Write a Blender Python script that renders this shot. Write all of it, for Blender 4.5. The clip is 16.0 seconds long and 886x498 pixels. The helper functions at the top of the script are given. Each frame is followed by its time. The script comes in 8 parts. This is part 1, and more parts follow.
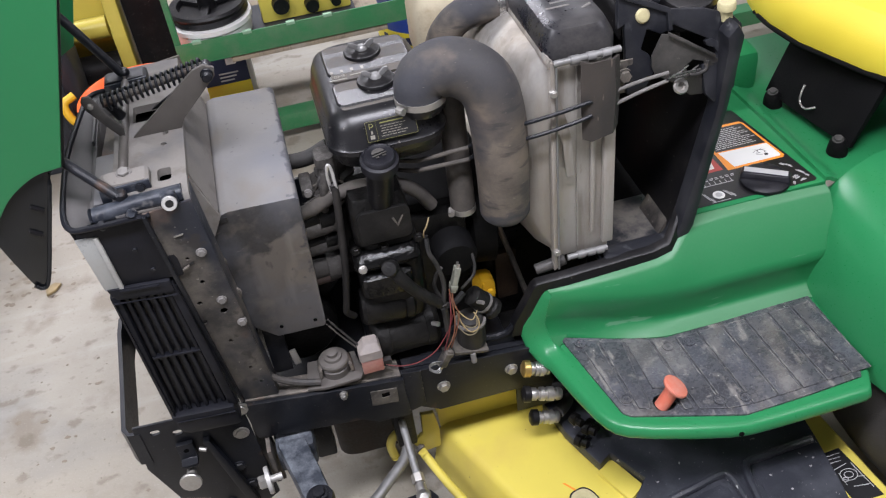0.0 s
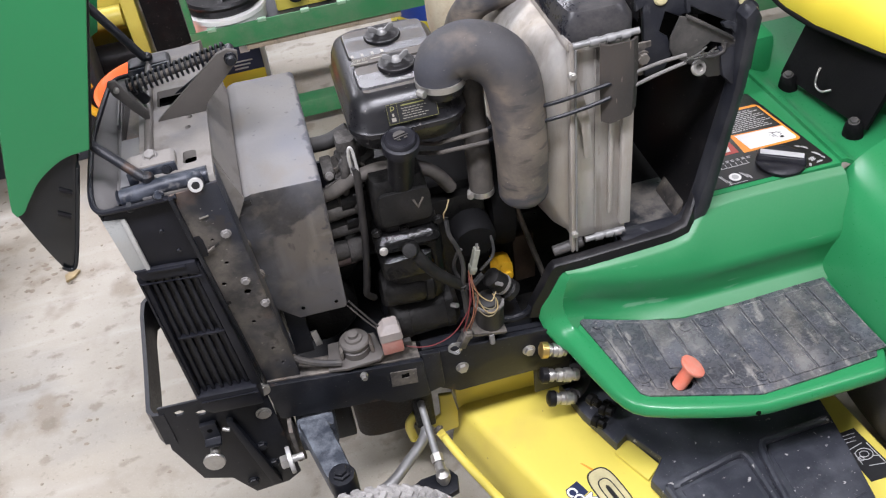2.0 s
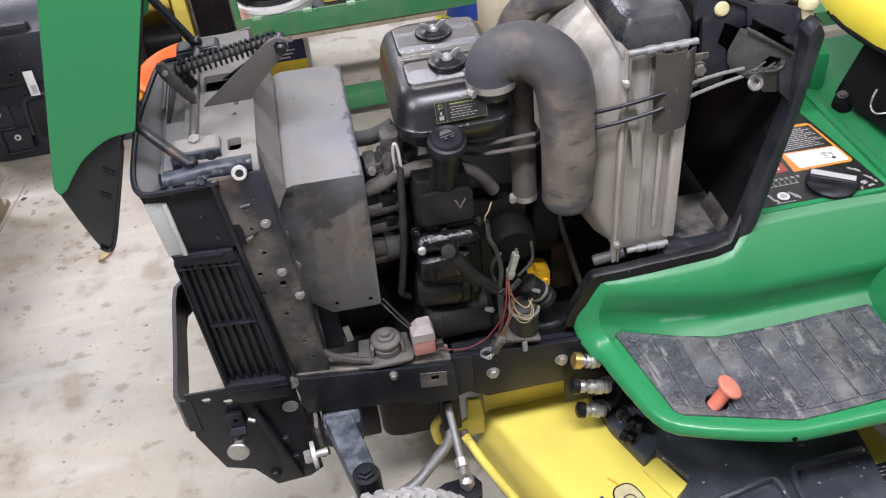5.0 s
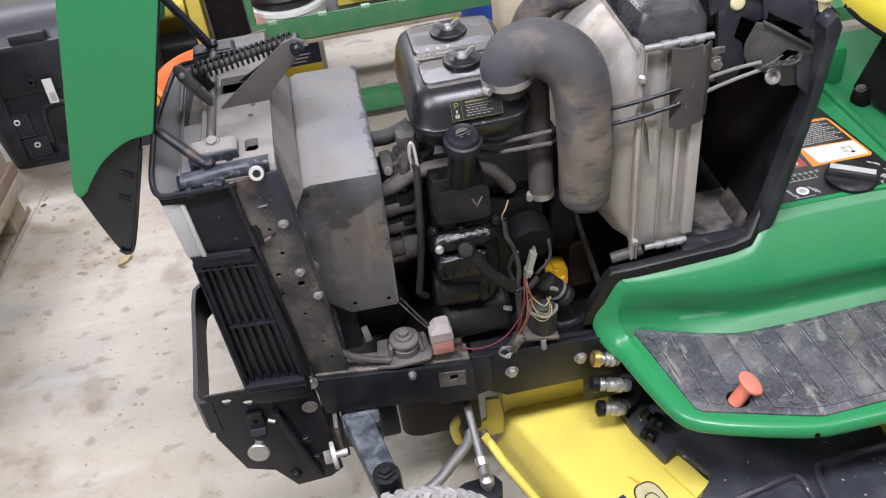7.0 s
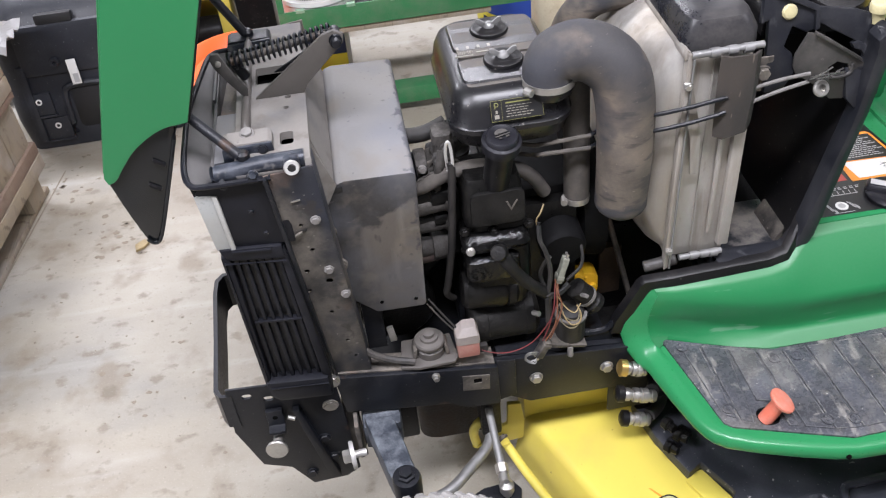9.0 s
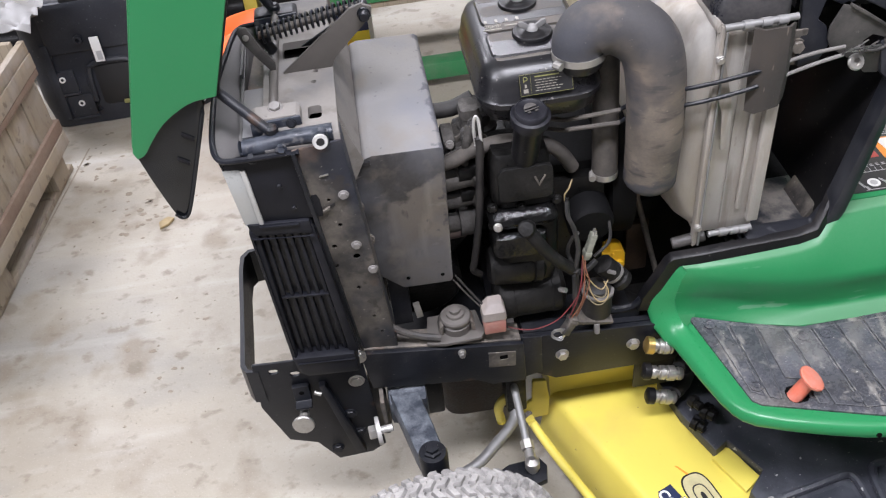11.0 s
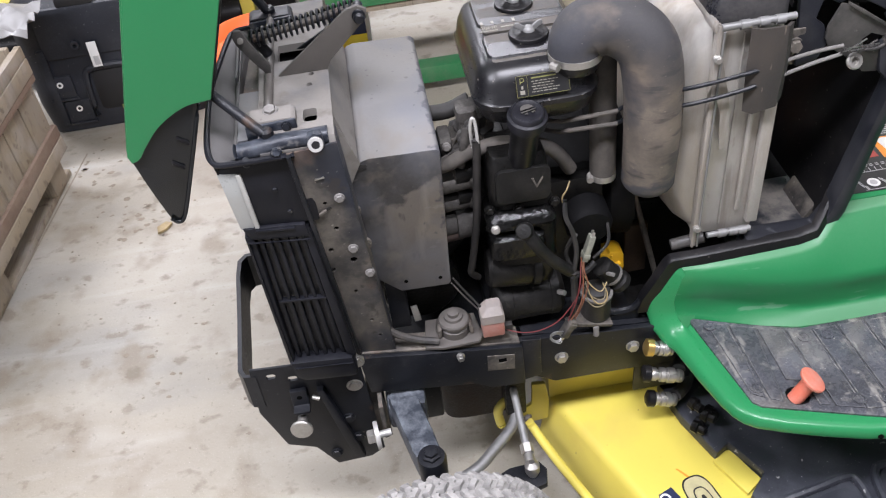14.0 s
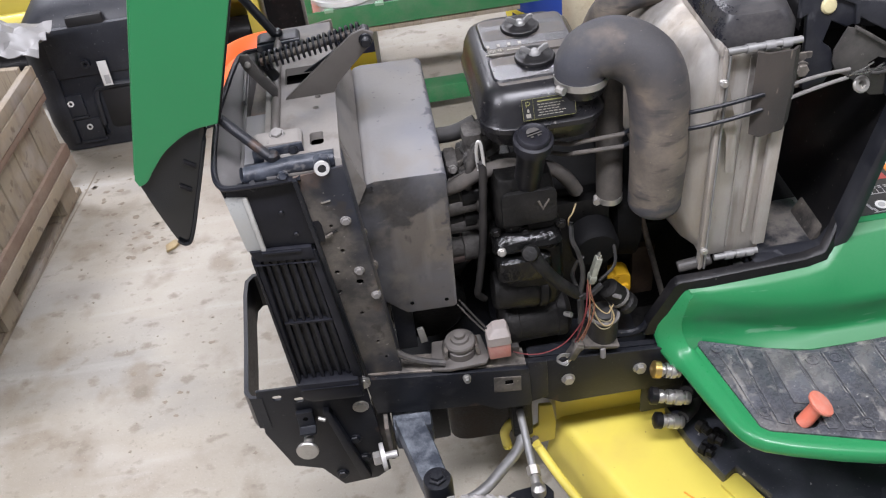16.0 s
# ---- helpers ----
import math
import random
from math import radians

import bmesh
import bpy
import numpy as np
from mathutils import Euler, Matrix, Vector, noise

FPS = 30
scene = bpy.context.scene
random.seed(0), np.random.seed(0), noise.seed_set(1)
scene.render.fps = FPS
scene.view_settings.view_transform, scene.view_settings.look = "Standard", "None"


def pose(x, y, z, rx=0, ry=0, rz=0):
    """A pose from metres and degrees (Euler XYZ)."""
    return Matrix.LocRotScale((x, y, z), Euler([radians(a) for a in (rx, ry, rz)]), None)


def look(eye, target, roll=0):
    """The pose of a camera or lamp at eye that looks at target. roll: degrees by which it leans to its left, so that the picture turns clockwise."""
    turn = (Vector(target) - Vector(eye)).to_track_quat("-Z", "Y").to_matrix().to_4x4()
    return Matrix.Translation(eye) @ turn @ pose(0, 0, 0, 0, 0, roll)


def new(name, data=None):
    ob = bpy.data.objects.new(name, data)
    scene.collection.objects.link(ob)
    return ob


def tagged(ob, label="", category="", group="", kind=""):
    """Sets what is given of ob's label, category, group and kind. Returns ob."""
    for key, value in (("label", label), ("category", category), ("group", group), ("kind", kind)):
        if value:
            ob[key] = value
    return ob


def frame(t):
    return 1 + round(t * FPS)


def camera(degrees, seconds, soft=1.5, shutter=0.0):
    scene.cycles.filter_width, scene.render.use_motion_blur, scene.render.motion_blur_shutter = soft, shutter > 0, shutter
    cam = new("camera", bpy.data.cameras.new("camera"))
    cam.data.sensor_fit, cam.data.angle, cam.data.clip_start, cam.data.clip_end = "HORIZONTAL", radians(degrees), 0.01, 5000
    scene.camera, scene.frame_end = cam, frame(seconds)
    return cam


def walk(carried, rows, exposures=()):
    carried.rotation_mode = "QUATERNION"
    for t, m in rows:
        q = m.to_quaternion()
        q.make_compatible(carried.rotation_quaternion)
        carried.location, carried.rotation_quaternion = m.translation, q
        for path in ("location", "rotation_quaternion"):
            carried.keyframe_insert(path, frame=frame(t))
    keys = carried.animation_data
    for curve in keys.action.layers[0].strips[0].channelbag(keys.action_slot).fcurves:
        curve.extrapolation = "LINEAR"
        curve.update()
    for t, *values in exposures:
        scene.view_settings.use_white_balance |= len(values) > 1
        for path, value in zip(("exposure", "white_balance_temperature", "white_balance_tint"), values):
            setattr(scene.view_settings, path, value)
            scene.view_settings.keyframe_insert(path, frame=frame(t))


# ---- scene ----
cam = camera(51.8, 16.0, soft=1.2)
PATH = [
    (0, (-0.161, -1.125, 1.739), (0.093, 0.359, 0.423), -7.6),
    (0.5, (-0.176, -1.124, 1.743), (0.067, 0.365, 0.429), -6.1),
    (1, (-0.186, -1.131, 1.746), (0.046, 0.37, 0.445), -6.9),
    (1.5, (-0.183, -1.137, 1.741), (0.058, 0.355, 0.431), -6.5),
    (2, (-0.186, -1.143, 1.742), (0.046, 0.333, 0.412), -8.3),
    (2.5, (-0.188, -1.153, 1.745), (0.041, 0.327, 0.419), -7.5),
    (3, (-0.188, -1.146, 1.739), (0.046, 0.329, 0.408), -5.8),
    (3.5, (-0.191, -1.136, 1.73), (0.008, 0.325, 0.379), -5.7),
    (6, (-0.212, -1.116, 1.732), (-0.051, 0.386, 0.422), -7.0),
    (6.5, (-0.211, -1.125, 1.727), (-0.098, 0.38, 0.415), -9.0),
    (7, (-0.209, -1.124, 1.725), (-0.064, 0.376, 0.41), -7.8),
    (7.5, (-0.218, -1.116, 1.721), (-0.074, 0.382, 0.404), -6.5),
    (8, (-0.23, -1.098, 1.724), (-0.086, 0.406, 0.414), -6.6),
    (8.5, (-0.237, -1.088, 1.722), (-0.101, 0.412, 0.407), -6.2),
    (11, (-0.26, -1.085, 1.71), (-0.178, 0.386, 0.358), -6.9),
    (11.5, (-0.254, -1.089, 1.711), (-0.182, 0.38, 0.356), -7.7),
    (12, (-0.255, -1.091, 1.704), (-0.188, 0.372, 0.343), -7.9),
    (12.5, (-0.258, -1.094, 1.707), (-0.195, 0.368, 0.344), -7.9),
    (13, (-0.253, -1.093, 1.702), (-0.183, 0.364, 0.335), -8.4),
    (13.5, (-0.254, -1.089, 1.712), (-0.176, 0.393, 0.371), -8.2),
    (14, (-0.254, -1.08, 1.703), (-0.173, 0.397, 0.356), -7.3),
    (14.5, (-0.255, -1.079, 1.702), (-0.175, 0.398, 0.356), -7.0),
    (15, (-0.253, -1.077, 1.707), (-0.172, 0.4, 0.362), -7.2),
    (15.5, (-0.248, -1.074, 1.713), (-0.168, 0.419, 0.386), -7.6),
    (16, (-0.247, -1.073, 1.712), (-0.181, 0.427, 0.391), -7.6),
]
walk(cam, [(t, look(eye, target, roll)) for t, eye, target, roll in PATH],
     exposures=[(0, -0.28), (0.25, -0.17), (0.5, -0.07), (1, 0.02), (2, 0.02), (3.5, 0.0), (6, 0.06), (8.5, 0.06), (11, 0.03), (14, 0.02), (16, -0.04)])

# ---- light: overhead strip lights of a workshop ----
world = bpy.data.worlds.new("world")
world.use_nodes = True
world.node_tree.nodes["Background"].inputs[0].default_value = (0.9, 0.95, 1.0, 1)
world.node_tree.nodes["Background"].inputs[1].default_value = 0.02
scene.world = world
scene.view_settings.exposure = 0.0

LAMPS = [(-2.3, -0.85), (-0.1, -0.85), (2.1, -0.85), (-2.3, 3.3), (-0.1, 3.3), (2.1, 3.3)]
CEILING = 3.2
for lx, ly in LAMPS:
    lamp = bpy.data.lights.new("strip_lamp", "AREA")
    lamp.shape, lamp.size, lamp.size_y, lamp.energy = "RECTANGLE", 1.5, 0.35, 40.0 if lx > 2 else 118.0
    lamp.color = (0.900, 0.894, 1.0)
    holder = new("strip_lamp", lamp)
    holder.matrix_world = pose(lx, ly, CEILING - 0.13)


# ---- materials ----
def stain(nt, base, layers):
    """Mixes noise-shaped stains into a colour: (scale, from, to, amount, colour, stretch) for each layer, and for one
    that sets in along an axis the axis, slope and place of its rim.
    """
    n, l = nt.nodes, nt.links
    tc = n.new("ShaderNodeTexCoord")
    for k, (sc, lo, hi, amt, col, stretch, *where) in enumerate(layers):
        off = n.new("ShaderNodeMapping")
        off.inputs["Location"].default_value = (1.3 * k, 4.1, 2.2 * k)
        off.inputs["Scale"].default_value = stretch
        l.new(tc.outputs["Object"], off.inputs["Vector"])
        spot = n.new("ShaderNodeTexNoise")
        spot.inputs["Scale"].default_value, spot.inputs["Detail"].default_value = sc, 5
        l.new(off.outputs["Vector"], spot.inputs["Vector"])
        r = n.new("ShaderNodeMapRange")
        r.inputs["From Min"].default_value, r.inputs["From Max"].default_value, r.inputs["To Max"].default_value = lo, hi, amt
        value = spot.outputs["Fac"]
        if where:
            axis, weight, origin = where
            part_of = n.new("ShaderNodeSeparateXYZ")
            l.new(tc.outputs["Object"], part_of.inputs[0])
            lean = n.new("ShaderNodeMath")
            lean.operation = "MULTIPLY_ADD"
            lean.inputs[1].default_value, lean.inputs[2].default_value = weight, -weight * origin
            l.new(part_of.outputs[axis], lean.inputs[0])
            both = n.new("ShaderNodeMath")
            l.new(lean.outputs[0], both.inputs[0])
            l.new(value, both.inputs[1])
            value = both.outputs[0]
        l.new(value, r.inputs["Value"])
        mx = n.new("ShaderNodeMix")
        mx.data_type = "RGBA"
        mx.inputs["B"].default_value = (*col, 1)
        l.new(r.outputs["Result"], mx.inputs["Factor"])
        l.new(base, mx.inputs["A"])
        base = mx.outputs["Result"]
    return base


def surf(name, col, rough=0.5, metal=0.0, var=0.15, scale=14.0, bump=0.08, bscale=220.0, dust=0.0, up=0.0,
         dustcol=(0.30, 0.26, 0.21), coat=0.0, edge=(0.42, 0.62), dscale=None, stretch=(1, 1, 1), grit=0.35, marks=(), spec=0.5):
    """A painted, moulded or cast surface: base colour with broad and fine variation, dust in patches and on what faces up."""
    m = bpy.data.materials.new(name)
    m.use_nodes = True
    nt = m.node_tree
    n, l = nt.nodes, nt.links
    b = n["Principled BSDF"]
    tc = n.new("ShaderNodeTexCoord")
    broad = n.new("ShaderNodeTexNoise")
    broad.inputs["Scale"].default_value, broad.inputs["Detail"].default_value, broad.inputs["Roughness"].default_value = scale, 7, 0.62
    l.new(tc.outputs["Object"], broad.inputs["Vector"])
    fine = n.new("ShaderNodeTexNoise")
    fine.inputs["Scale"].default_value, fine.inputs["Detail"].default_value = bscale, 4
    l.new(tc.outputs["Object"], fine.inputs["Vector"])
    mixc = n.new("ShaderNodeMix")
    mixc.data_type = "RGBA"
    mixc.inputs["A"].default_value = (*[c * (1 - var) for c in col], 1)
    mixc.inputs["B"].default_value = (*[min(1, c * (1 + var)) for c in col], 1)
    l.new(broad.outputs["Fac"], mixc.inputs["Factor"])
    colour = stain(nt, mixc.outputs["Result"], marks)
    rr = n.new("ShaderNodeMapRange")
    rr.inputs["To Min"].default_value, rr.inputs["To Max"].default_value = max(0.03, rough * 0.75), min(1, rough * 1.25)
    l.new(fine.outputs["Fac"], rr.inputs["Value"])
    rough_out = rr.outputs["Result"]
    if dust or up:
        dn = n.new("ShaderNodeTexNoise")
        dn.inputs["Scale"].default_value, dn.inputs["Detail"].default_value, dn.inputs["Roughness"].default_value = dscale or scale * 0.7, 9, 0.68
        off = n.new("ShaderNodeMapping")
        off.inputs["Location"].default_value = (3.1, 1.7, 9.2)
        off.inputs["Scale"].default_value = stretch
        l.new(tc.outputs["Object"], off.inputs["Vector"])
        l.new(off.outputs["Vector"], dn.inputs["Vector"])
        ramp = n.new("ShaderNodeMapRange")
        ramp.inputs["From Min"].default_value, ramp.inputs["From Max"].default_value = edge
        l.new(dn.outputs["Fac"], ramp.inputs["Value"])
        geo = n.new("ShaderNodeNewGeometry")
        sep = n.new("ShaderNodeSeparateXYZ")
        l.new(geo.outputs["Normal"], sep.inputs[0])
        top = n.new("ShaderNodeMapRange")
        top.inputs["From Min"].default_value, top.inputs["From Max"].default_value = 0.35, 0.95
        top.inputs["To Max"].default_value = up
        l.new(sep.outputs["Z"], top.inputs["Value"])
        k = n.new("ShaderNodeMath")
        k.operation = "MULTIPLY_ADD"
        k.inputs[1].default_value = dust
        l.new(ramp.outputs["Result"], k.inputs[0])
        l.new(top.outputs["Result"], k.inputs[2])
        grain = n.new("ShaderNodeMath")
        grain.operation = "MULTIPLY_ADD"
        grain.inputs[1].default_value, grain.inputs[2].default_value = grit, -0.5 * grit
        l.new(fine.outputs["Fac"], grain.inputs[0])
        tot = n.new("ShaderNodeMath")
        tot.operation, tot.use_clamp = "ADD", True
        l.new(k.outputs[0], tot.inputs[0])
        l.new(grain.outputs[0], tot.inputs[1])
        mixd = n.new("ShaderNodeMix")
        mixd.data_type = "RGBA"
        mixd.inputs["B"].default_value = (*dustcol, 1)
        l.new(tot.outputs[0], mixd.inputs["Factor"])
        l.new(colour, mixd.inputs["A"])
        colour = mixd.outputs["Result"]
        mr = n.new("ShaderNodeMix")
        mr.inputs["B"].default_value = 0.88
        l.new(tot.outputs[0], mr.inputs["Factor"])
        l.new(rough_out, mr.inputs["A"])
        rough_out = mr.outputs["Result"]
        if metal:
            mm = n.new("ShaderNodeMath")
            mm.operation = "MULTIPLY_ADD"
            mm.inputs[1].default_value, mm.inputs[2].default_value = -metal, metal
            l.new(tot.outputs[0], mm.inputs[0])
            l.new(mm.outputs[0], b.inputs["Metallic"])
    if metal and not (dust or up):
        b.inputs["Metallic"].default_value = metal
    l.new(colour, b.inputs["Base Color"])
    l.new(rough_out, b.inputs["Roughness"])
    b.inputs["Coat Weight"].default_value = coat
    b.inputs["Specular IOR Level"].default_value = spec
    b.inputs["Coat Roughness"].default_value = 0.12
    bp = n.new("ShaderNodeBump")
    bp.inputs["Strength"].default_value, bp.inputs["Distance"].default_value = bump, 0.004
    l.new(fine.outputs["Fac"], bp.inputs["Height"])
    l.new(bp.outputs["Normal"], b.inputs["Normal"])
    return m


def spots(m, layers):
    """Adds stains, chips or specks over a finished surface."""
    b = m.node_tree.nodes["Principled BSDF"]
    m.node_tree.links.new(stain(m.node_tree, b.inputs["Base Color"].links[0].from_socket, layers), b.inputs["Base Color"])
    return m


ROUND = (1, 1, 1)
M_GREEN = surf("green_paint", (0.021, 0.2, 0.070), 0.30, var=0.07, scale=5, bump=0.012, dust=0.07, up=0.0, dustcol=(0.16, 0.26, 0.18), coat=0.05, edge=(0.5, 0.8), grit=0.1, spec=0.3)
M_GREENWALL = spots(surf("dusty_green_paint", (0.021, 0.2, 0.070), 0.32, var=0.07, scale=5, bump=0.012, dust=0.08, up=0.30, dustcol=(0.20, 0.25, 0.19), coat=0.05, edge=(0.5, 0.8), grit=0.1, spec=0.3),
    [(40.0, 0.66, 0.72, 0.35, (0.22, 0.34, 0.25), (0.3, 1, 1.5))])
M_GREENOLD = surf("worn_green_paint", (0.025, 0.17, 0.06), 0.5, var=0.2, dust=0.25, dustcol=(0.2, 0.2, 0.15))
M_YELLOW = surf("yellow_paint", (0.63, 0.525, 0.092), 0.36, var=0.06, scale=6, bump=0.012, dust=0.2, up=0.0, dustcol=(0.46, 0.39, 0.15), coat=0.12, edge=(0.5, 0.75), grit=0.12)
M_SEAT = surf("yellow_vinyl", (0.74, 0.60, 0.05), 0.5, var=0.04, scale=8, bump=0.1, bscale=500)
M_BLACKST = surf("black_painted_steel", (0.007, 0.008, 0.011), 0.38, var=0.3, scale=18, bump=0.05, dust=0.32, up=0.06, dustcol=(0.066, 0.064, 0.066), edge=(0.52, 0.78), spec=0.3)
M_DUSTST = surf("dusty_dark_steel", (0.04, 0.038, 0.037), 0.5, metal=0.3, var=0.35, scale=16, bump=0.1, dust=0.8, up=0.18, dustcol=(0.205, 0.18, 0.15), edge=(0.38, 0.64), dscale=14)
# near-black above z 0.80 and left of x -0.26, darker at the right edge
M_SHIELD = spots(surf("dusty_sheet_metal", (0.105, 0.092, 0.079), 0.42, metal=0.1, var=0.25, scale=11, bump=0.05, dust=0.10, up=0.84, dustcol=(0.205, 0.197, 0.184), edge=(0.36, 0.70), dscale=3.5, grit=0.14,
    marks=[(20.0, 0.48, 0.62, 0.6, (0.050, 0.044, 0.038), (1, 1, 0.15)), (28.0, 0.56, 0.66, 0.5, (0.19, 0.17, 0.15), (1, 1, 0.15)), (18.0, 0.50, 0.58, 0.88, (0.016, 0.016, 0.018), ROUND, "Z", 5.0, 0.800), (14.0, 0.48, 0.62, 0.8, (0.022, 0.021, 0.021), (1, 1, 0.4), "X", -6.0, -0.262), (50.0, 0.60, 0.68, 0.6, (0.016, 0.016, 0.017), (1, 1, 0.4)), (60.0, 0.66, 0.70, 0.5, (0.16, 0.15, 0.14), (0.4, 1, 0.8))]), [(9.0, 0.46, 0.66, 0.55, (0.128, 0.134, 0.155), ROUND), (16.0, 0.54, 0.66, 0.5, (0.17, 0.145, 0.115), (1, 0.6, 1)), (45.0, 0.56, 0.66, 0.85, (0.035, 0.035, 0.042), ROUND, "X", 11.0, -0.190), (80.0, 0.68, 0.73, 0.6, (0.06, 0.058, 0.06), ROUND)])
M_PLASTIC = surf("black_plastic", (0.006, 0.006, 0.007), 0.36, var=0.2, scale=20, bump=0.06, bscale=600, dust=0.20, up=0.05, dustcol=(0.08, 0.072, 0.065), edge=(0.50, 0.75), spec=0.22)
M_GRILLE = surf("dark_grille_plastic", (0.0050, 0.0056, 0.0085), 0.42, var=0.2, scale=20, bump=0.05, bscale=600, dust=0.12, up=0.03, dustcol=(0.05, 0.05, 0.06), spec=0.25)
M_CLEANER = surf("dusty_black_moulding", (0.006, 0.006, 0.0075), 0.29, var=0.2, scale=9, bump=0.010, bscale=300, dust=0.14, up=0.02, dustcol=(0.08, 0.076, 0.072), edge=(0.48, 0.68), dscale=12, grit=0.06, coat=0.0, stretch=(0.6, 1.0, 1.0), spec=0.42)
# charcoal above about z 0.995, blue-grey below about z 0.768
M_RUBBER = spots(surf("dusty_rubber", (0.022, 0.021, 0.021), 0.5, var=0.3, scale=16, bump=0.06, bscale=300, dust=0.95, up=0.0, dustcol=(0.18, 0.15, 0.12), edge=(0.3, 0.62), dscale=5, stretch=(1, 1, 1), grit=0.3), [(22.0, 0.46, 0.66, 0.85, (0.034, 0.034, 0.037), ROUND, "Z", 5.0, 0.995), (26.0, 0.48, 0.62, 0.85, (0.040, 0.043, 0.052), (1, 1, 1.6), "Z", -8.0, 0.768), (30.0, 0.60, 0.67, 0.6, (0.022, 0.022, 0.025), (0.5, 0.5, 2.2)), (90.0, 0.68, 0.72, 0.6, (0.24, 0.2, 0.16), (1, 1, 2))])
M_HOSE = surf("black_rubber", (0.010, 0.010, 0.010), 0.55, var=0.2, scale=25, bump=0.1, bscale=400, dust=0.5, up=0.1, dustcol=(0.062, 0.056, 0.05))
M_GREASE = surf("greasy_black_casting", (0.004, 0.0039, 0.0038), 0.3, var=0.4, scale=30, bump=0.3, bscale=150, dust=0.5, up=0.0, dustcol=(0.015, 0.0138, 0.0125), edge=(0.46, 0.66), spec=0.24)
M_CAST = surf("dirty_aluminium_casting", (0.09, 0.087, 0.084), 0.5, metal=0.6, var=0.4, scale=22, bump=0.4, bscale=150, dust=0.9, dustcol=(0.035, 0.031, 0.027), edge=(0.38, 0.56))
M_SHROUD = surf("dusty_aluminium_sheet", (0.45, 0.435, 0.41), 0.36, metal=0.4, var=0.14, scale=7, bump=0.04, dust=0.75, up=0.1, dustcol=(0.275, 0.238, 0.190), edge=(0.40, 0.66), dscale=12, stretch=(1, 1, 0.16), grit=0.2)
M_ZINC = surf("zinc_plated_steel", (0.42, 0.41, 0.39), 0.33, metal=0.9, var=0.2, scale=60, bump=0.05, dust=0.3, dustcol=(0.3, 0.26, 0.2))
M_CHROME = surf("bright_steel", (0.52, 0.51, 0.5), 0.28, metal=1.0, var=0.1, scale=60, bump=0.02)
M_UNDER = surf("rusty_black_casting", (0.010, 0.008, 0.007), 0.7, var=0.4, scale=16, bump=0.2, dust=0.6, dustcol=(0.034, 0.019, 0.012), edge=(0.45, 0.62), dscale=9)
M_EYE = surf("bright_zinc_eye", (0.50, 0.49, 0.47), 0.4, metal=0.35, var=0.15, scale=60, bump=0.05)
# body green darkened to carry the shade on the leaning hood
M_GREENSHADED = surf("shaded_green_paint", (0.017, 0.160, 0.056), 0.36, var=0.06, scale=5, bump=0.008, dust=0.05, dustcol=(0.06, 0.17, 0.08))
M_BRASS = surf("brass", (0.55, 0.38, 0.13), 0.35, metal=0.9, var=0.2, scale=60)
M_TYRE = surf("grey_tyre_rubber", (0.17, 0.166, 0.16), 0.75, var=0.25, scale=25, bump=0.2, bscale=300, dust=0.8, up=0.25, dustcol=(0.4, 0.385, 0.365), edge=(0.35, 0.6))
M_TYREDARK = surf("black_tyre_rubber", (0.030, 0.028, 0.026), 0.65, var=0.3, scale=12, bump=0.2, dust=0.5, dustcol=(0.07, 0.062, 0.053))
M_AXLE = surf("scuffed_blue_black_steel", (0.024, 0.029, 0.040), 0.42, metal=0.25, var=0.4, scale=30, bump=0.15, dust=0.75, up=0.12, dustcol=(0.14, 0.155, 0.175), edge=(0.42, 0.62), dscale=26)
M_RED = surf("faded_red_plastic", (0.33, 0.13, 0.105), 0.55, var=0.15, scale=30, dust=0.3, dustcol=(0.4, 0.33, 0.28))
M_PINK = surf("faded_relay_plastic", (0.21, 0.185, 0.17), 0.6, var=0.15, scale=30, dust=0.3, dustcol=(0.35, 0.3, 0.26))
M_KNOB = surf("orange_red_knob", (0.62, 0.15, 0.09), 0.5, var=0.08, scale=30, dust=0.35, dustcol=(0.62, 0.42, 0.36))
M_ORANGE = surf("orange_plastic", (0.86, 0.13, 0.025), 0.38, var=0.06, scale=10)
M_YPLUG = surf("yellow_plastic", (0.78, 0.45, 0.02), 0.45, var=0.1, scale=40)
M_TANK = surf("milky_plastic", (0.62, 0.55, 0.40), 0.45, var=0.12, scale=8, dust=0.5, dustcol=(0.30, 0.21, 0.10), edge=(0.48, 0.72), dscale=14)
M_CREAM = surf("cream_plastic", (0.50, 0.45, 0.25), 0.5, var=0.15, scale=30, dust=0.4, dustcol=(0.28, 0.24, 0.15))
M_MAT = surf("scuffed_rubber_mat", (0.054, 0.056, 0.063), 0.25, var=0.35, scale=13, bump=0.2, bscale=200, dust=0.35, up=0.0, dustcol=(0.15, 0.152, 0.16), edge=(0.48, 0.72), dscale=40, stretch=(0.8, 1.0, 1.0))
M_WHITE = surf("white_plastic", (0.72, 0.71, 0.69), 0.4, var=0.06, scale=10, dust=0.2, dustcol=(0.5, 0.46, 0.4))
M_INKWHITE = surf("white_print", (0.72, 0.72, 0.70), 0.5, var=0.05)
# black of prints, also painted as shade in slots and recesses
M_INKBLACK = surf("black_print_and_recess", (0.012, 0.012, 0.013), 0.4, var=0.1)
M_INKORANGE = surf("orange_print", (0.80, 0.28, 0.03), 0.45, var=0.05)
M_INKRED = surf("red_print", (0.42, 0.05, 0.04), 0.45, var=0.05)
M_INKYEL = surf("yellow_print", (0.20, 0.195, 0.07), 0.45, var=0.05)
M_GREYFIL = surf("grey_film", (0.42, 0.42, 0.42), 0.35, var=0.2, scale=9)
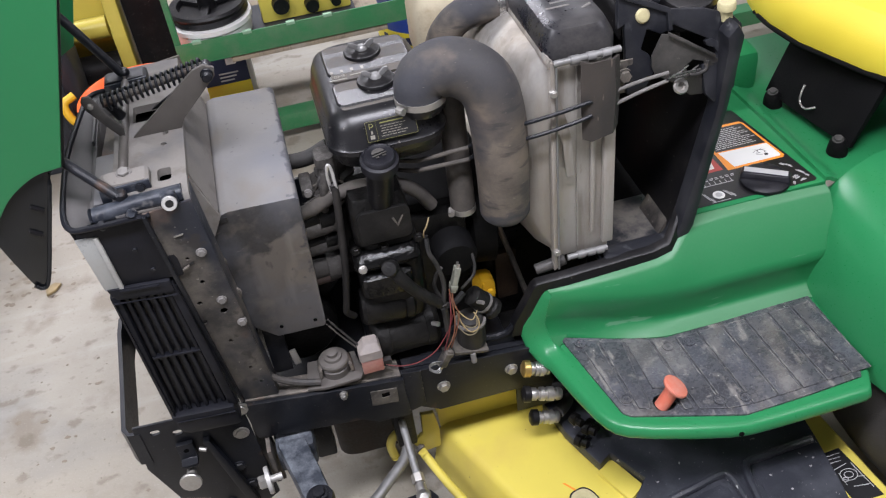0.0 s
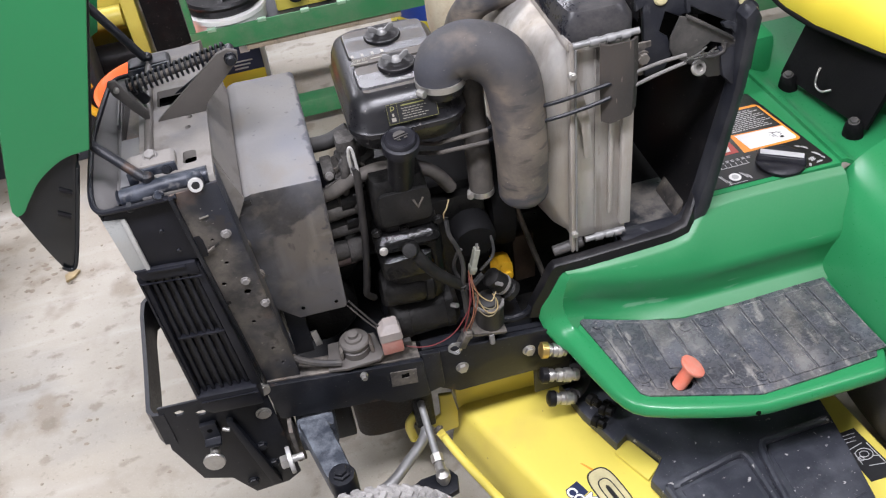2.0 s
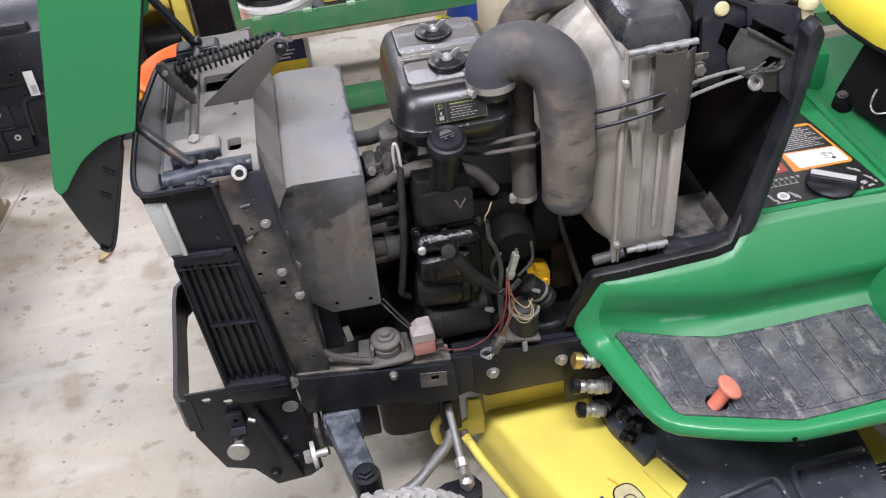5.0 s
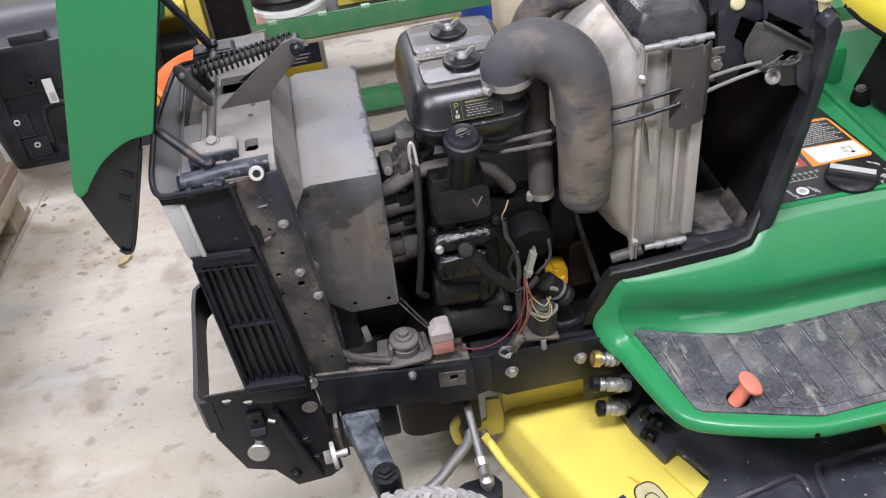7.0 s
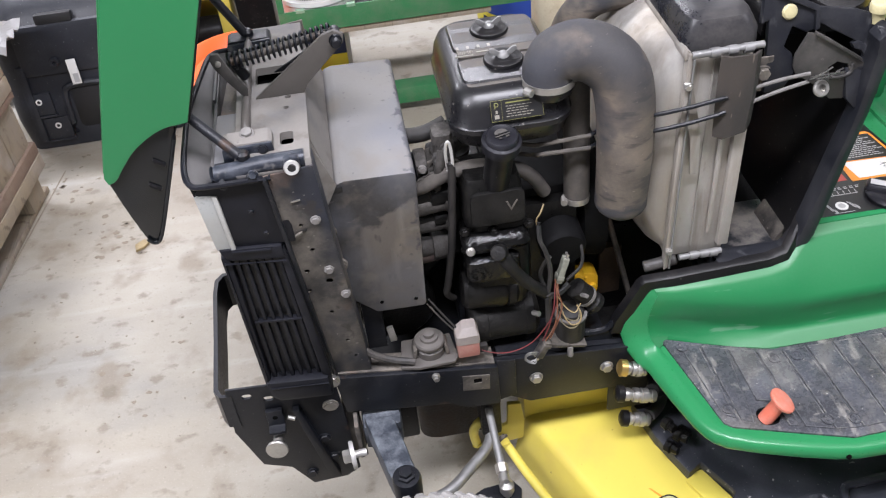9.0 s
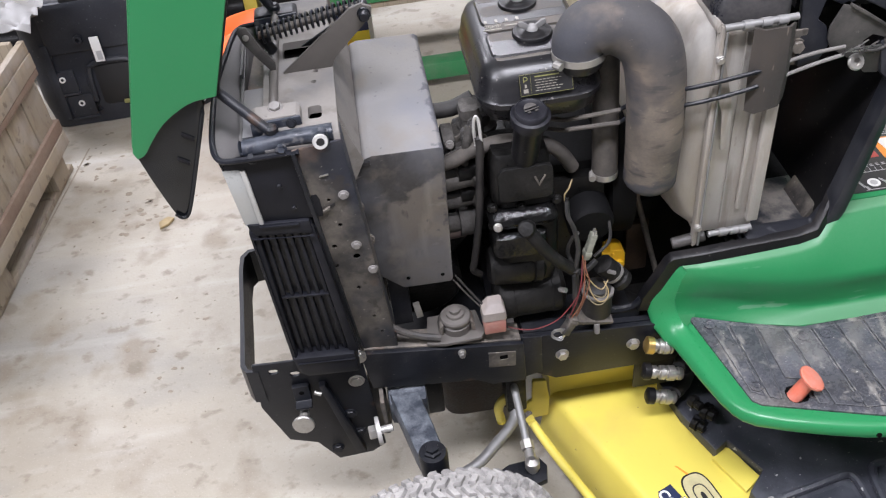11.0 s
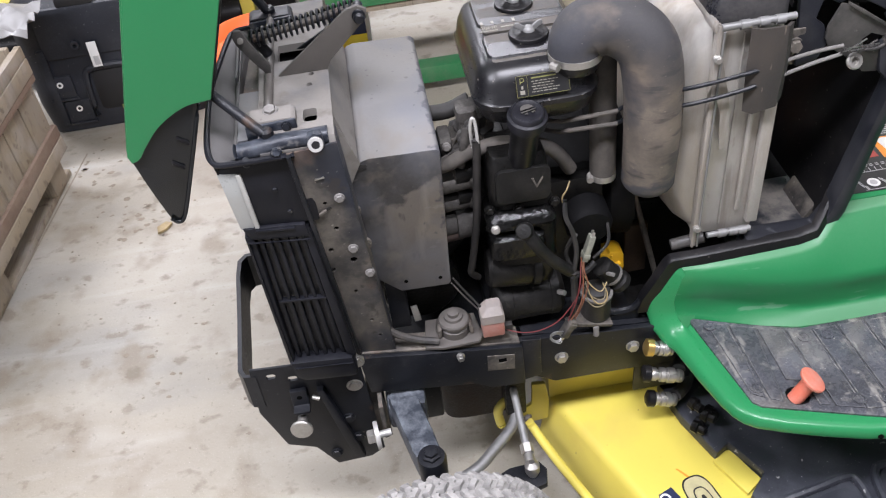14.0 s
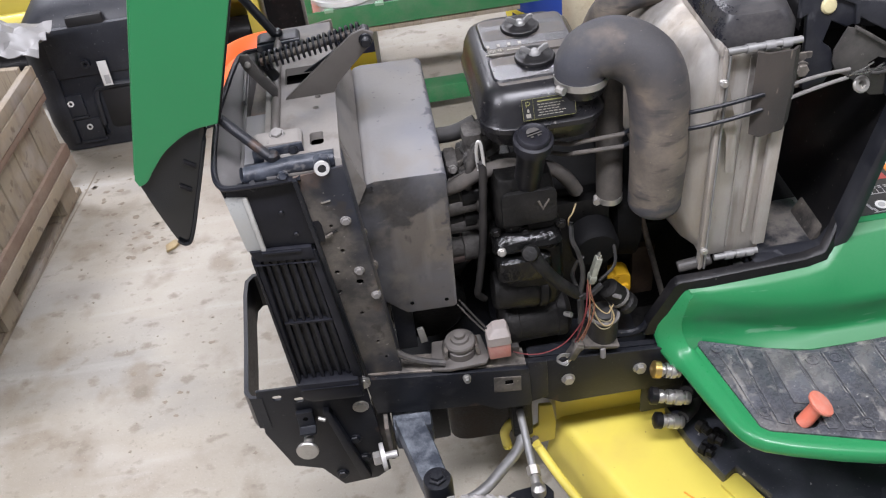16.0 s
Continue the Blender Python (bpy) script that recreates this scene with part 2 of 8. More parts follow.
M_LAMPLENS = surf("clouded_headlamp_lens", (0.32, 0.33, 0.32), 0.28, var=0.1, scale=12, dust=0.3, dustcol=(0.3, 0.28, 0.24), coat=0.4)
M_BLUE = surf("blue_plastic", (0.02, 0.07, 0.42), 0.4, var=0.08)
M_NAVY = surf("navy_print", (0.012, 0.02, 0.06), 0.45, var=0.1)
M_BIN = surf("black_moulded_plastic", (0.013, 0.015, 0.021), 0.38, var=0.25, scale=7, bump=0.05, dust=0.28, up=0.18, dustcol=(0.085, 0.088, 0.098), edge=(0.42, 0.75))
M_WOOD = surf("old_planed_wood", (0.275, 0.226, 0.155), 0.75, var=0.3, scale=9, bump=0.3, bscale=90, dust=0.6, dustcol=(0.27, 0.24, 0.205), edge=(0.4, 0.7))
M_WOODRED = surf("stained_wood", (0.165, 0.112, 0.080), 0.75, var=0.3, scale=12, bump=0.3, bscale=90, dust=0.4, dustcol=(0.3, 0.24, 0.18))
M_WIRERED = surf("red_wire", (0.15, 0.025, 0.028), 0.5, dust=0.3, dustcol=(0.1, 0.07, 0.06))
M_WIREYEL = surf("tan_wire", (0.36, 0.27, 0.13), 0.5, dust=0.5, dustcol=(0.12, 0.10, 0.07))
M_WALL = surf("painted_wall", (0.34, 0.34, 0.335), 0.8, var=0.06, scale=2, dust=0.2, dustcol=(0.36, 0.35, 0.33))


# the X layer greys the concrete towards -x
M_FLOOR = spots(surf("stained_concrete", (0.304, 0.274, 0.218), 0.5, var=0.2, scale=1.8, bump=0.16, bscale=160, dust=0.6, dustcol=(0.405, 0.386, 0.338), edge=(0.4, 0.66), dscale=1.4),
    [(2.6, 0.48, 0.66, 0.6, (0.245, 0.215, 0.170), ROUND), (5.0, 0.54, 0.70, 0.4, (0.46, 0.44, 0.40), (0.45, 1.2, 1)), (3.0, 0.50, 0.66, 0.55, (0.215, 0.212, 0.20), (0.5, 1.2, 1), "X", -0.16, -1.0), (7.0, 0.55, 0.68, 0.65, (0.205, 0.170, 0.125), ROUND),
     (16.0, 0.59, 0.68, 0.6, (0.165, 0.138, 0.102), (1, 1.3, 1)), (40.0, 0.64, 0.74, 0.4, (0.14, 0.118, 0.09), (1, 1.2, 1)), (5.0, 0.58, 0.70, 0.28, (0.52, 0.51, 0.48), (0.35, 2.2, 1)), (90.0, 0.62, 0.72, 0.35, (0.15, 0.125, 0.095), ROUND), (240.0, 0.60, 0.75, 0.35, (0.50, 0.47, 0.42), ROUND)])
spots(M_RUBBER, [(3.4, 0.41, 0.56, 0.85, (0.040, 0.039, 0.042), (1, 1, 1.2)), (14.0, 0.54, 0.70, 0.35, (0.26, 0.20, 0.145), (0.8, 0.8, 1.2)), (7.5, 0.51, 0.60, 0.75, (0.034, 0.036, 0.045), (0.9, 0.9, 0.9)), (22.0, 0.60, 0.66, 0.5, (0.030, 0.031, 0.036), (0.6, 0.6, 1.5)), (110.0, 0.58, 0.72, 0.45, (0.05, 0.046, 0.042), (0.4, 0.4, 2.0)), (110.0, 0.72, 0.75, 0.6, (0.40, 0.36, 0.30), (0.6, 0.6, 1.5))])
spots(M_CLEANER, [(60.0, 0.62, 0.68, 0.5, (0.012, 0.012, 0.014), (0.3, 1, 1)), (150.0, 0.68, 0.72, 0.4, (0.24, 0.22, 0.20), ROUND)])
spots(M_SHIELD, [(5.0, 0.44, 0.66, 0.35, (0.16, 0.165, 0.185), ROUND), (80.0, 0.70, 0.74, 0.5, (0.07, 0.065, 0.06), ROUND)])
spots(M_DUSTST, [(34.0, 0.62, 0.68, 0.7, (0.035, 0.030, 0.027), ROUND), (12.0, 0.60, 0.72, 0.5, (0.15, 0.085, 0.05), ROUND), (140.0, 0.68, 0.72, 0.5, (0.36, 0.33, 0.29), ROUND)])
# the Z layer darkens the sheet towards its top
spots(M_SHROUD, [(9.0, 0.48, 0.66, 0.55, (0.33, 0.285, 0.22), (1, 1, 0.5)), (26.0, 0.54, 0.66, 0.6, (0.15, 0.12, 0.09), (1, 1, 0.10)), (12.0, 0.50, 0.68, 0.6, (0.13, 0.12, 0.11), (1, 1, 0.6), "Z", 3.0, 0.975), (70.0, 0.66, 0.72, 0.3, (0.12, 0.09, 0.065), (1, 1, 0.35))])
spots(M_BLACKST, [(150.0, 0.69, 0.73, 0.35, (0.20, 0.185, 0.165), ROUND), (22.0, 0.66, 0.76, 0.5, (0.11, 0.065, 0.04), ROUND)])
spots(M_PLASTIC, [(120.0, 0.68, 0.72, 0.4, (0.22, 0.20, 0.18), ROUND)])
spots(M_YELLOW, [(7.0, 0.60, 0.76, 0.35, (0.50, 0.36, 0.10), ROUND), (60.0, 0.71, 0.74, 0.6, (0.20, 0.12, 0.04), (1, 1, 1))])
spots(M_WOOD, [(40.0, 0.52, 0.70, 0.45, (0.10, 0.075, 0.055), (5.0, 0.25, 0.25)), (7.0, 0.52, 0.68, 0.6, (0.36, 0.33, 0.30), ROUND), (24.0, 0.62, 0.70, 0.6, (0.09, 0.065, 0.045), ROUND)])
spots(M_TYRE, [(18.0, 0.55, 0.72, 0.5, (0.12, 0.115, 0.11), ROUND)])
spots(M_BIN, [(120.0, 0.68, 0.72, 0.4, (0.20, 0.20, 0.20), ROUND)])
spots(M_MAT, [(7.0, 0.45, 0.66, 0.65, (0.125, 0.132, 0.155), ROUND), (14.0, 0.54, 0.70, 0.5, (0.17, 0.155, 0.13), (1, 0.7, 1)), (11.0, 0.54, 0.68, 0.55, (0.21, 0.20, 0.185), (1.3, 0.6, 1)), (34.0, 0.60, 0.70, 0.5, (0.34, 0.32, 0.29), (1.4, 0.5, 1)), (60.0, 0.60, 0.72, 0.40, (0.25, 0.24, 0.22), (0.8, 1.1, 1)), (130.0, 0.66, 0.71, 0.4, (0.32, 0.30, 0.27), (0.4, 1.2, 1)), (200.0, 0.70, 0.73, 0.8, (0.55, 0.53, 0.49), ROUND)])
M_MATBEAD = surf("rubbed_mat_edges", (0.075, 0.077, 0.085), 0.45, var=0.4, scale=30, bump=0.1, dust=0.7, dustcol=(0.26, 0.25, 0.23), edge=(0.48, 0.62), dscale=60)
M_COVER = spots(surf("scuffed_black_cover", (0.028, 0.030, 0.038), 0.36, var=0.3, scale=14, bump=0.10, bscale=260, dust=0.6, dustcol=(0.075, 0.08, 0.095), edge=(0.46, 0.70), dscale=10), [(70.0, 0.675, 0.70, 0.75, (0.42, 0.41, 0.39), ROUND), (200.0, 0.69, 0.72, 0.6, (0.35, 0.33, 0.30), ROUND)])
M_POST = spots(surf("worn_dusty_post", (0.04, 0.038, 0.037), 0.5, metal=0.3, var=0.35, scale=16, bump=0.1, dust=0.8, up=0.18, dustcol=(0.160, 0.142, 0.120), edge=(0.38, 0.64), dscale=14),
    [(9.0, 0.45, 0.58, 0.88, (0.018, 0.022, 0.034), (1, 1, 0.55)), (34.0, 0.62, 0.68, 0.7, (0.035, 0.030, 0.027), ROUND), (12.0, 0.60, 0.72, 0.5, (0.15, 0.085, 0.05), ROUND), (140.0, 0.68, 0.72, 0.5, (0.36, 0.33, 0.29), ROUND)])
M_FLAP = spots(surf("grubby_rubber_sheet", (0.030, 0.028, 0.027), 0.55, var=0.3, scale=14, bump=0.08, dust=0.7, dustcol=(0.062, 0.050, 0.040), edge=(0.42, 0.66), dscale=9, stretch=(1, 1, 0.5)), [(60.0, 0.64, 0.70, 0.5, (0.24, 0.20, 0.16), (2, 2, 0.5))])
M_DUSTHOSE = surf("grey_dusty_hose", (0.030, 0.028, 0.027), 0.65, var=0.25, scale=20, bump=0.08, bscale=300, dust=0.8, dustcol=(0.125, 0.110, 0.095), edge=(0.36, 0.6), dscale=9)
M_DULL = surf("dull_steel_tube", (0.25, 0.25, 0.245), 0.4, metal=0.7, var=0.25, scale=30, bump=0.08, dust=0.6, dustcol=(0.22, 0.215, 0.21), edge=(0.42, 0.65))
# matte black parts, also the shade painted inside the dash tower
M_MATTE = surf("matte_black_parts_and_shade", (0.003, 0.003, 0.0034), 0.75, var=0.3, scale=20, bump=0.1, dust=0.2, dustcol=(0.014, 0.013, 0.012), spec=0.14)
M_LINER = surf("glossy_black_liner", (0.006, 0.007, 0.008), 0.15, var=0.3, scale=8, bump=0.0, dust=0.06, dustcol=(0.05, 0.052, 0.055))
M_PALEGREEN = surf("bare_worn_green", (0.22, 0.36, 0.24), 0.6, var=0.3, scale=30)
M_CHALK = surf("chalky_pale_metal", (0.165, 0.157, 0.148), 0.6, var=0.3, scale=40, bump=0.1, dust=0.6, dustcol=(0.115, 0.104, 0.094), edge=(0.45, 0.65))
M_TANPLATE = surf("tan_dusty_plate", (0.175, 0.162, 0.147), 0.7, var=0.14, scale=9, bump=0.05, dust=0.5, dustcol=(0.165, 0.156, 0.144), edge=(0.38, 0.66), dscale=5, grit=0.15, marks=[(12.0, 0.52, 0.66, 0.5, (0.075, 0.08, 0.095), ROUND), (26.0, 0.56, 0.66, 0.5, (0.09, 0.075, 0.06), ROUND), (70.0, 0.68, 0.72, 0.6, (0.05, 0.045, 0.04), ROUND)])
M_ARM = surf("grimy_spring_arm", (0.085, 0.077, 0.070), 0.5, metal=0.1, var=0.2, scale=14, bump=0.06, dust=0.4, dustcol=(0.13, 0.118, 0.105), edge=(0.4, 0.66), dscale=12)
M_FILM = surf("dust_film", (0.044, 0.040, 0.036), 0.5, var=0.35, scale=20, bump=0.04, dust=0.6, dustcol=(0.135, 0.116, 0.096), edge=(0.42, 0.62), dscale=30)
M_WET = surf("oil_wet_casting", (0.004, 0.004, 0.004), 0.2, var=0.3, scale=30, bump=0.9, bscale=70, spec=0.30)
M_TANKTOP = surf("scratched_blue_black_tank", (0.010, 0.011, 0.015), 0.22, var=0.25, scale=8, bump=0.02, dust=0.55, dustcol=(0.10, 0.092, 0.085), edge=(0.40, 0.66), dscale=9, stretch=(0.5, 1, 1), spec=0.4)
M_TOWER = spots(surf("scuffed_tower_plastic", (0.010, 0.011, 0.015), 0.36, var=0.3, scale=14, bump=0.05, bscale=400, dust=0.4, up=0.04, dustcol=(0.06, 0.06, 0.064), edge=(0.44, 0.72), dscale=9, spec=0.45), [(40.0, 0.64, 0.72, 0.35, (0.11, 0.11, 0.115), (1, 1, 0.4))])
M_LATCH = spots(surf("grimy_latch_steel", (0.045, 0.043, 0.041), 0.5, metal=0.2, var=0.3, scale=20, bump=0.08, dust=0.6, dustcol=(0.115, 0.105, 0.095), edge=(0.42, 0.66), dscale=18), [(90.0, 0.66, 0.71, 0.5, (0.22, 0.20, 0.18), ROUND)])
M_TRAY = surf("oily_dusty_tray", (0.020, 0.022, 0.027), 0.3, var=0.3, scale=20, bump=0.1, dust=1.0, dustcol=(0.165, 0.150, 0.132), edge=(0.44, 0.58), dscale=10, grit=0.3)
M_STARTER = surf("dusty_starter_paint", (0.008, 0.0078, 0.0075), 0.5, var=0.4, scale=20, bump=0.35, bscale=160, dust=0.6, up=0.03, dustcol=(0.026, 0.024, 0.022), edge=(0.44, 0.68), dscale=16, spec=0.22)
M_PLUG = surf("dirty_pale_plug", (0.20, 0.205, 0.165), 0.5, var=0.25, scale=40, dust=0.5, dustcol=(0.09, 0.085, 0.07), edge=(0.44, 0.62), dscale=60)
M_WIREPALE = surf("pale_wire", (0.20, 0.17, 0.105), 0.45, var=0.2, scale=60, dust=0.4, dustcol=(0.14, 0.12, 0.09))
M_WIREORANGE = surf("orange_wire", (0.20, 0.075, 0.04), 0.45, var=0.2, scale=60, dust=0.4, dustcol=(0.13, 0.09, 0.07))
M_RUSTY = surf("rusty_brown_steel", (0.050, 0.028, 0.014), 0.6, var=0.35, scale=20, bump=0.15, dust=0.5, dustcol=(0.03, 0.024, 0.02))
M_COWLIN = spots(surf("dusty_cowl_inside", (0.075, 0.071, 0.070), 0.5, var=0.25, scale=8, bump=0.05, dust=0.8, up=0.0, dustcol=(0.112, 0.107, 0.104), edge=(0.40, 0.66), dscale=6, grit=0.15), [(26.0, 0.60, 0.70, 0.5, (0.04, 0.04, 0.045), ROUND)])
M_CAP = surf("rubbed_black_cap", (0.009, 0.009, 0.012), 0.4, var=0.25, scale=25, bump=0.05, bscale=400, dust=0.3, dustcol=(0.042, 0.042, 0.050), edge=(0.46, 0.68), dscale=30, spec=0.25)
M_NOSE = spots(surf("scuffed_nose_steel", (0.013, 0.016, 0.024), 0.36, metal=0.15, var=0.4, scale=30, bump=0.1, dust=0.6, up=0.05, dustcol=(0.085, 0.095, 0.115), edge=(0.46, 0.68), dscale=22), [(60.0, 0.62, 0.70, 0.5, (0.16, 0.155, 0.15), ROUND)])
M_FADEPRINT = surf("faded_grey_print", (0.25, 0.235, 0.20), 0.5, var=0.3, scale=60)
M_LABELYEL = surf("bright_yellow_label", (0.78, 0.66, 0.04), 0.4, var=0.05)
M_CARB = surf("grimy_cast_alloy", (0.085, 0.078, 0.070), 0.5, metal=0.3, var=0.4, scale=24, bump=0.3, bscale=160, dust=0.9, dustcol=(0.030, 0.027, 0.024), edge=(0.40, 0.58), dscale=24)
M_HEATED = surf("heat_tinted_steel", (0.16, 0.115, 0.105), 0.4, metal=0.6, var=0.3, scale=12, bump=0.1, dust=0.5, dustcol=(0.05, 0.04, 0.036))
M_DRAIN = surf("dark_drain_hose", (0.016, 0.015, 0.015), 0.5, var=0.25, scale=20, bump=0.08, bscale=300, dust=0.6, dustcol=(0.058, 0.052, 0.047), edge=(0.42, 0.66), dscale=12, spec=0.3)
M_LENSEDGE = surf("worn_lens_edge", (0.40, 0.40, 0.38), 0.35, var=0.15, scale=30, dust=0.4, dustcol=(0.22, 0.21, 0.19))
M_BAG = surf("grey_film_bag", (0.20, 0.195, 0.19), 0.4, var=0.2, scale=9)
M_DIRT = surf("dried_floor_dirt", (0.225, 0.192, 0.148), 0.9, var=0.35, scale=40, bump=0.3, bscale=300)
# unlit black: shade painted into holes, slots and gaps
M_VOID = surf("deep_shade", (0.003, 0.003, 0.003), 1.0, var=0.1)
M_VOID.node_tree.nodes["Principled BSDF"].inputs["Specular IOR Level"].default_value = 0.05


def glow(name, col, strength):
    m = bpy.data.materials.new(name)
    m.use_nodes = True
    b = m.node_tree.nodes["Principled BSDF"]
    b.inputs["Emission Color"].default_value = (*col, 1)
    b.inputs["Emission Strength"].default_value = strength
    return m


M_TUBE = glow("lit_tube", (1, 0.96, 0.9), 4.0)


# ---- mesh tools ----
def block(x0, x1, y0, y1, z0, z1, bevel=0.0, bm=None, turn=None):
    """A box with rounded edges, added to bm."""
    tmp = bmesh.new()
    bmesh.ops.create_cube(tmp, size=1)
    for v in tmp.verts:
        v.co = Vector(((x0 + x1) / 2 + v.co.x * (x1 - x0), (y0 + y1) / 2 + v.co.y * (y1 - y0), (z0 + z1) / 2 + v.co.z * (z1 - z0)))
    if bevel:
        bmesh.ops.bevel(tmp, geom=tmp.edges[:], offset=bevel, segments=2, profile=0.6, affect="EDGES", clamp_overlap=True)
    return merge(tmp, bm, turn)


def merge(tmp, bm=None, turn=None):
    """Moves tmp by the pose turn and adds it to bm."""
    if turn is not None:
        bmesh.ops.transform(tmp, matrix=turn, verts=tmp.verts)
    if bm is None:
        return tmp
    me = bpy.data.meshes.new("tmp")
    tmp.to_mesh(me)
    tmp.free()
    bm.from_mesh(me)
    bpy.data.meshes.remove(me)
    return bm


AXIS = {"x": lambda a, b, c: (c, a, b), "y": lambda a, b, c: (a, c, b), "z": lambda a, b, c: (a, b, c)}


def prism(points, axis, c0, c1, bevel=0.0, bm=None, turn=None, cuts=2):
    """An outline in the plane across axis, drawn out from c0 to c1; points are (x, y), (x, z) or (y, z)."""
    tmp = bmesh.new()
    put = AXIS[axis]
    a = [tmp.verts.new(put(p[0], p[1], c0)) for p in points]
    b = [tmp.verts.new(put(p[0], p[1], c1)) for p in points]
    k = len(points)
    tmp.faces.new(a)
    tmp.faces.new(b[::-1])
    for i in range(k):
        tmp.faces.new((a[i], b[i], b[(i + 1) % k], a[(i + 1) % k]))
    bmesh.ops.recalc_face_normals(tmp, faces=tmp.faces)
    if bevel:
        bmesh.ops.bevel(tmp, geom=tmp.edges[:], offset=bevel, segments=cuts, profile=0.6 if cuts == 2 else 0.5, affect="EDGES", clamp_overlap=True)
    return merge(tmp, bm, turn)


def frame_of(way):
    way = Vector(way).normalized()
    side = way.cross(Vector((0, 0, 1)) if abs(way.z) < 0.9 else Vector((1, 0, 0))).normalized()
    return way, side, side.cross(way)


def rod(p0, p1, r, r1=None, segs=12, bm=None, bevel=0.0):
    """A round bar from p0 to p1."""
    tmp = bmesh.new()
    p0, p1 = Vector(p0), Vector(p1)
    way, u, v = frame_of(p1 - p0)
    r1 = r if r1 is None else r1
    rings = [(p0, r), (p1, r1)]
    if bevel:
        d = way * bevel
        rings = [(p0, r - bevel), (p0 + d, r), (p1 - d, r1), (p1, r1 - bevel)]
    made = [[tmp.verts.new(c + (u * math.cos(2 * math.pi * i / segs) + v * math.sin(2 * math.pi * i / segs)) * q) for i in range(segs)] for c, q in rings]
    for a, b in zip(made, made[1:]):
        for i in range(segs):
            tmp.faces.new((a[i], a[(i + 1) % segs], b[(i + 1) % segs], b[i]))
    tmp.faces.new(made[0][::-1])
    tmp.faces.new(made[-1])
    bmesh.ops.recalc_face_normals(tmp, faces=tmp.faces)
    return merge(tmp, bm)


def curve(points, steps=6):
    """A smooth line through the points."""
    p = [Vector(q) for q in points]
    p = [p[0] * 2 - p[1]] + p + [p[-1] * 2 - p[-2]]
    out = []
    for a, b, c, d in zip(p, p[1:], p[2:], p[3:]):
        for i in range(steps):
            t = i / steps
            out.append(0.5 * (2 * b + (c - a) * t + (2 * a - 5 * b + 4 * c - d) * t * t + (3 * b - a - 3 * c + d) * t ** 3))
    return out + [p[-2]]


def pipe(points, r, steps=6, segs=10, bm=None, radii=None, smooth=True):
    """A hose or wire along a smooth line; radii may change along it."""
    line = curve(points, steps) if smooth else [Vector(q) for q in points]
    tmp = bmesh.new()
    prev, rings = None, []
    for i, c in enumerate(line):
        way = (line[min(i + 1, len(line) - 1)] - line[max(i - 1, 0)]).normalized()
        if prev is None:
            _, u, v = frame_of(way)
        else:
            u = (prev - way * prev.dot(way)).normalized()
            v = way.cross(u)
        prev = u
        if radii:
            f = i / (len(line) - 1) * (len(radii) - 1)
            j = min(int(f), len(radii) - 2)
            q = radii[j] + (radii[j + 1] - radii[j]) * (f - j)
        else:
            q = r
        rings.append([tmp.verts.new(c + (u * math.cos(2 * math.pi * k / segs) + v * math.sin(2 * math.pi * k / segs)) * q) for k in range(segs)])
    for a, b in zip(rings, rings[1:]):
        for k in range(segs):
            tmp.faces.new((a[k], a[(k + 1) % segs], b[(k + 1) % segs], b[k]))
    tmp.faces.new(rings[0][::-1])
    tmp.faces.new(rings[-1])
    bmesh.ops.recalc_face_normals(tmp, faces=tmp.faces)
    return merge(tmp, bm)


def turned(profile, at, way, segs=24, bm=None):
    """A turned body: profile of (distance along way, radius) from the point at."""
    tmp = bmesh.new()
    way, u, v = frame_of(way)
    at = Vector(at)
    rings = [[tmp.verts.new(at + way * d + (u * math.cos(2 * math.pi * k / segs) + v * math.sin(2 * math.pi * k / segs)) * max(q, 1e-4)) for k in range(segs)] for d, q in profile]
    for a, b in zip(rings, rings[1:]):
        for k in range(segs):
            tmp.faces.new((a[k], a[(k + 1) % segs], b[(k + 1) % segs], b[k]))
    tmp.faces.new(rings[0][::-1])
    tmp.faces.new(rings[-1])
    bmesh.ops.recalc_face_normals(tmp, faces=tmp.faces)
    return merge(tmp, bm)


def ring_of(x0, x1, y0, y1, r, n=5):
    """An outline of a rectangle with round corners."""
    out = []
    for cx, cy, a in ((x1 - r, y1 - r, 0), (x0 + r, y1 - r, 90), (x0 + r, y0 + r, 180), (x1 - r, y0 + r, 270)):
        out += [(cx + r * math.cos(radians(a + 90 * i / n)), cy + r * math.sin(radians(a + 90 * i / n))) for i in range(n + 1)]
    return out


def loft(layers, axis="z", bm=None, turn=None, caps=True):
    """Joins outlines of equally many points, each at its own place along axis: [(outline, place), ...]."""
    tmp = bmesh.new()
    put = AXIS[axis]
    rings = [[tmp.verts.new(put(p[0], p[1], c)) for p in o] for o, c in layers]
    k = len(rings[0])
    for a, b in zip(rings, rings[1:]):
        for i in range(k):
            tmp.faces.new((a[i], a[(i + 1) % k], b[(i + 1) % k], b[i]))
    if caps:
        tmp.faces.new(rings[0][::-1])
        tmp.faces.new(rings[-1])
    bmesh.ops.recalc_face_normals(tmp, faces=tmp.faces)
    return merge(tmp, bm, turn)


def sheet(rows, thick, bm=None):
    """A curved sheet through rows of points, thick metres deep on its under side."""
    tmp = bmesh.new()
    g = [[tmp.verts.new(p) for p in row] for row in rows]
    for a, b in zip(g, g[1:]):
        for i in range(len(a) - 1):
            tmp.faces.new((a[i], a[i + 1], b[i + 1], b[i]))
    tmp.normal_update()
    bmesh.ops.solidify(tmp, geom=tmp.faces[:], thickness=thick)
    bmesh.ops.recalc_face_normals(tmp, faces=tmp.faces)
    return merge(tmp, bm)


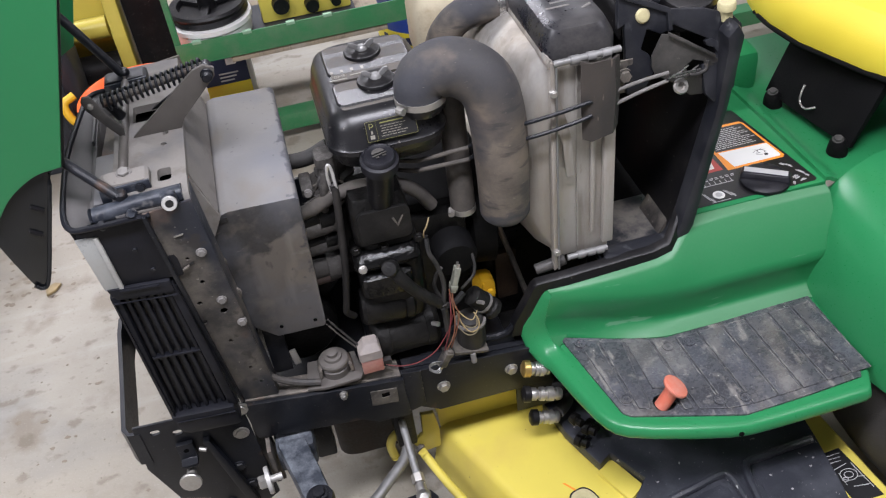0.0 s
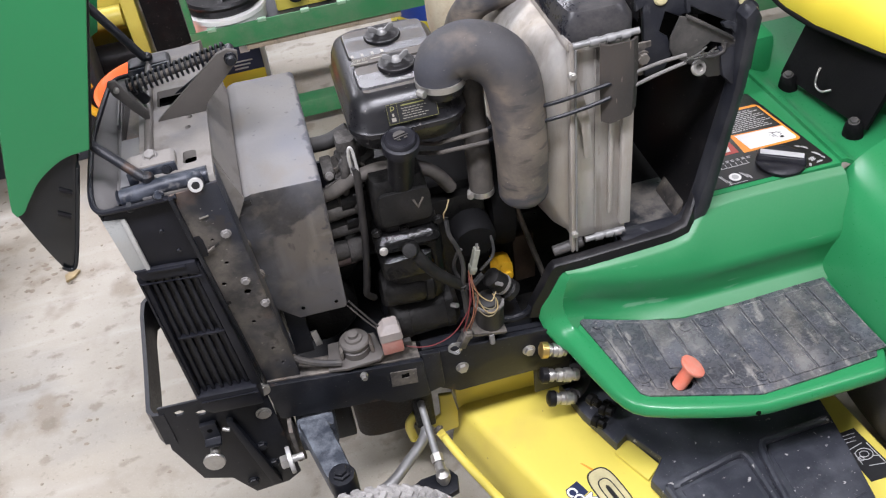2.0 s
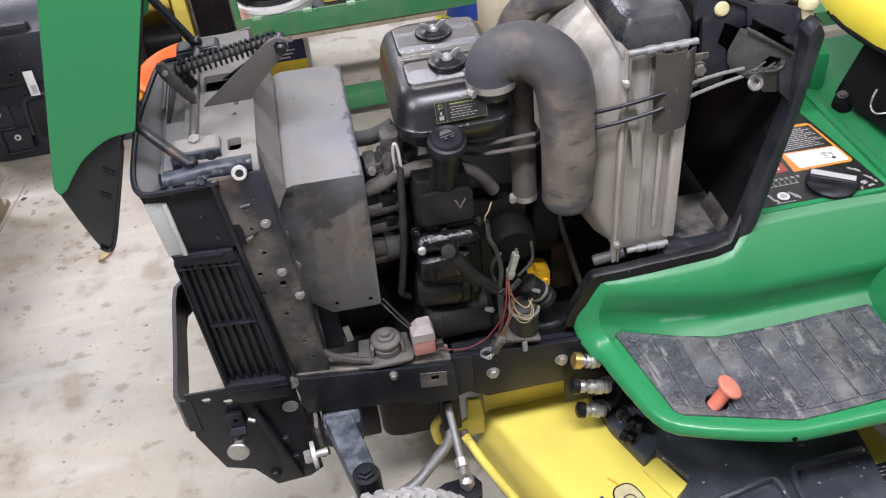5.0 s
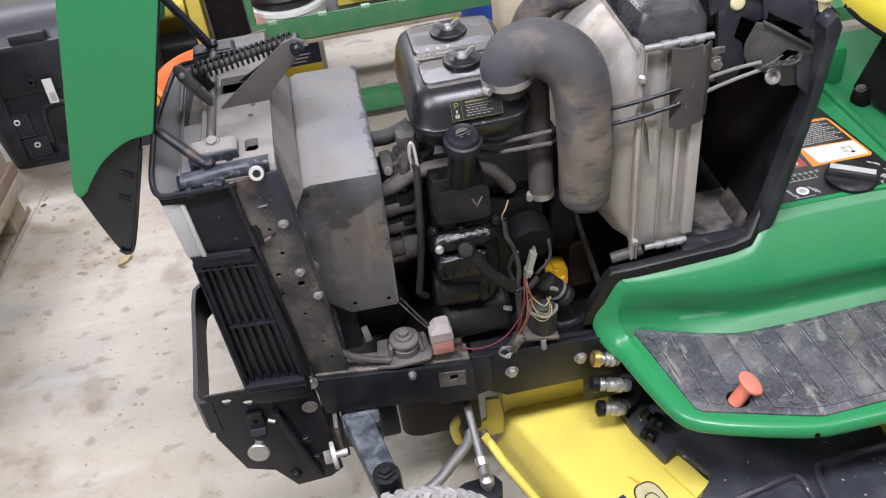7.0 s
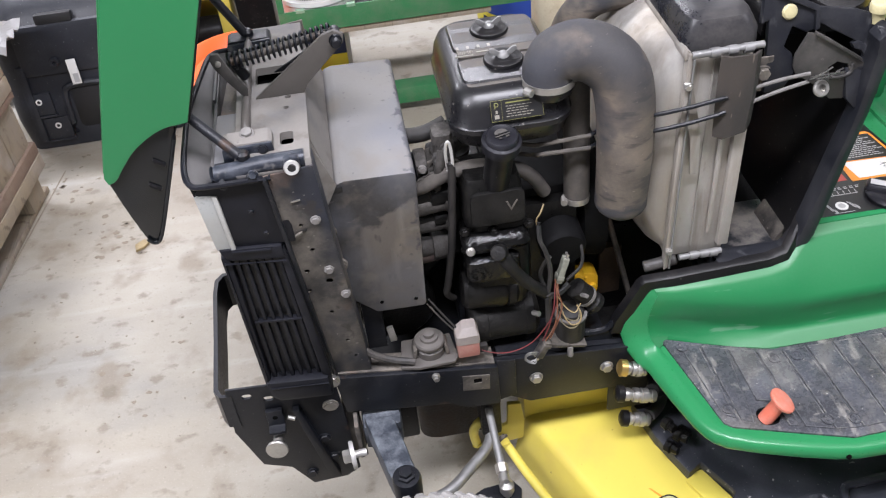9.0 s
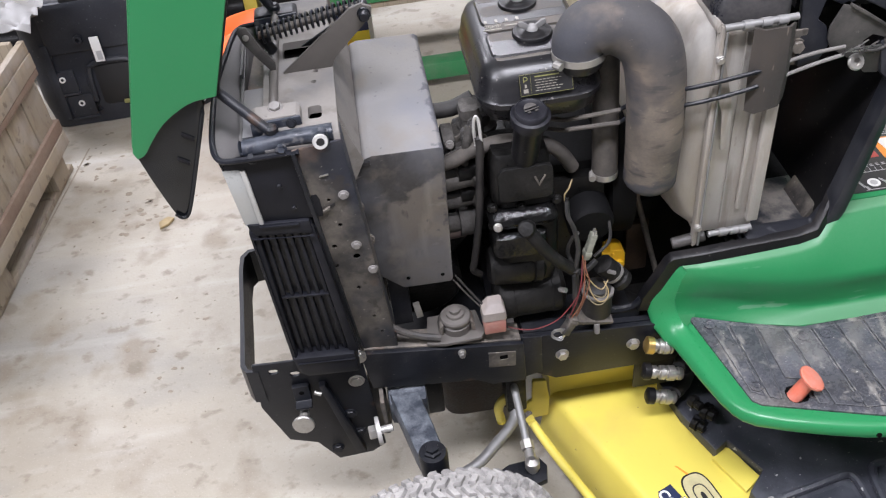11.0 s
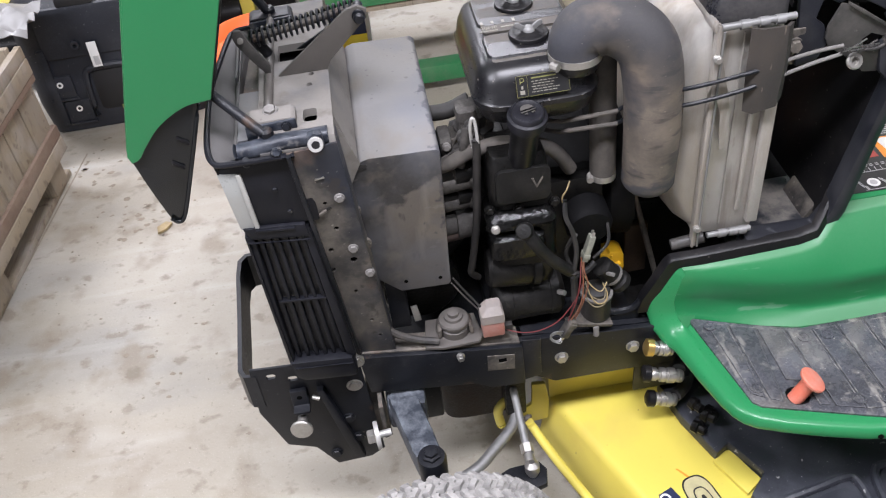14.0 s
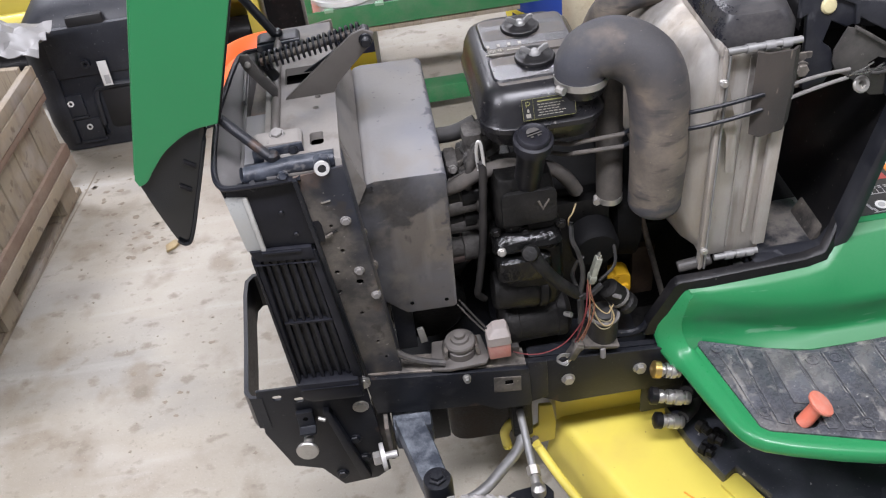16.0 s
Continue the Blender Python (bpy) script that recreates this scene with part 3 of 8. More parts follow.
def bolt_mesh(at, way, r=0.011, h=0.008, flange=True, bm=None):
    """A hexagon bolt head on its flange."""
    way = Vector(way).normalized()
    at = Vector(at)
    bm = bm or bmesh.new()
    if flange:
        rod(at - way * 0.004, at + way * 0.0025, r * 1.25, segs=16, bm=bm, bevel=0.001)
    rod(at - way * 0.002, at + way * h, r, r * 0.96, segs=6, bm=bm, bevel=0.0008)
    return bm


def part(name, bm, material, parent=None, label="", smooth=True):
    """Links bm as one mesh object; under parent it is a part."""
    me = bpy.data.meshes.new(name)
    bm.to_mesh(me)
    bm.free()
    me.materials.append(material)
    if smooth:
        soften(me)
    ob = new(name, me)
    if parent is not None:
        ob.parent = parent
        if parent.type == "EMPTY":
            ob.matrix_parent_inverse = Matrix.Translation(-parent.location)
    if label:
        ob["label"] = label
    return ob


def soften(me):
    """Smooth shading, with edges over 38 degrees kept sharp."""
    tmp = bmesh.new()
    tmp.from_mesh(me)
    for f in tmp.faces:
        f.smooth = True
    for e in tmp.edges:
        e.smooth = len(e.link_faces) == 2 and e.calc_face_angle(0) < radians(38)
    tmp.to_mesh(me)
    tmp.free()


def thing(name, at, label, category, group="", kind=""):
    ob = new(name)
    ob.location = at
    ob.empty_display_size = 0.1
    return tagged(ob, label, category, group, kind)


def words(name, text, size, m, material, parent, label="", depth=0.0004, bold=0.0):
    """Raised lettering in the built-in font, placed by the pose m."""
    cu = bpy.data.curves.new(name, "FONT")
    cu.body, cu.size, cu.extrude, cu.align_x, cu.align_y = text, size, depth, "CENTER", "CENTER"
    cu.offset = bold
    tmp = bpy.data.objects.new(name, cu)
    scene.collection.objects.link(tmp)
    me = bpy.data.meshes.new_from_object(tmp.evaluated_get(bpy.context.evaluated_depsgraph_get()))
    bpy.data.objects.remove(tmp)
    bm = bmesh.new()
    bm.from_mesh(me)
    bpy.data.meshes.remove(me)
    bmesh.ops.transform(bm, matrix=m, verts=bm.verts)
    return part(name, bm, material, parent, label, smooth=False)


def drill(ob, cutter):
    """Cuts the body of cutter out of a part."""
    me = bpy.data.meshes.new("cutter")
    bmesh.ops.recalc_face_normals(cutter, faces=cutter.faces)
    cutter.to_mesh(me)
    cutter.free()
    tool = bpy.data.objects.new("cutter", me)
    scene.collection.objects.link(tool)
    mod = ob.modifiers.new("cut", "BOOLEAN")
    mod.object, mod.operation, mod.solver = tool, "DIFFERENCE", "EXACT"
    bpy.context.view_layer.update()
    made = bpy.data.meshes.new_from_object(ob.evaluated_get(bpy.context.evaluated_depsgraph_get()))
    ob.modifiers.clear()
    old, ob.data = ob.data, made
    made.name = old.name
    soften(made)
    bpy.data.meshes.remove(old)
    bpy.data.objects.remove(tool)
    bpy.data.meshes.remove(me)
    return ob


def bowed(points, steps=5):
    """A smooth outline through the (a, b) points of an open line."""
    return [(p.x, p.y) for p in curve([(q[0], q[1], 0) for q in points], steps)]


def many(ob):
    """Marks a part whose small pieces belong together."""
    ob["kind"] = "stuff"
    return ob


# ---- the workshop ----
def room():
    x0, x1, y0, y1 = -4.2, 4.6, -3.4, 4.6
    floor = part("floor", block(x0 - 0.2, x1 + 0.2, y0 - 0.2, y1 + 0.2, -0.15, 0), M_FLOOR)
    tagged(floor, "beige stained concrete workshop floor with dirt spots", "floor", kind="structure")
    part("floor_joint", prism([(-1.382, 0.80), (-1.377, 0.80), (-1.245, 1.54), (-1.250, 1.54)], "z", 0.0, 0.0008), M_DIRT, floor)
    for nm, b in (("wall_west", (x0 - 0.2, x0, y0, y1)), ("wall_east", (x1, x1 + 0.2, y0, y1)), ("wall_south", (x0, x1, y0 - 0.2, y0)), ("wall_north", (x0, x1, y1, y1 + 0.2))):
        tagged(part(nm, block(*b, 0, CEILING), M_WALL), "plain painted workshop wall", "wall", kind="structure")
    tagged(part("ceiling", block(x0, x1, y0, y1, CEILING, CEILING + 0.1), M_WALL), "plain painted workshop ceiling", "ceiling", kind="structure")
    for lx, ly in LAMPS:
        lamp = thing("ceiling_light", (lx, ly, CEILING), "white strip light fixed under the ceiling", "ceiling light", "strip lights")
        part("housing", block(lx - 0.8, lx + 0.8, ly - 0.2, ly + 0.2, CEILING - 0.06, CEILING, 0.01), M_WHITE, lamp)
        for d in (-0.09, 0.09):
            part("tube", rod((lx - 0.74, ly + d, CEILING - 0.085), (lx + 0.74, ly + d, CEILING - 0.085), 0.018), M_TUBE, lamp)


room()

# ---- the tractor ----
tractor = thing("garden_tractor", (0.25, 0.2, 0.0), "green and yellow garden tractor with its hood open and engine bare", "tractor")


def bolt(at, way, parent, r=0.011, h=0.008, material=None, flange=True):
    return part("bolt", bolt_mesh(at, way, r, h, flange), material or M_ZINC, parent)


def hole(at, way, r, parent):
    """A drilled hole, drawn as a black plug painted like its shade."""
    way = Vector(way).normalized()
    return part("hole", rod(Vector(at) - way * 0.004, Vector(at) + way * 0.0006, r, segs=14), M_VOID, parent)


def chassis():
    plate = part("front_side_plate", prism([(-0.558, 0.508), (-0.368, 0.497), (-0.357, 0.225), (-0.385, 0.205), (-0.452, 0.200), (-0.485, 0.262), (-0.535, 0.285), (-0.566, 0.392)], "y", 0.0, 0.005, 0.001), M_BLACKST, tractor, "black painted steel side plate")
    for at in ((-0.385, 0.0, 0.425), (-0.372, 0.0, 0.487)):
        bolt(at, (0, -1, 0), plate, 0.012, 0.005)
    for at in ((-0.41, 0.0, 0.335), (-0.40, 0.0, 0.275), (-0.45, 0.0, 0.235)):
        bolt(at, (0, -1, 0), plate, 0.010, 0.006, M_BLACKST)
    holes = bmesh.new()
    for x, z in ((-0.525, 0.484), (-0.489, 0.470)):
        prism(ring_of(x - 0.0090, x + 0.0090, z - 0.0062, z + 0.0062, 0.0058, 4), "y", -0.03, 0.05, 0, holes)
    drill(plate, holes)
    part("gusset", prism([(-0.452, 0.44), (-0.44, 0.44), (-0.395, 0.225), (-0.415, 0.225)], "y", -0.014, 0.0, 0.002), M_BLACKST, plate)
    part("front_side_plate", prism([(-0.54, 0.508), (-0.368, 0.497), (-0.357, 0.225), (-0.452, 0.20), (-0.54, 0.392)], "y", 0.337, 0.349, 0.002), M_BLACKST, tractor)
    # draw pin in a small angle bracket
    bracket = part("pin_bracket", prism([(-0.012, 0.446), (-0.002, 0.446), (-0.004, 0.402), (-0.030, 0.402), (-0.030, 0.410), (-0.013, 0.410)], "x", -0.500, -0.470, 0.002), M_BLACKST, tractor)
    hole((-0.485, -0.012, 0.430), (0, -1, 0), 0.005, bracket)
    part("pin", turned([(0, 0.009), (0.038, 0.009), (0.040, 0.019), (0.044, 0.0205), (0.047, 0.019), (0.048, 0.006)], (-0.488, -0.004, 0.379), (-0.06, -0.95, 0.12), 26), M_ZINC, bracket, "round-headed zinc pin")
    part("clip", rod((-0.462, -0.014, 0.428), (-0.450, -0.018, 0.425), 0.004), M_ZINC, bracket)
    # bumper hoop
    path = [(-0.55, -0.002), (-0.572, 0.002), (-0.582, 0.018), (-0.586, 0.14), (-0.592, 0.27), (-0.590, 0.312), (-0.576, 0.330), (-0.50, 0.336)]
    inner = [(-0.55, 0.004), (-0.568, 0.008), (-0.574, 0.022), (-0.578, 0.14), (-0.584, 0.27), (-0.582, 0.308), (-0.572, 0.322), (-0.50, 0.328)]
    bumper = part("bumper", prism(path + inner[::-1], "z", 0.408, 0.492), M_BLACKST, tractor, "black flat-bar bumper hoop")
    part("axle_bracket", block(-0.366, -0.338, 0.0135, 0.022, 0.24, 0.42, 0.002), M_DUSTST, tractor)
    part("axle_bracket", block(-0.349, -0.341, -0.035, 0.0135, 0.30, 0.392, 0.002), M_DUSTST, tractor)
    # front beam with its folded top lip
    beam = part("front_beam", prism([(-0.368, 0.494), (-0.075, 0.452), (-0.072, 0.350), (-0.135, 0.352), (-0.165, 0.372), (-0.25, 0.382), (-0.358, 0.398)], "y", -0.002, 0.008, 0.002), M_BLACKST, tractor, "black painted front frame beam")
    part("top_lip", prism([(-0.36, 0.495), (-0.078, 0.455), (-0.078, 0.449), (-0.36, 0.489)], "y", 0.008, 0.05, 0.001), M_DUSTST, beam)
    part("label_plate", prism([(-0.140, 0.444), (-0.090, 0.437), (-0.091, 0.398), (-0.141, 0.404)], "y", -0.0035, -0.001, 0.0008), M_DUSTST, beam, "bare dusty label plate")
    drill(bpy.data.objects["label_plate"], block(-0.120, -0.105, -0.02, 0.02, 0.420, 0.432, 0.002))
    # black strip that paints in the slot's shade
    part("slot_backing", block(-0.122, -0.103, -0.0022, -0.0018, 0.418, 0.434), M_VOID, beam)
    part("end_plate", prism([(-0.075, 0.462), (-0.04, 0.457), (-0.04, 0.36), (-0.075, 0.35)], "y", 0.004, 0.012, 0.002), M_BLACKST, beam)
    # main rail behind it
    rail = part("frame_rail", prism([(-0.10, 0.452), (0.215, 0.425), (0.232, 0.322), (0.20, 0.319), (-0.012, 0.320), (-0.05, 0.345), (-0.10, 0.345)], "y", 0.014, 0.026, 0.002), M_BLACKST, tractor, "black painted main frame rail")
    part("top_lip", prism([(-0.07, 0.452), (0.215, 0.427), (0.215, 0.421), (-0.07, 0.446)], "y", 0.026, 0.07, 0.001), M_BLACKST, rail)
    bolt((0.0, 0.014, 0.388), (0, -1, 0), rail, 0.0105, 0.009)
    bolt((0.136, 0.014, 0.385), (0, -1, 0), rail, 0.0105, 0.009)
    part("clip", block(-0.055, -0.049, 0.006, 0.014, 0.405, 0.425, 0.001), M_ZINC, rail)
    part("frame_rail", prism([(-0.36, 0.49), (0.6, 0.41), (0.6, 0.30), (-0.36, 0.39)], "y", 0.365, 0.378, 0.002), M_BLACKST, tractor)
    # unseen plate added to keep lamp light off the floor below
    part("mount_plate", block(-0.345, 0.30, 0.030, 0.364, 0.372, 0.380, 0.002), M_GREASE, tractor)
    for x in (-0.33, 0.14, 0.42):
        part("cross_member", block(x, x + 0.05, 0.03, 0.366, 0.32, 0.345, 0.004), M_BLACKST, tractor)


def front_axle():
    beam = part("front_axle", prism([(-0.332, -0.010), (-0.276, -0.018), (-0.258, -0.10), (-0.246, -0.165), (-0.262, -0.192), (-0.286, -0.188), (-0.300, -0.14)], "z", 0.335, 0.392, 0.010), M_AXLE, tractor, "scuffed black cast front axle arm")
    part("axle_beam", block(-0.335, -0.262, -0.03, 0.40, 0.315, 0.378, 0.01), M_AXLE, beam)
    hub = part("kingpin_boss", turned([(0, 0.024), (0.076, 0.0255), (0.083, 0.023), (0.084, 0.017)], (-0.268, -0.172, 0.33), (0, 0, 1), 24), M_BLACKST, beam)
    part("kingpin", turned([(0, 0.0165), (0.007, 0.0165), (0.008, 0.012), (0.014, 0.0115), (0.015, 0.004)], (-0.268, -0.172, 0.413), (0, 0, 1), 6), M_BLACKST, hub)
    part("stop_bolt", turned([(0, 0.007), (0.022, 0.007), (0.022, 0.026), (0.026, 0.027), (0.030, 0.026), (0.031, 0.012)], (-0.335, -0.045, 0.33), (-1, -0.1, 0), 24), M_EYE, beam, "zinc bolt with a wide washer")
    part("bolt_head", turned([(0, 0.0135), (0.012, 0.0135), (0.014, 0.011)], (-0.366, -0.0481, 0.33), (-1, -0.1, 0), 6), M_ZINC, beam)
    # steering links
    link = part("steering_link", rod((-0.092, 0.07, 0.30), (-0.09, -0.095, 0.255), 0.0075, bevel=0.001), M_DULL, tractor, "dull blue-grey steering link")
    part("lock_nut", rod((-0.0905, -0.075, 0.2605), (-0.0903, -0.092, 0.256), 0.0125, segs=6), M_ZINC, link)
    part("ball_joint", turned([(0, 0.008), (0.012, 0.014), (0.026, 0.014), (0.034, 0.006)], (-0.089, -0.128, 0.236), (0, 0.2, 1), 16), M_ZINC, link)
    part("rod_end", rod((-0.09, -0.095, 0.255), (-0.089, -0.128, 0.252), 0.010), M_ZINC, link)
    part("tie_rod", pipe([(-0.080, 0.06, 0.215), (-0.101, 0.016, 0.20), (-0.144, -0.027, 0.195), (-0.19, -0.064, 0.19), (-0.25, -0.085, 0.185)], 0.0112, 6, 12), M_DULL, tractor, "dull steel tie rod tube")
    part("steering_arm", prism([(-0.072, -0.100), (-0.060, -0.120), (-0.066, -0.150), (-0.10, -0.160), (-0.22, -0.19), (-0.22, -0.15), (-0.13, -0.105)], "z", 0.222, 0.238, 0.003), M_BLACKST, tractor)


def wheel(x, y, r, w, material, steer=0.0, blocks=True):
    """A turf tyre of rounded section with rows of block lugs, on its rim."""
    m = Matrix.Translation((x, y, r)) @ pose(0, 0, 0, 0, 0, steer)
    wh = part("front_wheel" if blocks else "rear_wheel", merge(turned([(-w * 0.30, r * 0.40), (-w * 0.30, r * 0.44), (-w * 0.1, r * 0.40), (w * 0.1, r * 0.40), (w * 0.30, r * 0.44), (w * 0.30, r * 0.40)], (0, 0, 0), (0, 1, 0), 32), None, m), M_YELLOW, tractor, "yellow steel wheel rim")
    prof = [(-0.36, 0.44), (-0.46, 0.60), (-0.50, 0.78), (-0.46, 0.90), (-0.36, 0.955), (-0.18, 0.972), (0.0, 0.976), (0.18, 0.972), (0.36, 0.955), (0.46, 0.90), (0.50, 0.78), (0.46, 0.60), (0.36, 0.44)]
    tyre = part("tyre", merge(turned([(d * w, q * r) for d, q in prof], (0, 0, 0), (0, 1, 0), 48), None, m), material, wh, "grey ribbed turf tyre" if blocks else "black tyre")
    if not blocks:
        return
    lug = bmesh.new()
    n, rows = 54, 9
    rng = random.Random(5)
    for row in range(rows):
        d = (row + 0.5) / rows - 0.5
        f = abs(d) * 2
        rr = 0.974 if f < 0.55 else 0.974 - 0.085 * ((f - 0.55) / 0.45) ** 1.3
        lean = 0 if f < 0.5 else -math.copysign(34 * (f - 0.5) / 0.4, d)
        side = 1 if row % 2 else -1
        for i in range(n):
            a = 360 * (i + 0.5 * (row % 2)) / n + rng.uniform(-0.4, 0.4)
            q = m @ pose(0, 0, 0, 0, a, 0) @ Matrix.Translation((0, d * w * 0.97, rr * r)) @ pose(0, 0, 0, lean, 0, 0)
            h, k, e = 0.0100, 0.0052 * side, 0.0066
            low = [(-e - k, -h), (e - k, -h), (e + k, h * 0.55), (e + k * 0.4, h), (-e + k * 0.4, h), (-e + k, h * 0.55)]
            loft([([(px * 1.12, py * 1.04) for px, py in low], -0.006), (low, 0.0042), ([(px * 0.8, py * 0.86) for px, py in low], 0.0068)], "z", lug, q)
    part("tread", lug, material, tyre)["kind"] = "stuff"


def front_cowl():
    """Grille surround at the nose: slatted side, headlamp and rim."""
    y = -0.022
    cowl = part("grille_surround", prism([(-0.486, 0.845), (-0.372, 0.836), (-0.372, 0.955), (-0.496, 0.955)], "y", y, y + 0.02, 0.004), M_GRILLE, tractor, "black moulded plastic grille surround")
    part("nose_bracket", prism([(-0.455, 0.950), (-0.330, 0.956), (-0.330, 0.978), (-0.446, 0.972)], "y", -0.020, 0.02, 0.004), M_NOSE, cowl)
    part("bracket_fold", pipe([(-0.456, -0.008, 0.967), (-0.425, -0.010, 0.971), (-0.380, -0.010, 0.976), (-0.334, -0.008, 0.977)], 0.0110, 4, 14), M_NOSE, cowl, "scuffed blue-black folded edge")
    for x, z in ((-0.412, 0.966), (-0.452, 0.962)):
        part("screw", bolt_mesh((x, -0.026, z), (0, -0.5, 1), 0.0055, 0.010), M_BLACKST, cowl)
    part("front_panel", prism([(-0.50, 0.955), (-0.490, 0.84), (-0.480, 0.53), (-0.468, 0.53), (-0.476, 0.84), (-0.486, 0.955)], "y", 0.0, 0.345, 0.003), M_GRILLE, cowl)
    part("side_frame", prism([(-0.488, 0.846), (-0.394, 0.838), (-0.392, 0.812), (-0.478, 0.822)], "y", y - 0.006, y + 0.012, 0.005), M_GRILLE, cowl)
    part("groove", prism([(-0.468, 0.842), (-0.410, 0.837), (-0.410, 0.833), (-0.468, 0.838)], "y", y - 0.009, y - 0.004, 0.0015), M_GRILLE, cowl)
    part("sill", prism([(-0.480, 0.546), (-0.372, 0.536), (-0.369, 0.486), (-0.460, 0.494), (-0.474, 0.506)], "y", y - 0.012, y + 0.03, 0.009), M_GRILLE, cowl)
    part("corner_post", prism([(-0.488, 0.83), (-0.474, 0.83), (-0.469, 0.53), (-0.480, 0.53)], "y", y - 0.004, y + 0.03, 0.004), M_GRILLE, cowl)
    part("rear_post", prism([(-0.402, 0.83), (-0.390, 0.83), (-0.366, 0.53), (-0.382, 0.53)], "y", y - 0.003, y + 0.02, 0.003), M_GRILLE, cowl)
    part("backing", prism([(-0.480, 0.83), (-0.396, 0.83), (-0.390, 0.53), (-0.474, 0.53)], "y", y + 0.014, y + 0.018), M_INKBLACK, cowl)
    for i in range(6):
        f = (i + 0.6) / 6
        xt, xb = -0.474 + 0.074 * f, -0.470 + 0.088 * f
        part("slat", prism([(xt - 0.0026, 0.818), (xt + 0.0026, 0.818), (xb + 0.0030, 0.540), (xb - 0.0030, 0.540)], "y", y + 0.002, y + 0.014, 0.0012), M_GRILLE, cowl)
    part("mid_bar", prism([(-0.468, 0.684), (-0.392, 0.677), (-0.392, 0.673), (-0.468, 0.680)], "y", y - 0.001, y + 0.010, 0.001), M_GRILLE, cowl)
    for pts in ([(-0.388, y - 0.004, 0.826), (-0.364, y - 0.004, 0.535)], [(-0.471, y - 0.013, 0.533), (-0.374, y - 0.013, 0.525)], [(-0.483, y - 0.006, 0.820), (-0.473, y - 0.006, 0.540)], [(-0.484, y - 0.008, 0.820), (-0.392, y - 0.008, 0.810)]):
        part("edge_bead", pipe(pts, 0.0016, 1, 6, smooth=False), M_GRILLE, cowl)
    # headlamp wraps round the corner
    lamp = part("headlamp", prism([(-0.499, 0.948), (-0.470, 0.944), (-0.466, 0.838), (-0.490, 0.842)], "y", y - 0.002, y + 0.03, 0.004), M_LAMPLENS, cowl, "clouded headlamp lens")
    part("lens_edge", prism([(-0.473, 0.944), (-0.466, 0.943), (-0.461, 0.838), (-0.468, 0.838)], "y", y - 0.0045, y + 0.004, 0.002), M_LENSEDGE, lamp)
    for x, z in ((-0.425, 0.905), (-0.412, 0.862)):
        part("screw", turned([(0, 0.004), (0.003, 0.003)], (x, y, z), (0, -1, 0), 10), M_BLACKST, cowl)
    # top rim
    ring = [(-0.385, -0.030), (-0.47, -0.030), (-0.497, -0.022), (-0.509, 0.02), (-0.512, 0.10), (-0.511, 0.17), (-0.503, 0.24), (-0.490, 0.325), (-0.480, 0.350), (-0.462, 0.358), (-0.40, 0.360)]
    inside = [(-0.385, -0.012), (-0.455, -0.010), (-0.474, -0.002), (-0.477, 0.03), (-0.479, 0.10), (-0.479, 0.15), (-0.472, 0.23), (-0.467, 0.30), (-0.462, 0.325), (-0.455, 0.335), (-0.40, 0.338)]
    part("rim", pipe([(x, y, 0.966) for x, y in ring], 0.0046, 5, 8), M_GRILLE, cowl)
    rows = [[(x, y, 0.962), (x * 0.6 + a * 0.4, y * 0.6 + b * 0.4, 0.960), (a, b, 0.947), (a + 0.004, b, 0.930)] for (x, y), (a, b) in zip(ring, inside)]
    part("inner_slope", sheet(rows, -0.003), M_COWLIN, cowl, "dusty grey inner slope of the surround")
    part("outer_skin", sheet([[(x, y, 0.966), (x + 0.003, y, 0.945), (x + 0.010, y, 0.92)] for x, y in ring[2:]], 0.003), M_GRILLE, cowl)
    part("top_shelf", block(-0.485, -0.40, -0.02, 0.350, 0.930, 0.936, 0.002), M_DUSTST, cowl, "dusty inner shelf of the surround")
    part("inner_ledge", block(-0.474, -0.468, 0.02, 0.335, 0.934, 0.958, 0.002), M_COWLIN, cowl)
    part("ledge_block", block(-0.468, -0.432, 0.03, 0.16, 0.946, 0.962, 0.004), M_SHIELD, cowl)
    part("ledge_web", block(-0.474, -0.470, 0.20, 0.335, 0.944, 0.966, 0.001), M_SHIELD, cowl)


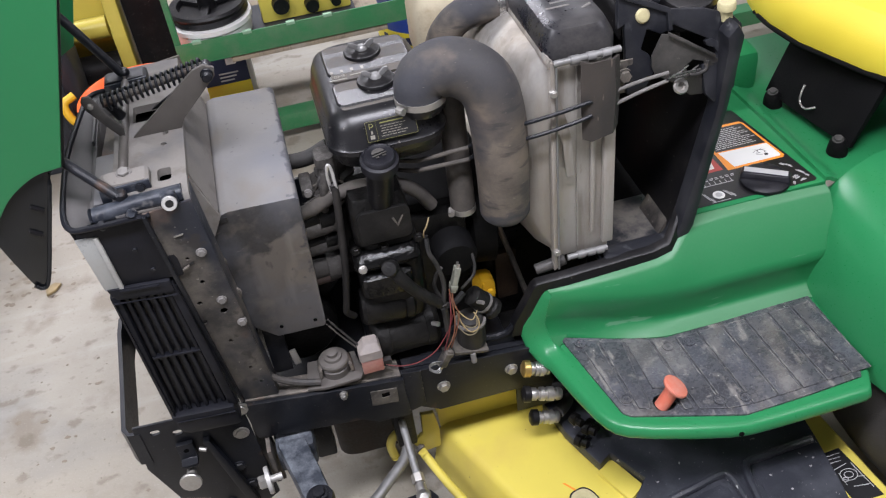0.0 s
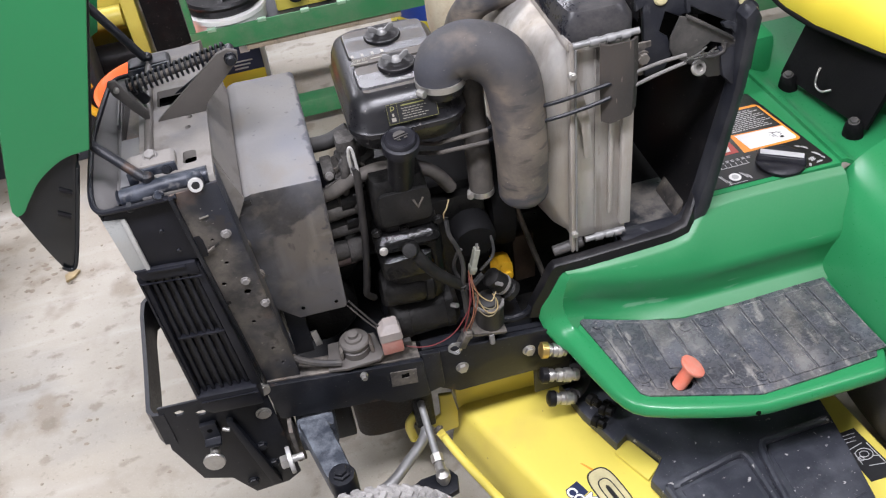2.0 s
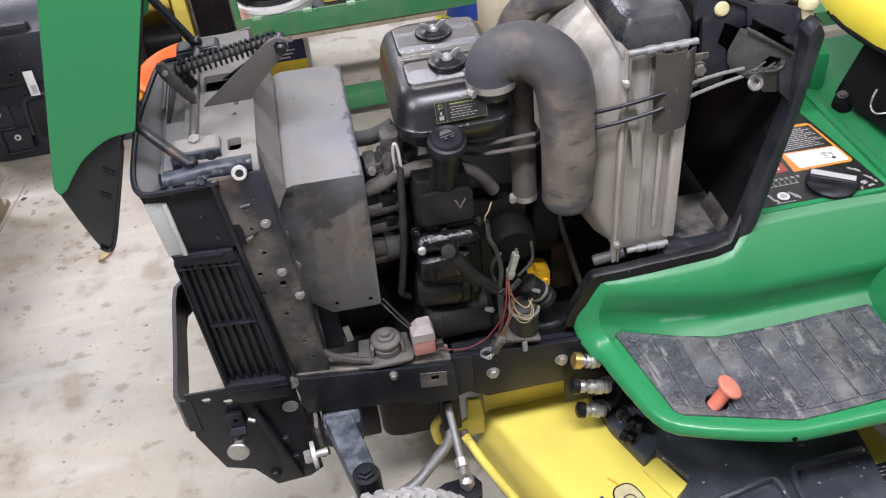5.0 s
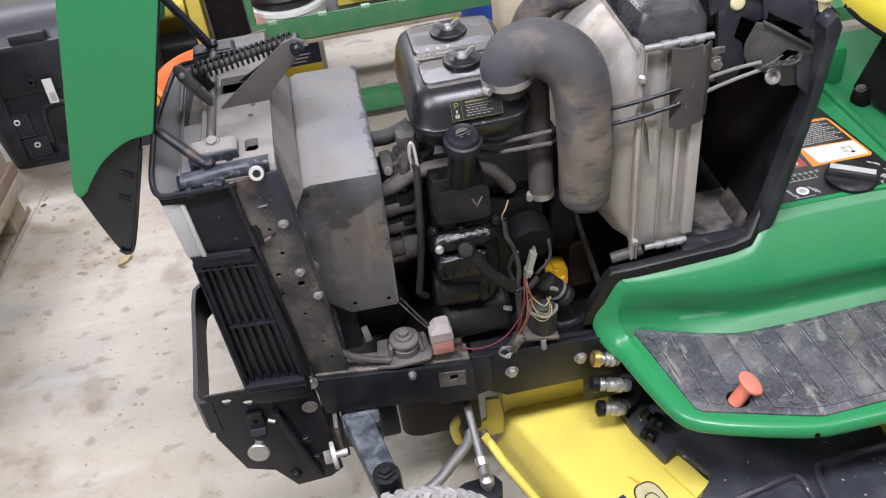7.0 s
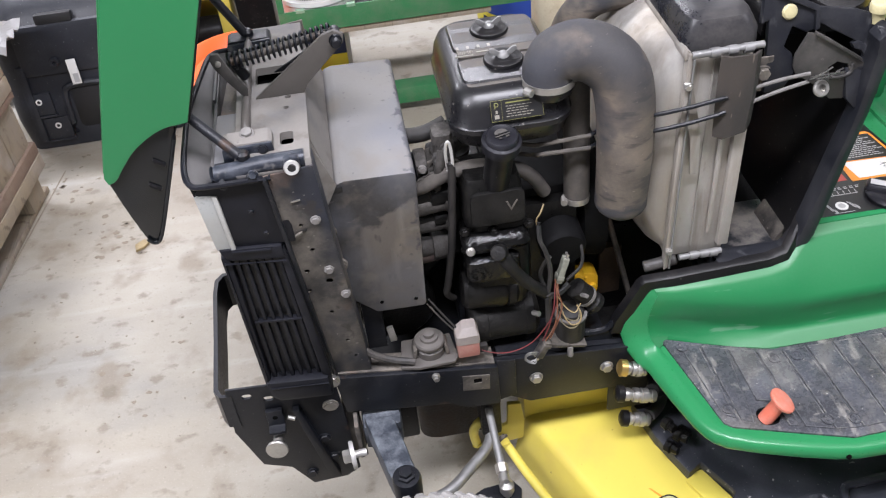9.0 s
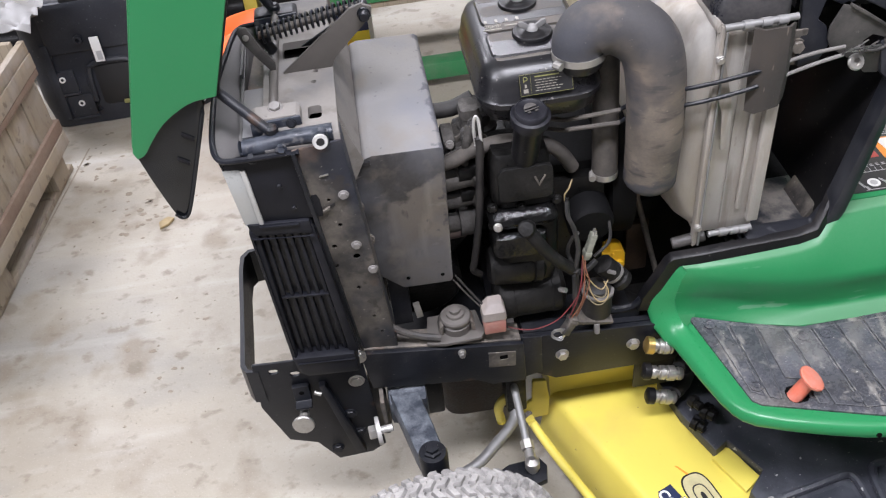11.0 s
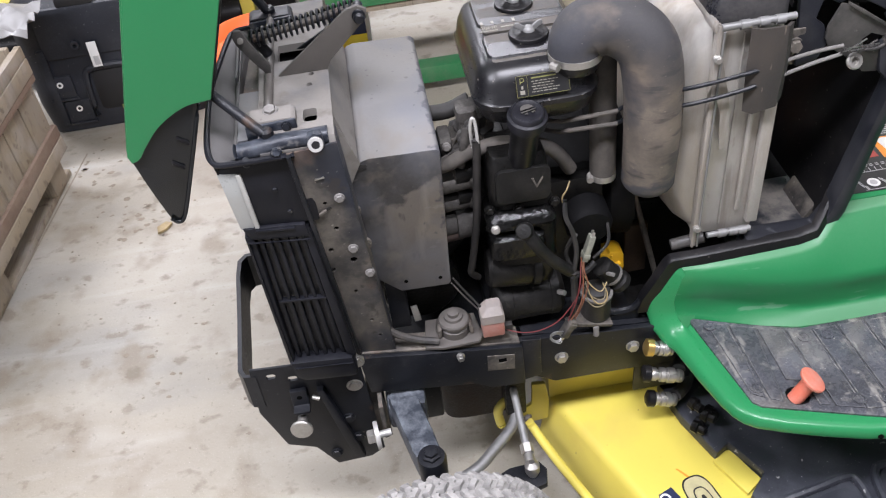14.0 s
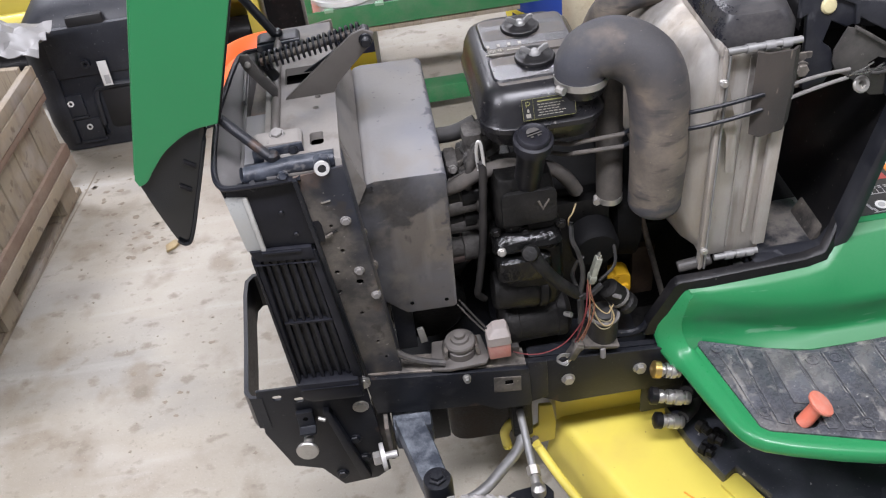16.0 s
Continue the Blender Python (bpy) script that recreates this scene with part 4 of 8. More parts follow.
def side_bracket():
    """Drilled steel upright behind the grille, its foot inside the beam."""
    lean = Matrix(((1, 0, 0, 0), (0, 1, -0.089, 0.089 * 0.97), (0, 0, 1, 0), (0, 0, 0, 1)))
    y = -0.030

    def on(x, z, out=0.0):
        return (x, y - 0.089 * (z - 0.97) - out, z)

    def plate(b):
        bmesh.ops.transform(b, matrix=lean, verts=b.verts)
        return b

    up = part("drilled_upright", plate(prism([(-0.396, 0.968), (-0.324, 0.975), (-0.299, 0.470), (-0.366, 0.470)], "y", y, y + 0.004, 0.001)), M_POST, tractor, "dusty drilled steel upright")
    part("flange", plate(prism([(-0.330, 0.972), (-0.324, 0.972), (-0.299, 0.49), (-0.305, 0.49)], "y", y + 0.004, y + 0.05, 0.001)), M_POST, up)
    part("front_flange", plate(prism([(-0.396, 0.968), (-0.390, 0.968), (-0.360, 0.49), (-0.366, 0.49)], "y", y - 0.010, y, 0.001)), M_BLACKST, up)
    holes = bmesh.new()
    for x, z, r in ((-0.368, 0.765, 0.0042), (-0.352, 0.81, 0.0038), (-0.337, 0.735, 0.006), (-0.36, 0.865, 0.003), (-0.345, 0.66, 0.0035), (-0.330, 0.58, 0.0035), (-0.373, 0.72, 0.005), (-0.322, 0.535, 0.003), (-0.384, 0.80, 0.004)):
        rod(on(x, z, 0.03), on(x, z, -0.03), r, segs=14, bm=holes)
    drill(up, holes)
    # black strip added behind the holes as their shade
    part("hole_backing", plate(prism([(-0.390, 0.95), (-0.332, 0.955), (-0.308, 0.49), (-0.358, 0.49)], "y", y + 0.016, y + 0.018)), M_MATTE, up)
    for x, z in ((-0.334, 0.762), (-0.337, 0.872), (-0.316, 0.70)):
        bolt(on(x, z), (0, -1, 0), up, 0.0066, 0.006, M_CHALK)
    # black strip painted as the slot's shade
    part("slot", plate(prism([(-0.378, 0.845), (-0.352, 0.858), (-0.352, 0.853), (-0.378, 0.840)], "y", y - 0.001, y + 0.001)), M_INKBLACK, up)
    part("slot_tab", plate(prism([(-0.372, 0.849), (-0.360, 0.855), (-0.360, 0.850), (-0.372, 0.844)], "y", y - 0.006, y - 0.001, 0.001)), M_DUSTST, up)
    part("score_mark", plate(prism([(-0.366, 0.915), (-0.352, 0.917), (-0.352, 0.915), (-0.366, 0.913)], "y", y - 0.002, y + 0.001)), M_ZINC, up)
    ring = part("eye_ring", turned([(0, 0.0058), (0, 0.0102), (0.004, 0.0112), (0.007, 0.0100), (0.007, 0.0058), (0, 0.0058)], (-0.352, y - 0.010, 0.985), (0.1, -1, 0.35), 24), M_EYE, up, "bright steel eye ring")
    part("eye_hole", rod((-0.352, y - 0.0172, 0.986), (-0.352, y - 0.008, 0.985), 0.0060, segs=16), M_INKBLACK, ring)
    part("ring_clip", prism([(-0.364, 0.975), (-0.340, 0.975), (-0.341, 0.996), (-0.352, 1.000), (-0.362, 0.996)], "y", y - 0.008, y + 0.004, 0.003), M_NOSE, up)
    part("drilled_upright", prism([(-0.396, 0.975), (-0.322, 0.985), (-0.296, 0.505), (-0.357, 0.500)], "y", 0.392, 0.396, 0.001), M_DUSTST, tractor)


def top_plate():
    """Folded plate across the nose with the hood hinges, spring and stay."""
    top = part("hinge_plate", prism([(-0.024, 0.966), (-0.024, 0.972), (-0.018, 0.982), (-0.006, 0.985), (0.385, 0.985), (0.392, 0.975), (0.392, 0.94), (0.380, 0.94), (0.38, 0.972), (-0.008, 0.972), (-0.016, 0.966)], "x", -0.432, -0.325, 0.0015), M_TANPLATE, tractor, "dusty folded steel hinge plate")
    cut = prism(ring_of(-0.367, -0.347, 0.018, 0.050, 0.005, 3), "z", 0.90, 1.02)
    for x, y in ((-0.352, 0.146), (-0.356, 0.116)):
        rod((x, y, 0.90), (x, y, 1.02), 0.0045, segs=14, bm=cut)
    block(-0.402, -0.312, 0.195, 0.245, 0.90, 1.02, 0.004, cut)
    drill(top, cut)
    # black sheet standing in for the shade under the plate
    part("shade_sheet", block(-0.428, -0.330, 0.0, 0.36, 0.955, 0.958), M_VOID, top)
    shaft = part("hinge_shaft", rod((-0.416, 0.046, 0.990), (-0.412, 0.335, 0.994), 0.0068, bevel=0.002), M_ARM, top)
    part("shaft_bolt", bolt_mesh((-0.411, 0.036, 1.000), (0, -0.3, 1), 0.009, 0.007), M_CHALK, shaft)
    for y in (0.006, 0.312):
        hinge = part("hinge_block", prism([(-0.448, 0.978), (-0.447, 0.997), (-0.440, 1.000), (-0.382, 1.000), (-0.376, 0.996), (-0.376, 0.980)], "y", y + 0.006, y + 0.040, 0.002), M_TANPLATE if y < 0.1 else M_BLACKST, top)
        part("hinge_flange", prism([(-0.448, 0.976), (-0.447, 0.996), (-0.376, 0.999), (-0.375, 0.978)], "y", y + 0.001, y + 0.006, 0.001), M_NOSE, hinge)
        bolt((-0.390, y + 0.001, 0.990), (0, -1, 0.4), hinge, 0.006, 0.006, M_BLACKST)
    for y, foot in ((0.004, (-0.421, -0.006, 0.991)), (0.385, (-0.415, 0.335, 1.002))):
        up = (-0.530, 0.085, 1.063) if y < 0.1 else (-0.500, 0.365, 1.142)
        stay = part("hood_stay", rod(foot, up, 0.0075, bevel=0.002), M_BLACKST, tractor, "black round hood stay rod")
        part("ball_end", turned([(0, 0.006), (0.004, 0.0095), (0.014, 0.0095), (0.018, 0.006)], (foot[0] + 0.003, foot[1] + 0.002, foot[2] - 0.010), (0, 0, 1), 14), M_BLACKST, stay)
    part("front_roll", pipe([(-0.466, -0.008, 0.968), (-0.440, -0.010, 0.971), (-0.400, -0.011, 0.976), (-0.334, -0.012, 0.978)], 0.0135, 5, 16), M_NOSE, top, "scuffed blue-black rolled edge")
    bolt((-0.408, -0.026, 0.972), (0, -0.9, 0.4), top, 0.006, 0.008, M_NOSE)
    # triangular spring arm
    arm = part("spring_arm", prism([(-0.402, 0.985), (-0.326, 0.985), (-0.318, 1.000), (-0.255, 1.060), (-0.253, 1.074), (-0.268, 1.081), (-0.285, 1.076)], "y", 0.150, 0.157, 0.0015), M_ARM, tractor, "grimy triangular spring arm")
    part("arm_pin", rod((-0.266, 0.135, 1.066), (-0.266, 0.185, 1.066), 0.008, bevel=0.002), M_BLACKST, arm)
    bolt((-0.266, 0.150, 1.066), (0, -1, 0), arm, 0.008, 0.006, M_BLACKST)
    part("shadow_gusset", prism([(-0.372, 0.9865), (-0.305, 0.9865), (-0.262, 1.035), (-0.275, 1.040)], "y", 0.222, 0.227, 0.001), M_BLACKST, arm)
    # coil spring
    a, b = Vector((-0.428, 0.172, 1.043)), Vector((-0.268, 0.180, 1.066))
    way, u, v = frame_of(b - a)
    turns, per = 19, 10
    line = [a + (b - a) * (i / (turns * per)) + (u * math.cos(2 * math.pi * i / per) + v * math.sin(2 * math.pi * i / per)) * 0.0125 for i in range(turns * per + 1)]
    spring = part("coil_spring", pipe(line, 0.0022, 1, 6, smooth=False), M_BLACKST, tractor, "black steel coil spring")
    part("spring_core", rod(a, b, 0.006), M_DUSTST, spring)
    link = part("spring_link", prism([(-0.454, 1.066), (-0.450, 1.073), (-0.439, 1.072), (-0.424, 1.036), (-0.408, 1.010), (-0.410, 0.996), (-0.418, 0.997), (-0.434, 1.022), (-0.450, 1.050)], "y", 0.144, 0.151, 0.002), M_LATCH, spring)
    part("link_pin", turned([(0, 0.0045), (0.004, 0.0045), (0.005, 0.003)], (-0.442, 0.144, 1.058), (0, -1, 0), 14), M_ZINC, link)
    part("spring_link", rod((-0.428, 0.184, 1.040), (-0.411, 0.184, 1.006), 0.0075, 0.0085, 14, None, 0.002), M_BLACKST, spring)


def hood():
    """The hood, swung forward: two side panels and the nose skin, open to the engine."""
    lid = part("hood", prism([(-0.484, 1.040), (-0.300, 1.575), (-0.430, 1.62), (-0.6225, 0.968)] + bowed([(-0.619, 0.956), (-0.606, 0.962), (-0.591, 0.981), (-0.564, 1.010), (-0.524, 1.034), (-0.487, 1.0395)]), "y", 0.024, 0.030, 0.0015), M_GREENSHADED, tractor, "glossy green hood swung up and forward", smooth=False)
    part("hood_side", prism([(-0.484, 1.04), (-0.300, 1.575), (-0.430, 1.62), (-0.6225, 0.968)], "y", 0.394, 0.400, 0.002), M_GREENSHADED, lid)
    part("hood_top", prism([(-0.615, 0.972), (-0.424, 1.62), (-0.436, 1.624), (-0.6235, 0.972)], "y", 0.031, 0.393, 0.002), M_GREENSHADED, lid)
    tip = part("inner_lip", prism(bowed([(-0.6215, 0.956), (-0.6075, 0.963), (-0.593, 0.983), (-0.566, 1.012), (-0.522, 1.038), (-0.500, 1.041)]) + bowed([(-0.502, 1.036), (-0.541, 0.932), (-0.576, 0.845), (-0.587, 0.832), (-0.597, 0.842), (-0.611, 0.900), (-0.620, 0.948)]), "y", 0.033, 0.043, 0.002), M_LINER, lid, "dark inner liner of the hood tip")
    part("liner_rim", pipe([(-0.503, 0.031, 1.034), (-0.541, 0.031, 0.932), (-0.574, 0.031, 0.848), (-0.587, 0.031, 0.834), (-0.597, 0.031, 0.843)], 0.0030, 5, 8), M_LINER, tip)
    for x, z in ((-0.545, 0.985), (-0.562, 0.945)):
        part("rib", prism([(x - 0.004, z), (x + 0.012, z - 0.012), (x + 0.010, z - 0.016), (x - 0.004, z - 0.005)], "y", 0.028, 0.035, 0.001), M_PLASTIC, tip)
    part("edge_trim", prism([(-0.490, 1.036), (-0.482, 1.036), (-0.298, 1.575), (-0.306, 1.575)], "y", 0.032, 0.040, 0.002), M_PLASTIC, lid)


def engine_shield():
    """Folded heat shield box over the exhaust."""
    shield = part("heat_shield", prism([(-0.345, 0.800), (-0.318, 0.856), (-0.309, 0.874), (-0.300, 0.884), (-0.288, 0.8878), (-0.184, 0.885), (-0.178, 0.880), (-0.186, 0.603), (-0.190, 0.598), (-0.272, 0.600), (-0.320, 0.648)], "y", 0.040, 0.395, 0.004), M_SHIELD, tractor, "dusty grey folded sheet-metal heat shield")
    for x, z in ((-0.262, 0.622), (-0.203, 0.618)):
        hole((x, 0.040, z), (0, -1, 0), 0.0035, shield)
    part("flank", prism([(-0.329, 0.972), (-0.326, 0.972), (-0.303, 0.884), (-0.308, 0.882)], "y", 0.045, 0.385), M_TANPLATE, shield)
    part("flank_front", prism([(-0.327, 0.970), (-0.300, 0.886), (-0.344, 0.800), (-0.352, 0.93)], "y", 0.034, 0.039, 0.001), M_TANPLATE, shield)
    # small black block that paints the notch dark
    part("notch", block(-0.305, -0.292, 0.037, 0.044, 0.872, 0.880, 0.001), M_INKBLACK, shield)
    muffler = part("muffler", rod((-0.24, 0.10, 0.535), (-0.24, 0.37, 0.535), 0.075, segs=24, bevel=0.01), M_GREASE, tractor, "sooty black muffler")
    part("exhaust_pipe", pipe([(-0.20, 0.16, 0.56), (-0.16, 0.15, 0.62), (-0.13, 0.14, 0.66)], 0.022, 5, 14), M_GREASE, muffler)
    part("gear_housing", loft([(ring_of(-0.215, -0.075, 0.135, 0.31, 0.03), 0.095), (ring_of(-0.228, -0.060, 0.115, 0.33, 0.03), 0.125), (ring_of(-0.228, -0.055, 0.10, 0.33, 0.03), 0.30), (ring_of(-0.215, -0.065, 0.11, 0.32, 0.03), 0.40)]), M_UNDER, tractor, "rusty dark steering gear housing")
    # guessed body, added to shade the floor under the rails
    part("transmission", block(0.05, 0.75, 0.09, 0.33, 0.20, 0.34, 0.02), M_GREASE, tractor, "black transmission housing added under the rails to shade the floor")
    part("axle_pivot", block(-0.270, -0.230, 0.05, 0.09, 0.225, 0.34, 0.006), M_BLACKST, tractor)
    part("steering_column_foot", block(-0.108, -0.066, 0.035, 0.09, 0.205, 0.40, 0.008), M_GREASE, tractor)
    # two black sheets added so the engine bay reads as shaded
    part("dark_under_sheet", block(-0.335, 0.12, 0.072, 0.364, 0.398, 0.409, 0.003), M_BLACKST, tractor)
    part("dark_far_sheet", block(-0.34, 0.0, 0.350, 0.358, 0.43, 0.70, 0.003), M_BLACKST, tractor)
    part("shield_stay", block(-0.30, -0.265, 0.06, 0.066, 0.49, 0.61, 0.002), M_BLACKST, shield)
    for x, z in ((-0.325, 0.80), (-0.318, 0.73)):
        bolt((x, 0.03, z), (0, -1, 0), shield, 0.010, 0.004, M_DUSTST)


chassis()
front_axle()
wheel(-0.266, -0.312, 0.217, 0.205, M_TYRE, steer=3)
wheel(-0.266, 0.682, 0.217, 0.205, M_TYRE)
wheel(1.025, -0.19, 0.29, 0.28, M_TYREDARK, blocks=False)
front_cowl()
side_bracket()
top_plate()
hood()
engine_shield()


def air_cleaner():
    """Moulded air filter housing with two wing nuts and a label."""
    x0, x1, y0, y1 = -0.112, 0.078, 0.058, 0.330
    body = part("air_cleaner", loft([(ring_of(x0 + 0.018, x1 - 0.018, y0 + 0.018, y1 - 0.014, 0.035), 0.886), (ring_of(x0 + 0.007, x1 - 0.007, y0 + 0.007, y1 - 0.006, 0.04), 0.896), (ring_of(x0, x1, y0, y1, 0.045), 0.924)]), M_CLEANER, tractor, "dusty black moulded air cleaner housing")
    lid = part("lid", loft([(ring_of(x0 - 0.003, x1 + 0.003, y0 - 0.003, y1 + 0.003, 0.047), 0.922), (ring_of(x0 - 0.003, x1 + 0.003, y0 - 0.003, y1 + 0.003, 0.047), 0.930), (ring_of(x0, x1, y0, y1, 0.045), 0.933), (ring_of(x0 + 0.004, x1 - 0.004, y0 + 0.008, y1 - 0.004, 0.043), 0.958), (ring_of(x0 + 0.012, x1 - 0.012, y0 + 0.022, y1 - 0.010, 0.038), 0.976), (ring_of(x0 + 0.022, x1 - 0.022, y0 + 0.036, y1 - 0.02, 0.034), 0.983)]), M_CLEANER, body)
    part("top_step", loft([(ring_of(x0 + 0.026, x1 - 0.02, 0.20, 0.300, 0.012, 3), 0.982), (ring_of(x0 + 0.029, x1 - 0.023, 0.203, 0.297, 0.012, 3), 0.987)]), M_CLEANER, lid)
    part("top_step", loft([(ring_of(x0 + 0.026, x1 - 0.02, 0.105, 0.178, 0.012, 3), 0.982), (ring_of(x0 + 0.029, x1 - 0.023, 0.108, 0.175, 0.012, 3), 0.986)]), M_CLEANER, lid)
    for ya, yb, z in ((0.276, 0.296, 0.9868), (0.228, 0.262, 0.9868), (0.181, 0.2265, 0.9832), (0.150, 0.174, 0.9858), (0.097, 0.132, 0.9828)):
        part("dust_film", prism(ring_of(x0 + 0.032, x1 - 0.026, ya, yb, 0.006, 3), "z", z - 0.002, z + 0.0003 + (0.0032 if 0.1 < ya < 0.14 or 0.17 < ya < 0.2 else 0)), M_FILM, lid)
    for x, y in ((-0.013, 0.158), (-0.017, 0.258)):
        cap = part("filter_knob", turned([(0, 0.0315), (0.006, 0.0315), (0.008, 0.030), (0.008, 0.025), (0.0095, 0.023), (0.010, 0.012)], (x, y, 0.984), (0, 0, 1), 28), M_PLASTIC, lid, "round black knob under a wing nut")
        nut = turned([(0, 0.010), (0.004, 0.009), (0.008, 0.006), (0.009, 0.003)], (x, y, 0.993), (0, 0, 1), 14)
        for sx in (-1, 1):
            prism([(x + sx * 0.003, 0.994), (x + sx * 0.011, 0.995), (x + sx * 0.022, 1.003), (x + sx * 0.021, 1.009), (x + sx * 0.015, 1.0085), (x + sx * 0.005, 1.001)], "y", y - 0.002, y + 0.002, 0.0008, nut)
        part("wing_nut", nut, M_DULL, cap)
    # print on the lid: name shown as bars, power rating as text
    for i in range(4):
        part("print_bar", block(-0.080 + 0.017 * i, -0.0755 + 0.017 * i, 0.206, 0.215, 0.9865, 0.9876), M_FADEPRINT, lid)
    words("rating_text", "20HP", 0.0125, pose(-0.069, 0.194, 0.9872, 0, 0, 0), M_FADEPRINT, lid, "white rating print")
    part("print_bar", block(-0.050, -0.030, 0.191, 0.194, 0.986, 0.9876), M_FADEPRINT, lid)
    part("print_bar", block(-0.085, -0.056, 0.184, 0.186, 0.986, 0.9876), M_FADEPRINT, lid)
    # warning label on the near side
    tilt = pose(-0.013, 0.0605, 0.958, 70, 0, 0)
    label = part("label", block(-0.040, 0.040, -0.016, 0.016, 0.0, 0.0008, 0, None, tilt), M_INKBLACK, lid, "black label with yellow border")
    edge = bmesh.new()
    for b in ((-0.040, 0.040, 0.0156, 0.016), (-0.040, 0.040, -0.016, -0.0156), (-0.040, -0.0396, -0.016, 0.016), (0.0396, 0.040, -0.016, 0.016), (-0.0235, -0.0232, -0.016, 0.016)):
        block(*b, 0.0008, 0.0011, 0, edge, tilt)
    many(part("border", edge, M_INKYEL, label))
    bars = bmesh.new()
    rng = random.Random(3)
    for k in range(5):
        a = -0.017 + 0.002 * (k % 2)
        while a < 0.022 - 0.006 * (k % 3):
            w = rng.uniform(0.003, 0.007)
            block(a, a + w, 0.0052 - 0.0040 * k, 0.0064 - 0.0040 * k, 0.0008, 0.0011, 0, bars, tilt)
            a += w + 0.0015
    block(-0.035, -0.028, -0.012, -0.006, 0.0008, 0.0011, 0, bars, tilt)
    block(-0.033, -0.030, -0.004, 0.001, 0.0008, 0.0011, 0, bars, tilt)
    tagged(part("print_bar", bars, M_FADEPRINT, label), kind="stuff")
    part("heading_bar", block(-0.017, 0.020, 0.0100, 0.0120, 0.0008, 0.0011, 0, None, tilt), M_INKYEL, label)
    sign = block(-0.0345, -0.0333, 0.004, 0.0125, 0.0008, 0.0011, 0, None, tilt)
    pipe([tilt @ Vector(q) for q in ((-0.034, 0.0122, 0.001), (-0.030, 0.0120, 0.001), (-0.0282, 0.0095, 0.001), (-0.030, 0.0070, 0.001), (-0.0335, 0.0068, 0.001))], 0.0006, 4, 5, sign)
    part("sign", sign, M_INKYEL, label)
    part("neck", turned([(0, 0.036), (0.012, 0.041), (0.026, 0.040)], (0.042, 0.090, 0.962), (0, 0, 1), 28), M_CLEANER, body)


def hoses():
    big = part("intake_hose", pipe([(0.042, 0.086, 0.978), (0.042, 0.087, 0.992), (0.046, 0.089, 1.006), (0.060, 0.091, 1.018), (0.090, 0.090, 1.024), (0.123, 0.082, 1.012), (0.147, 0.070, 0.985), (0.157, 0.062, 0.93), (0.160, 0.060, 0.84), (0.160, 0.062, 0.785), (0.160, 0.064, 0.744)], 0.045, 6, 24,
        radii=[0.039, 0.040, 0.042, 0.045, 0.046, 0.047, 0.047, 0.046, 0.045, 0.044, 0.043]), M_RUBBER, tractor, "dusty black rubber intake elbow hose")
    part("hose_clamp", turned([(0, 0.0405), (0.011, 0.0405)], (0.042, 0.086, 0.980), (0, 0, 1), 28), M_ZINC, big)
    part("clamp_screw", rod((0.000, 0.060, 0.986), (0.008, 0.050, 0.986), 0.0065, segs=8), M_ZINC, big)
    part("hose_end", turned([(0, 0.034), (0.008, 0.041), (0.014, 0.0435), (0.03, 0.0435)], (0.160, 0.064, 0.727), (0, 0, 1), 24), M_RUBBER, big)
    thin = part("breather_hose", pipe([(0.10, 0.14, 0.97), (0.097, 0.125, 0.90), (0.096, 0.112, 0.80), (0.095, 0.105, 0.735)], 0.022, 6, 14), M_DUSTHOSE, tractor, "dusty grey breather hose")
    part("hose_clamp", turned([(0, 0.0225), (0.011, 0.0225)], (0.095, 0.105, 0.728), (0, 0, 1), 18), M_ZINC, thin)
    part("clamp_screw", rod((0.070, 0.090, 0.734), (0.074, 0.106, 0.734), 0.006, segs=8), M_ZINC, thin)
    up = part("coolant_hose", pipe([(0.125, 0.31, 0.93), (0.132, 0.28, 0.975), (0.152, 0.27, 1.003), (0.180, 0.265, 1.016), (0.225, 0.26, 1.022), (0.27, 0.26, 1.024)], 0.028, 6, 16), M_RUBBER, tractor, "black rubber coolant hose")
    part("hose_clamp", turned([(0, 0.0295), (0.012, 0.0295)], (0.220, 0.26, 1.022), (1, 0, 0.05), 20), M_CHROME, up)
    part("clamp_screw", rod((0.226, 0.228, 1.006), (0.226, 0.228, 0.994), 0.006, segs=8), M_ZINC, up)
    part("cross_hose", pipe([(-0.19, 0.11, 0.797), (-0.163, 0.100, 0.809), (-0.137, 0.100, 0.821), (-0.108, 0.100, 0.830), (-0.071, 0.100, 0.833), (-0.014, 0.100, 0.819), (0.018, 0.102, 0.792), (0.040, 0.108, 0.752)], 0.0120, 6, 12), M_DUSTHOSE, tractor, "dusty grey fuel hose")
    part("breather_pipe", pipe([(-0.120, 0.072, 0.868), (-0.119, 0.07, 0.850), (-0.124, 0.068, 0.780), (-0.130, 0.068, 0.700), (-0.142, 0.070, 0.615), (-0.146, 0.074, 0.585), (-0.134, 0.085, 0.560)], 0.0066, 6, 10), M_DRAIN, tractor, "thin dusty drain hose")
    part("wire_loop", pipe([(-0.124, 0.078, 0.850), (-0.126, 0.074, 0.885), (-0.123, 0.072, 0.907), (-0.118, 0.071, 0.900), (-0.116, 0.068, 0.855)], 0.0027, 6, 8), M_EYE, tractor)
    part("cross_hose", pipe([(-0.20, 0.20, 0.845), (-0.15, 0.19, 0.85), (-0.11, 0.19, 0.865)], 0.014, 5, 10), M_HOSE, tractor)
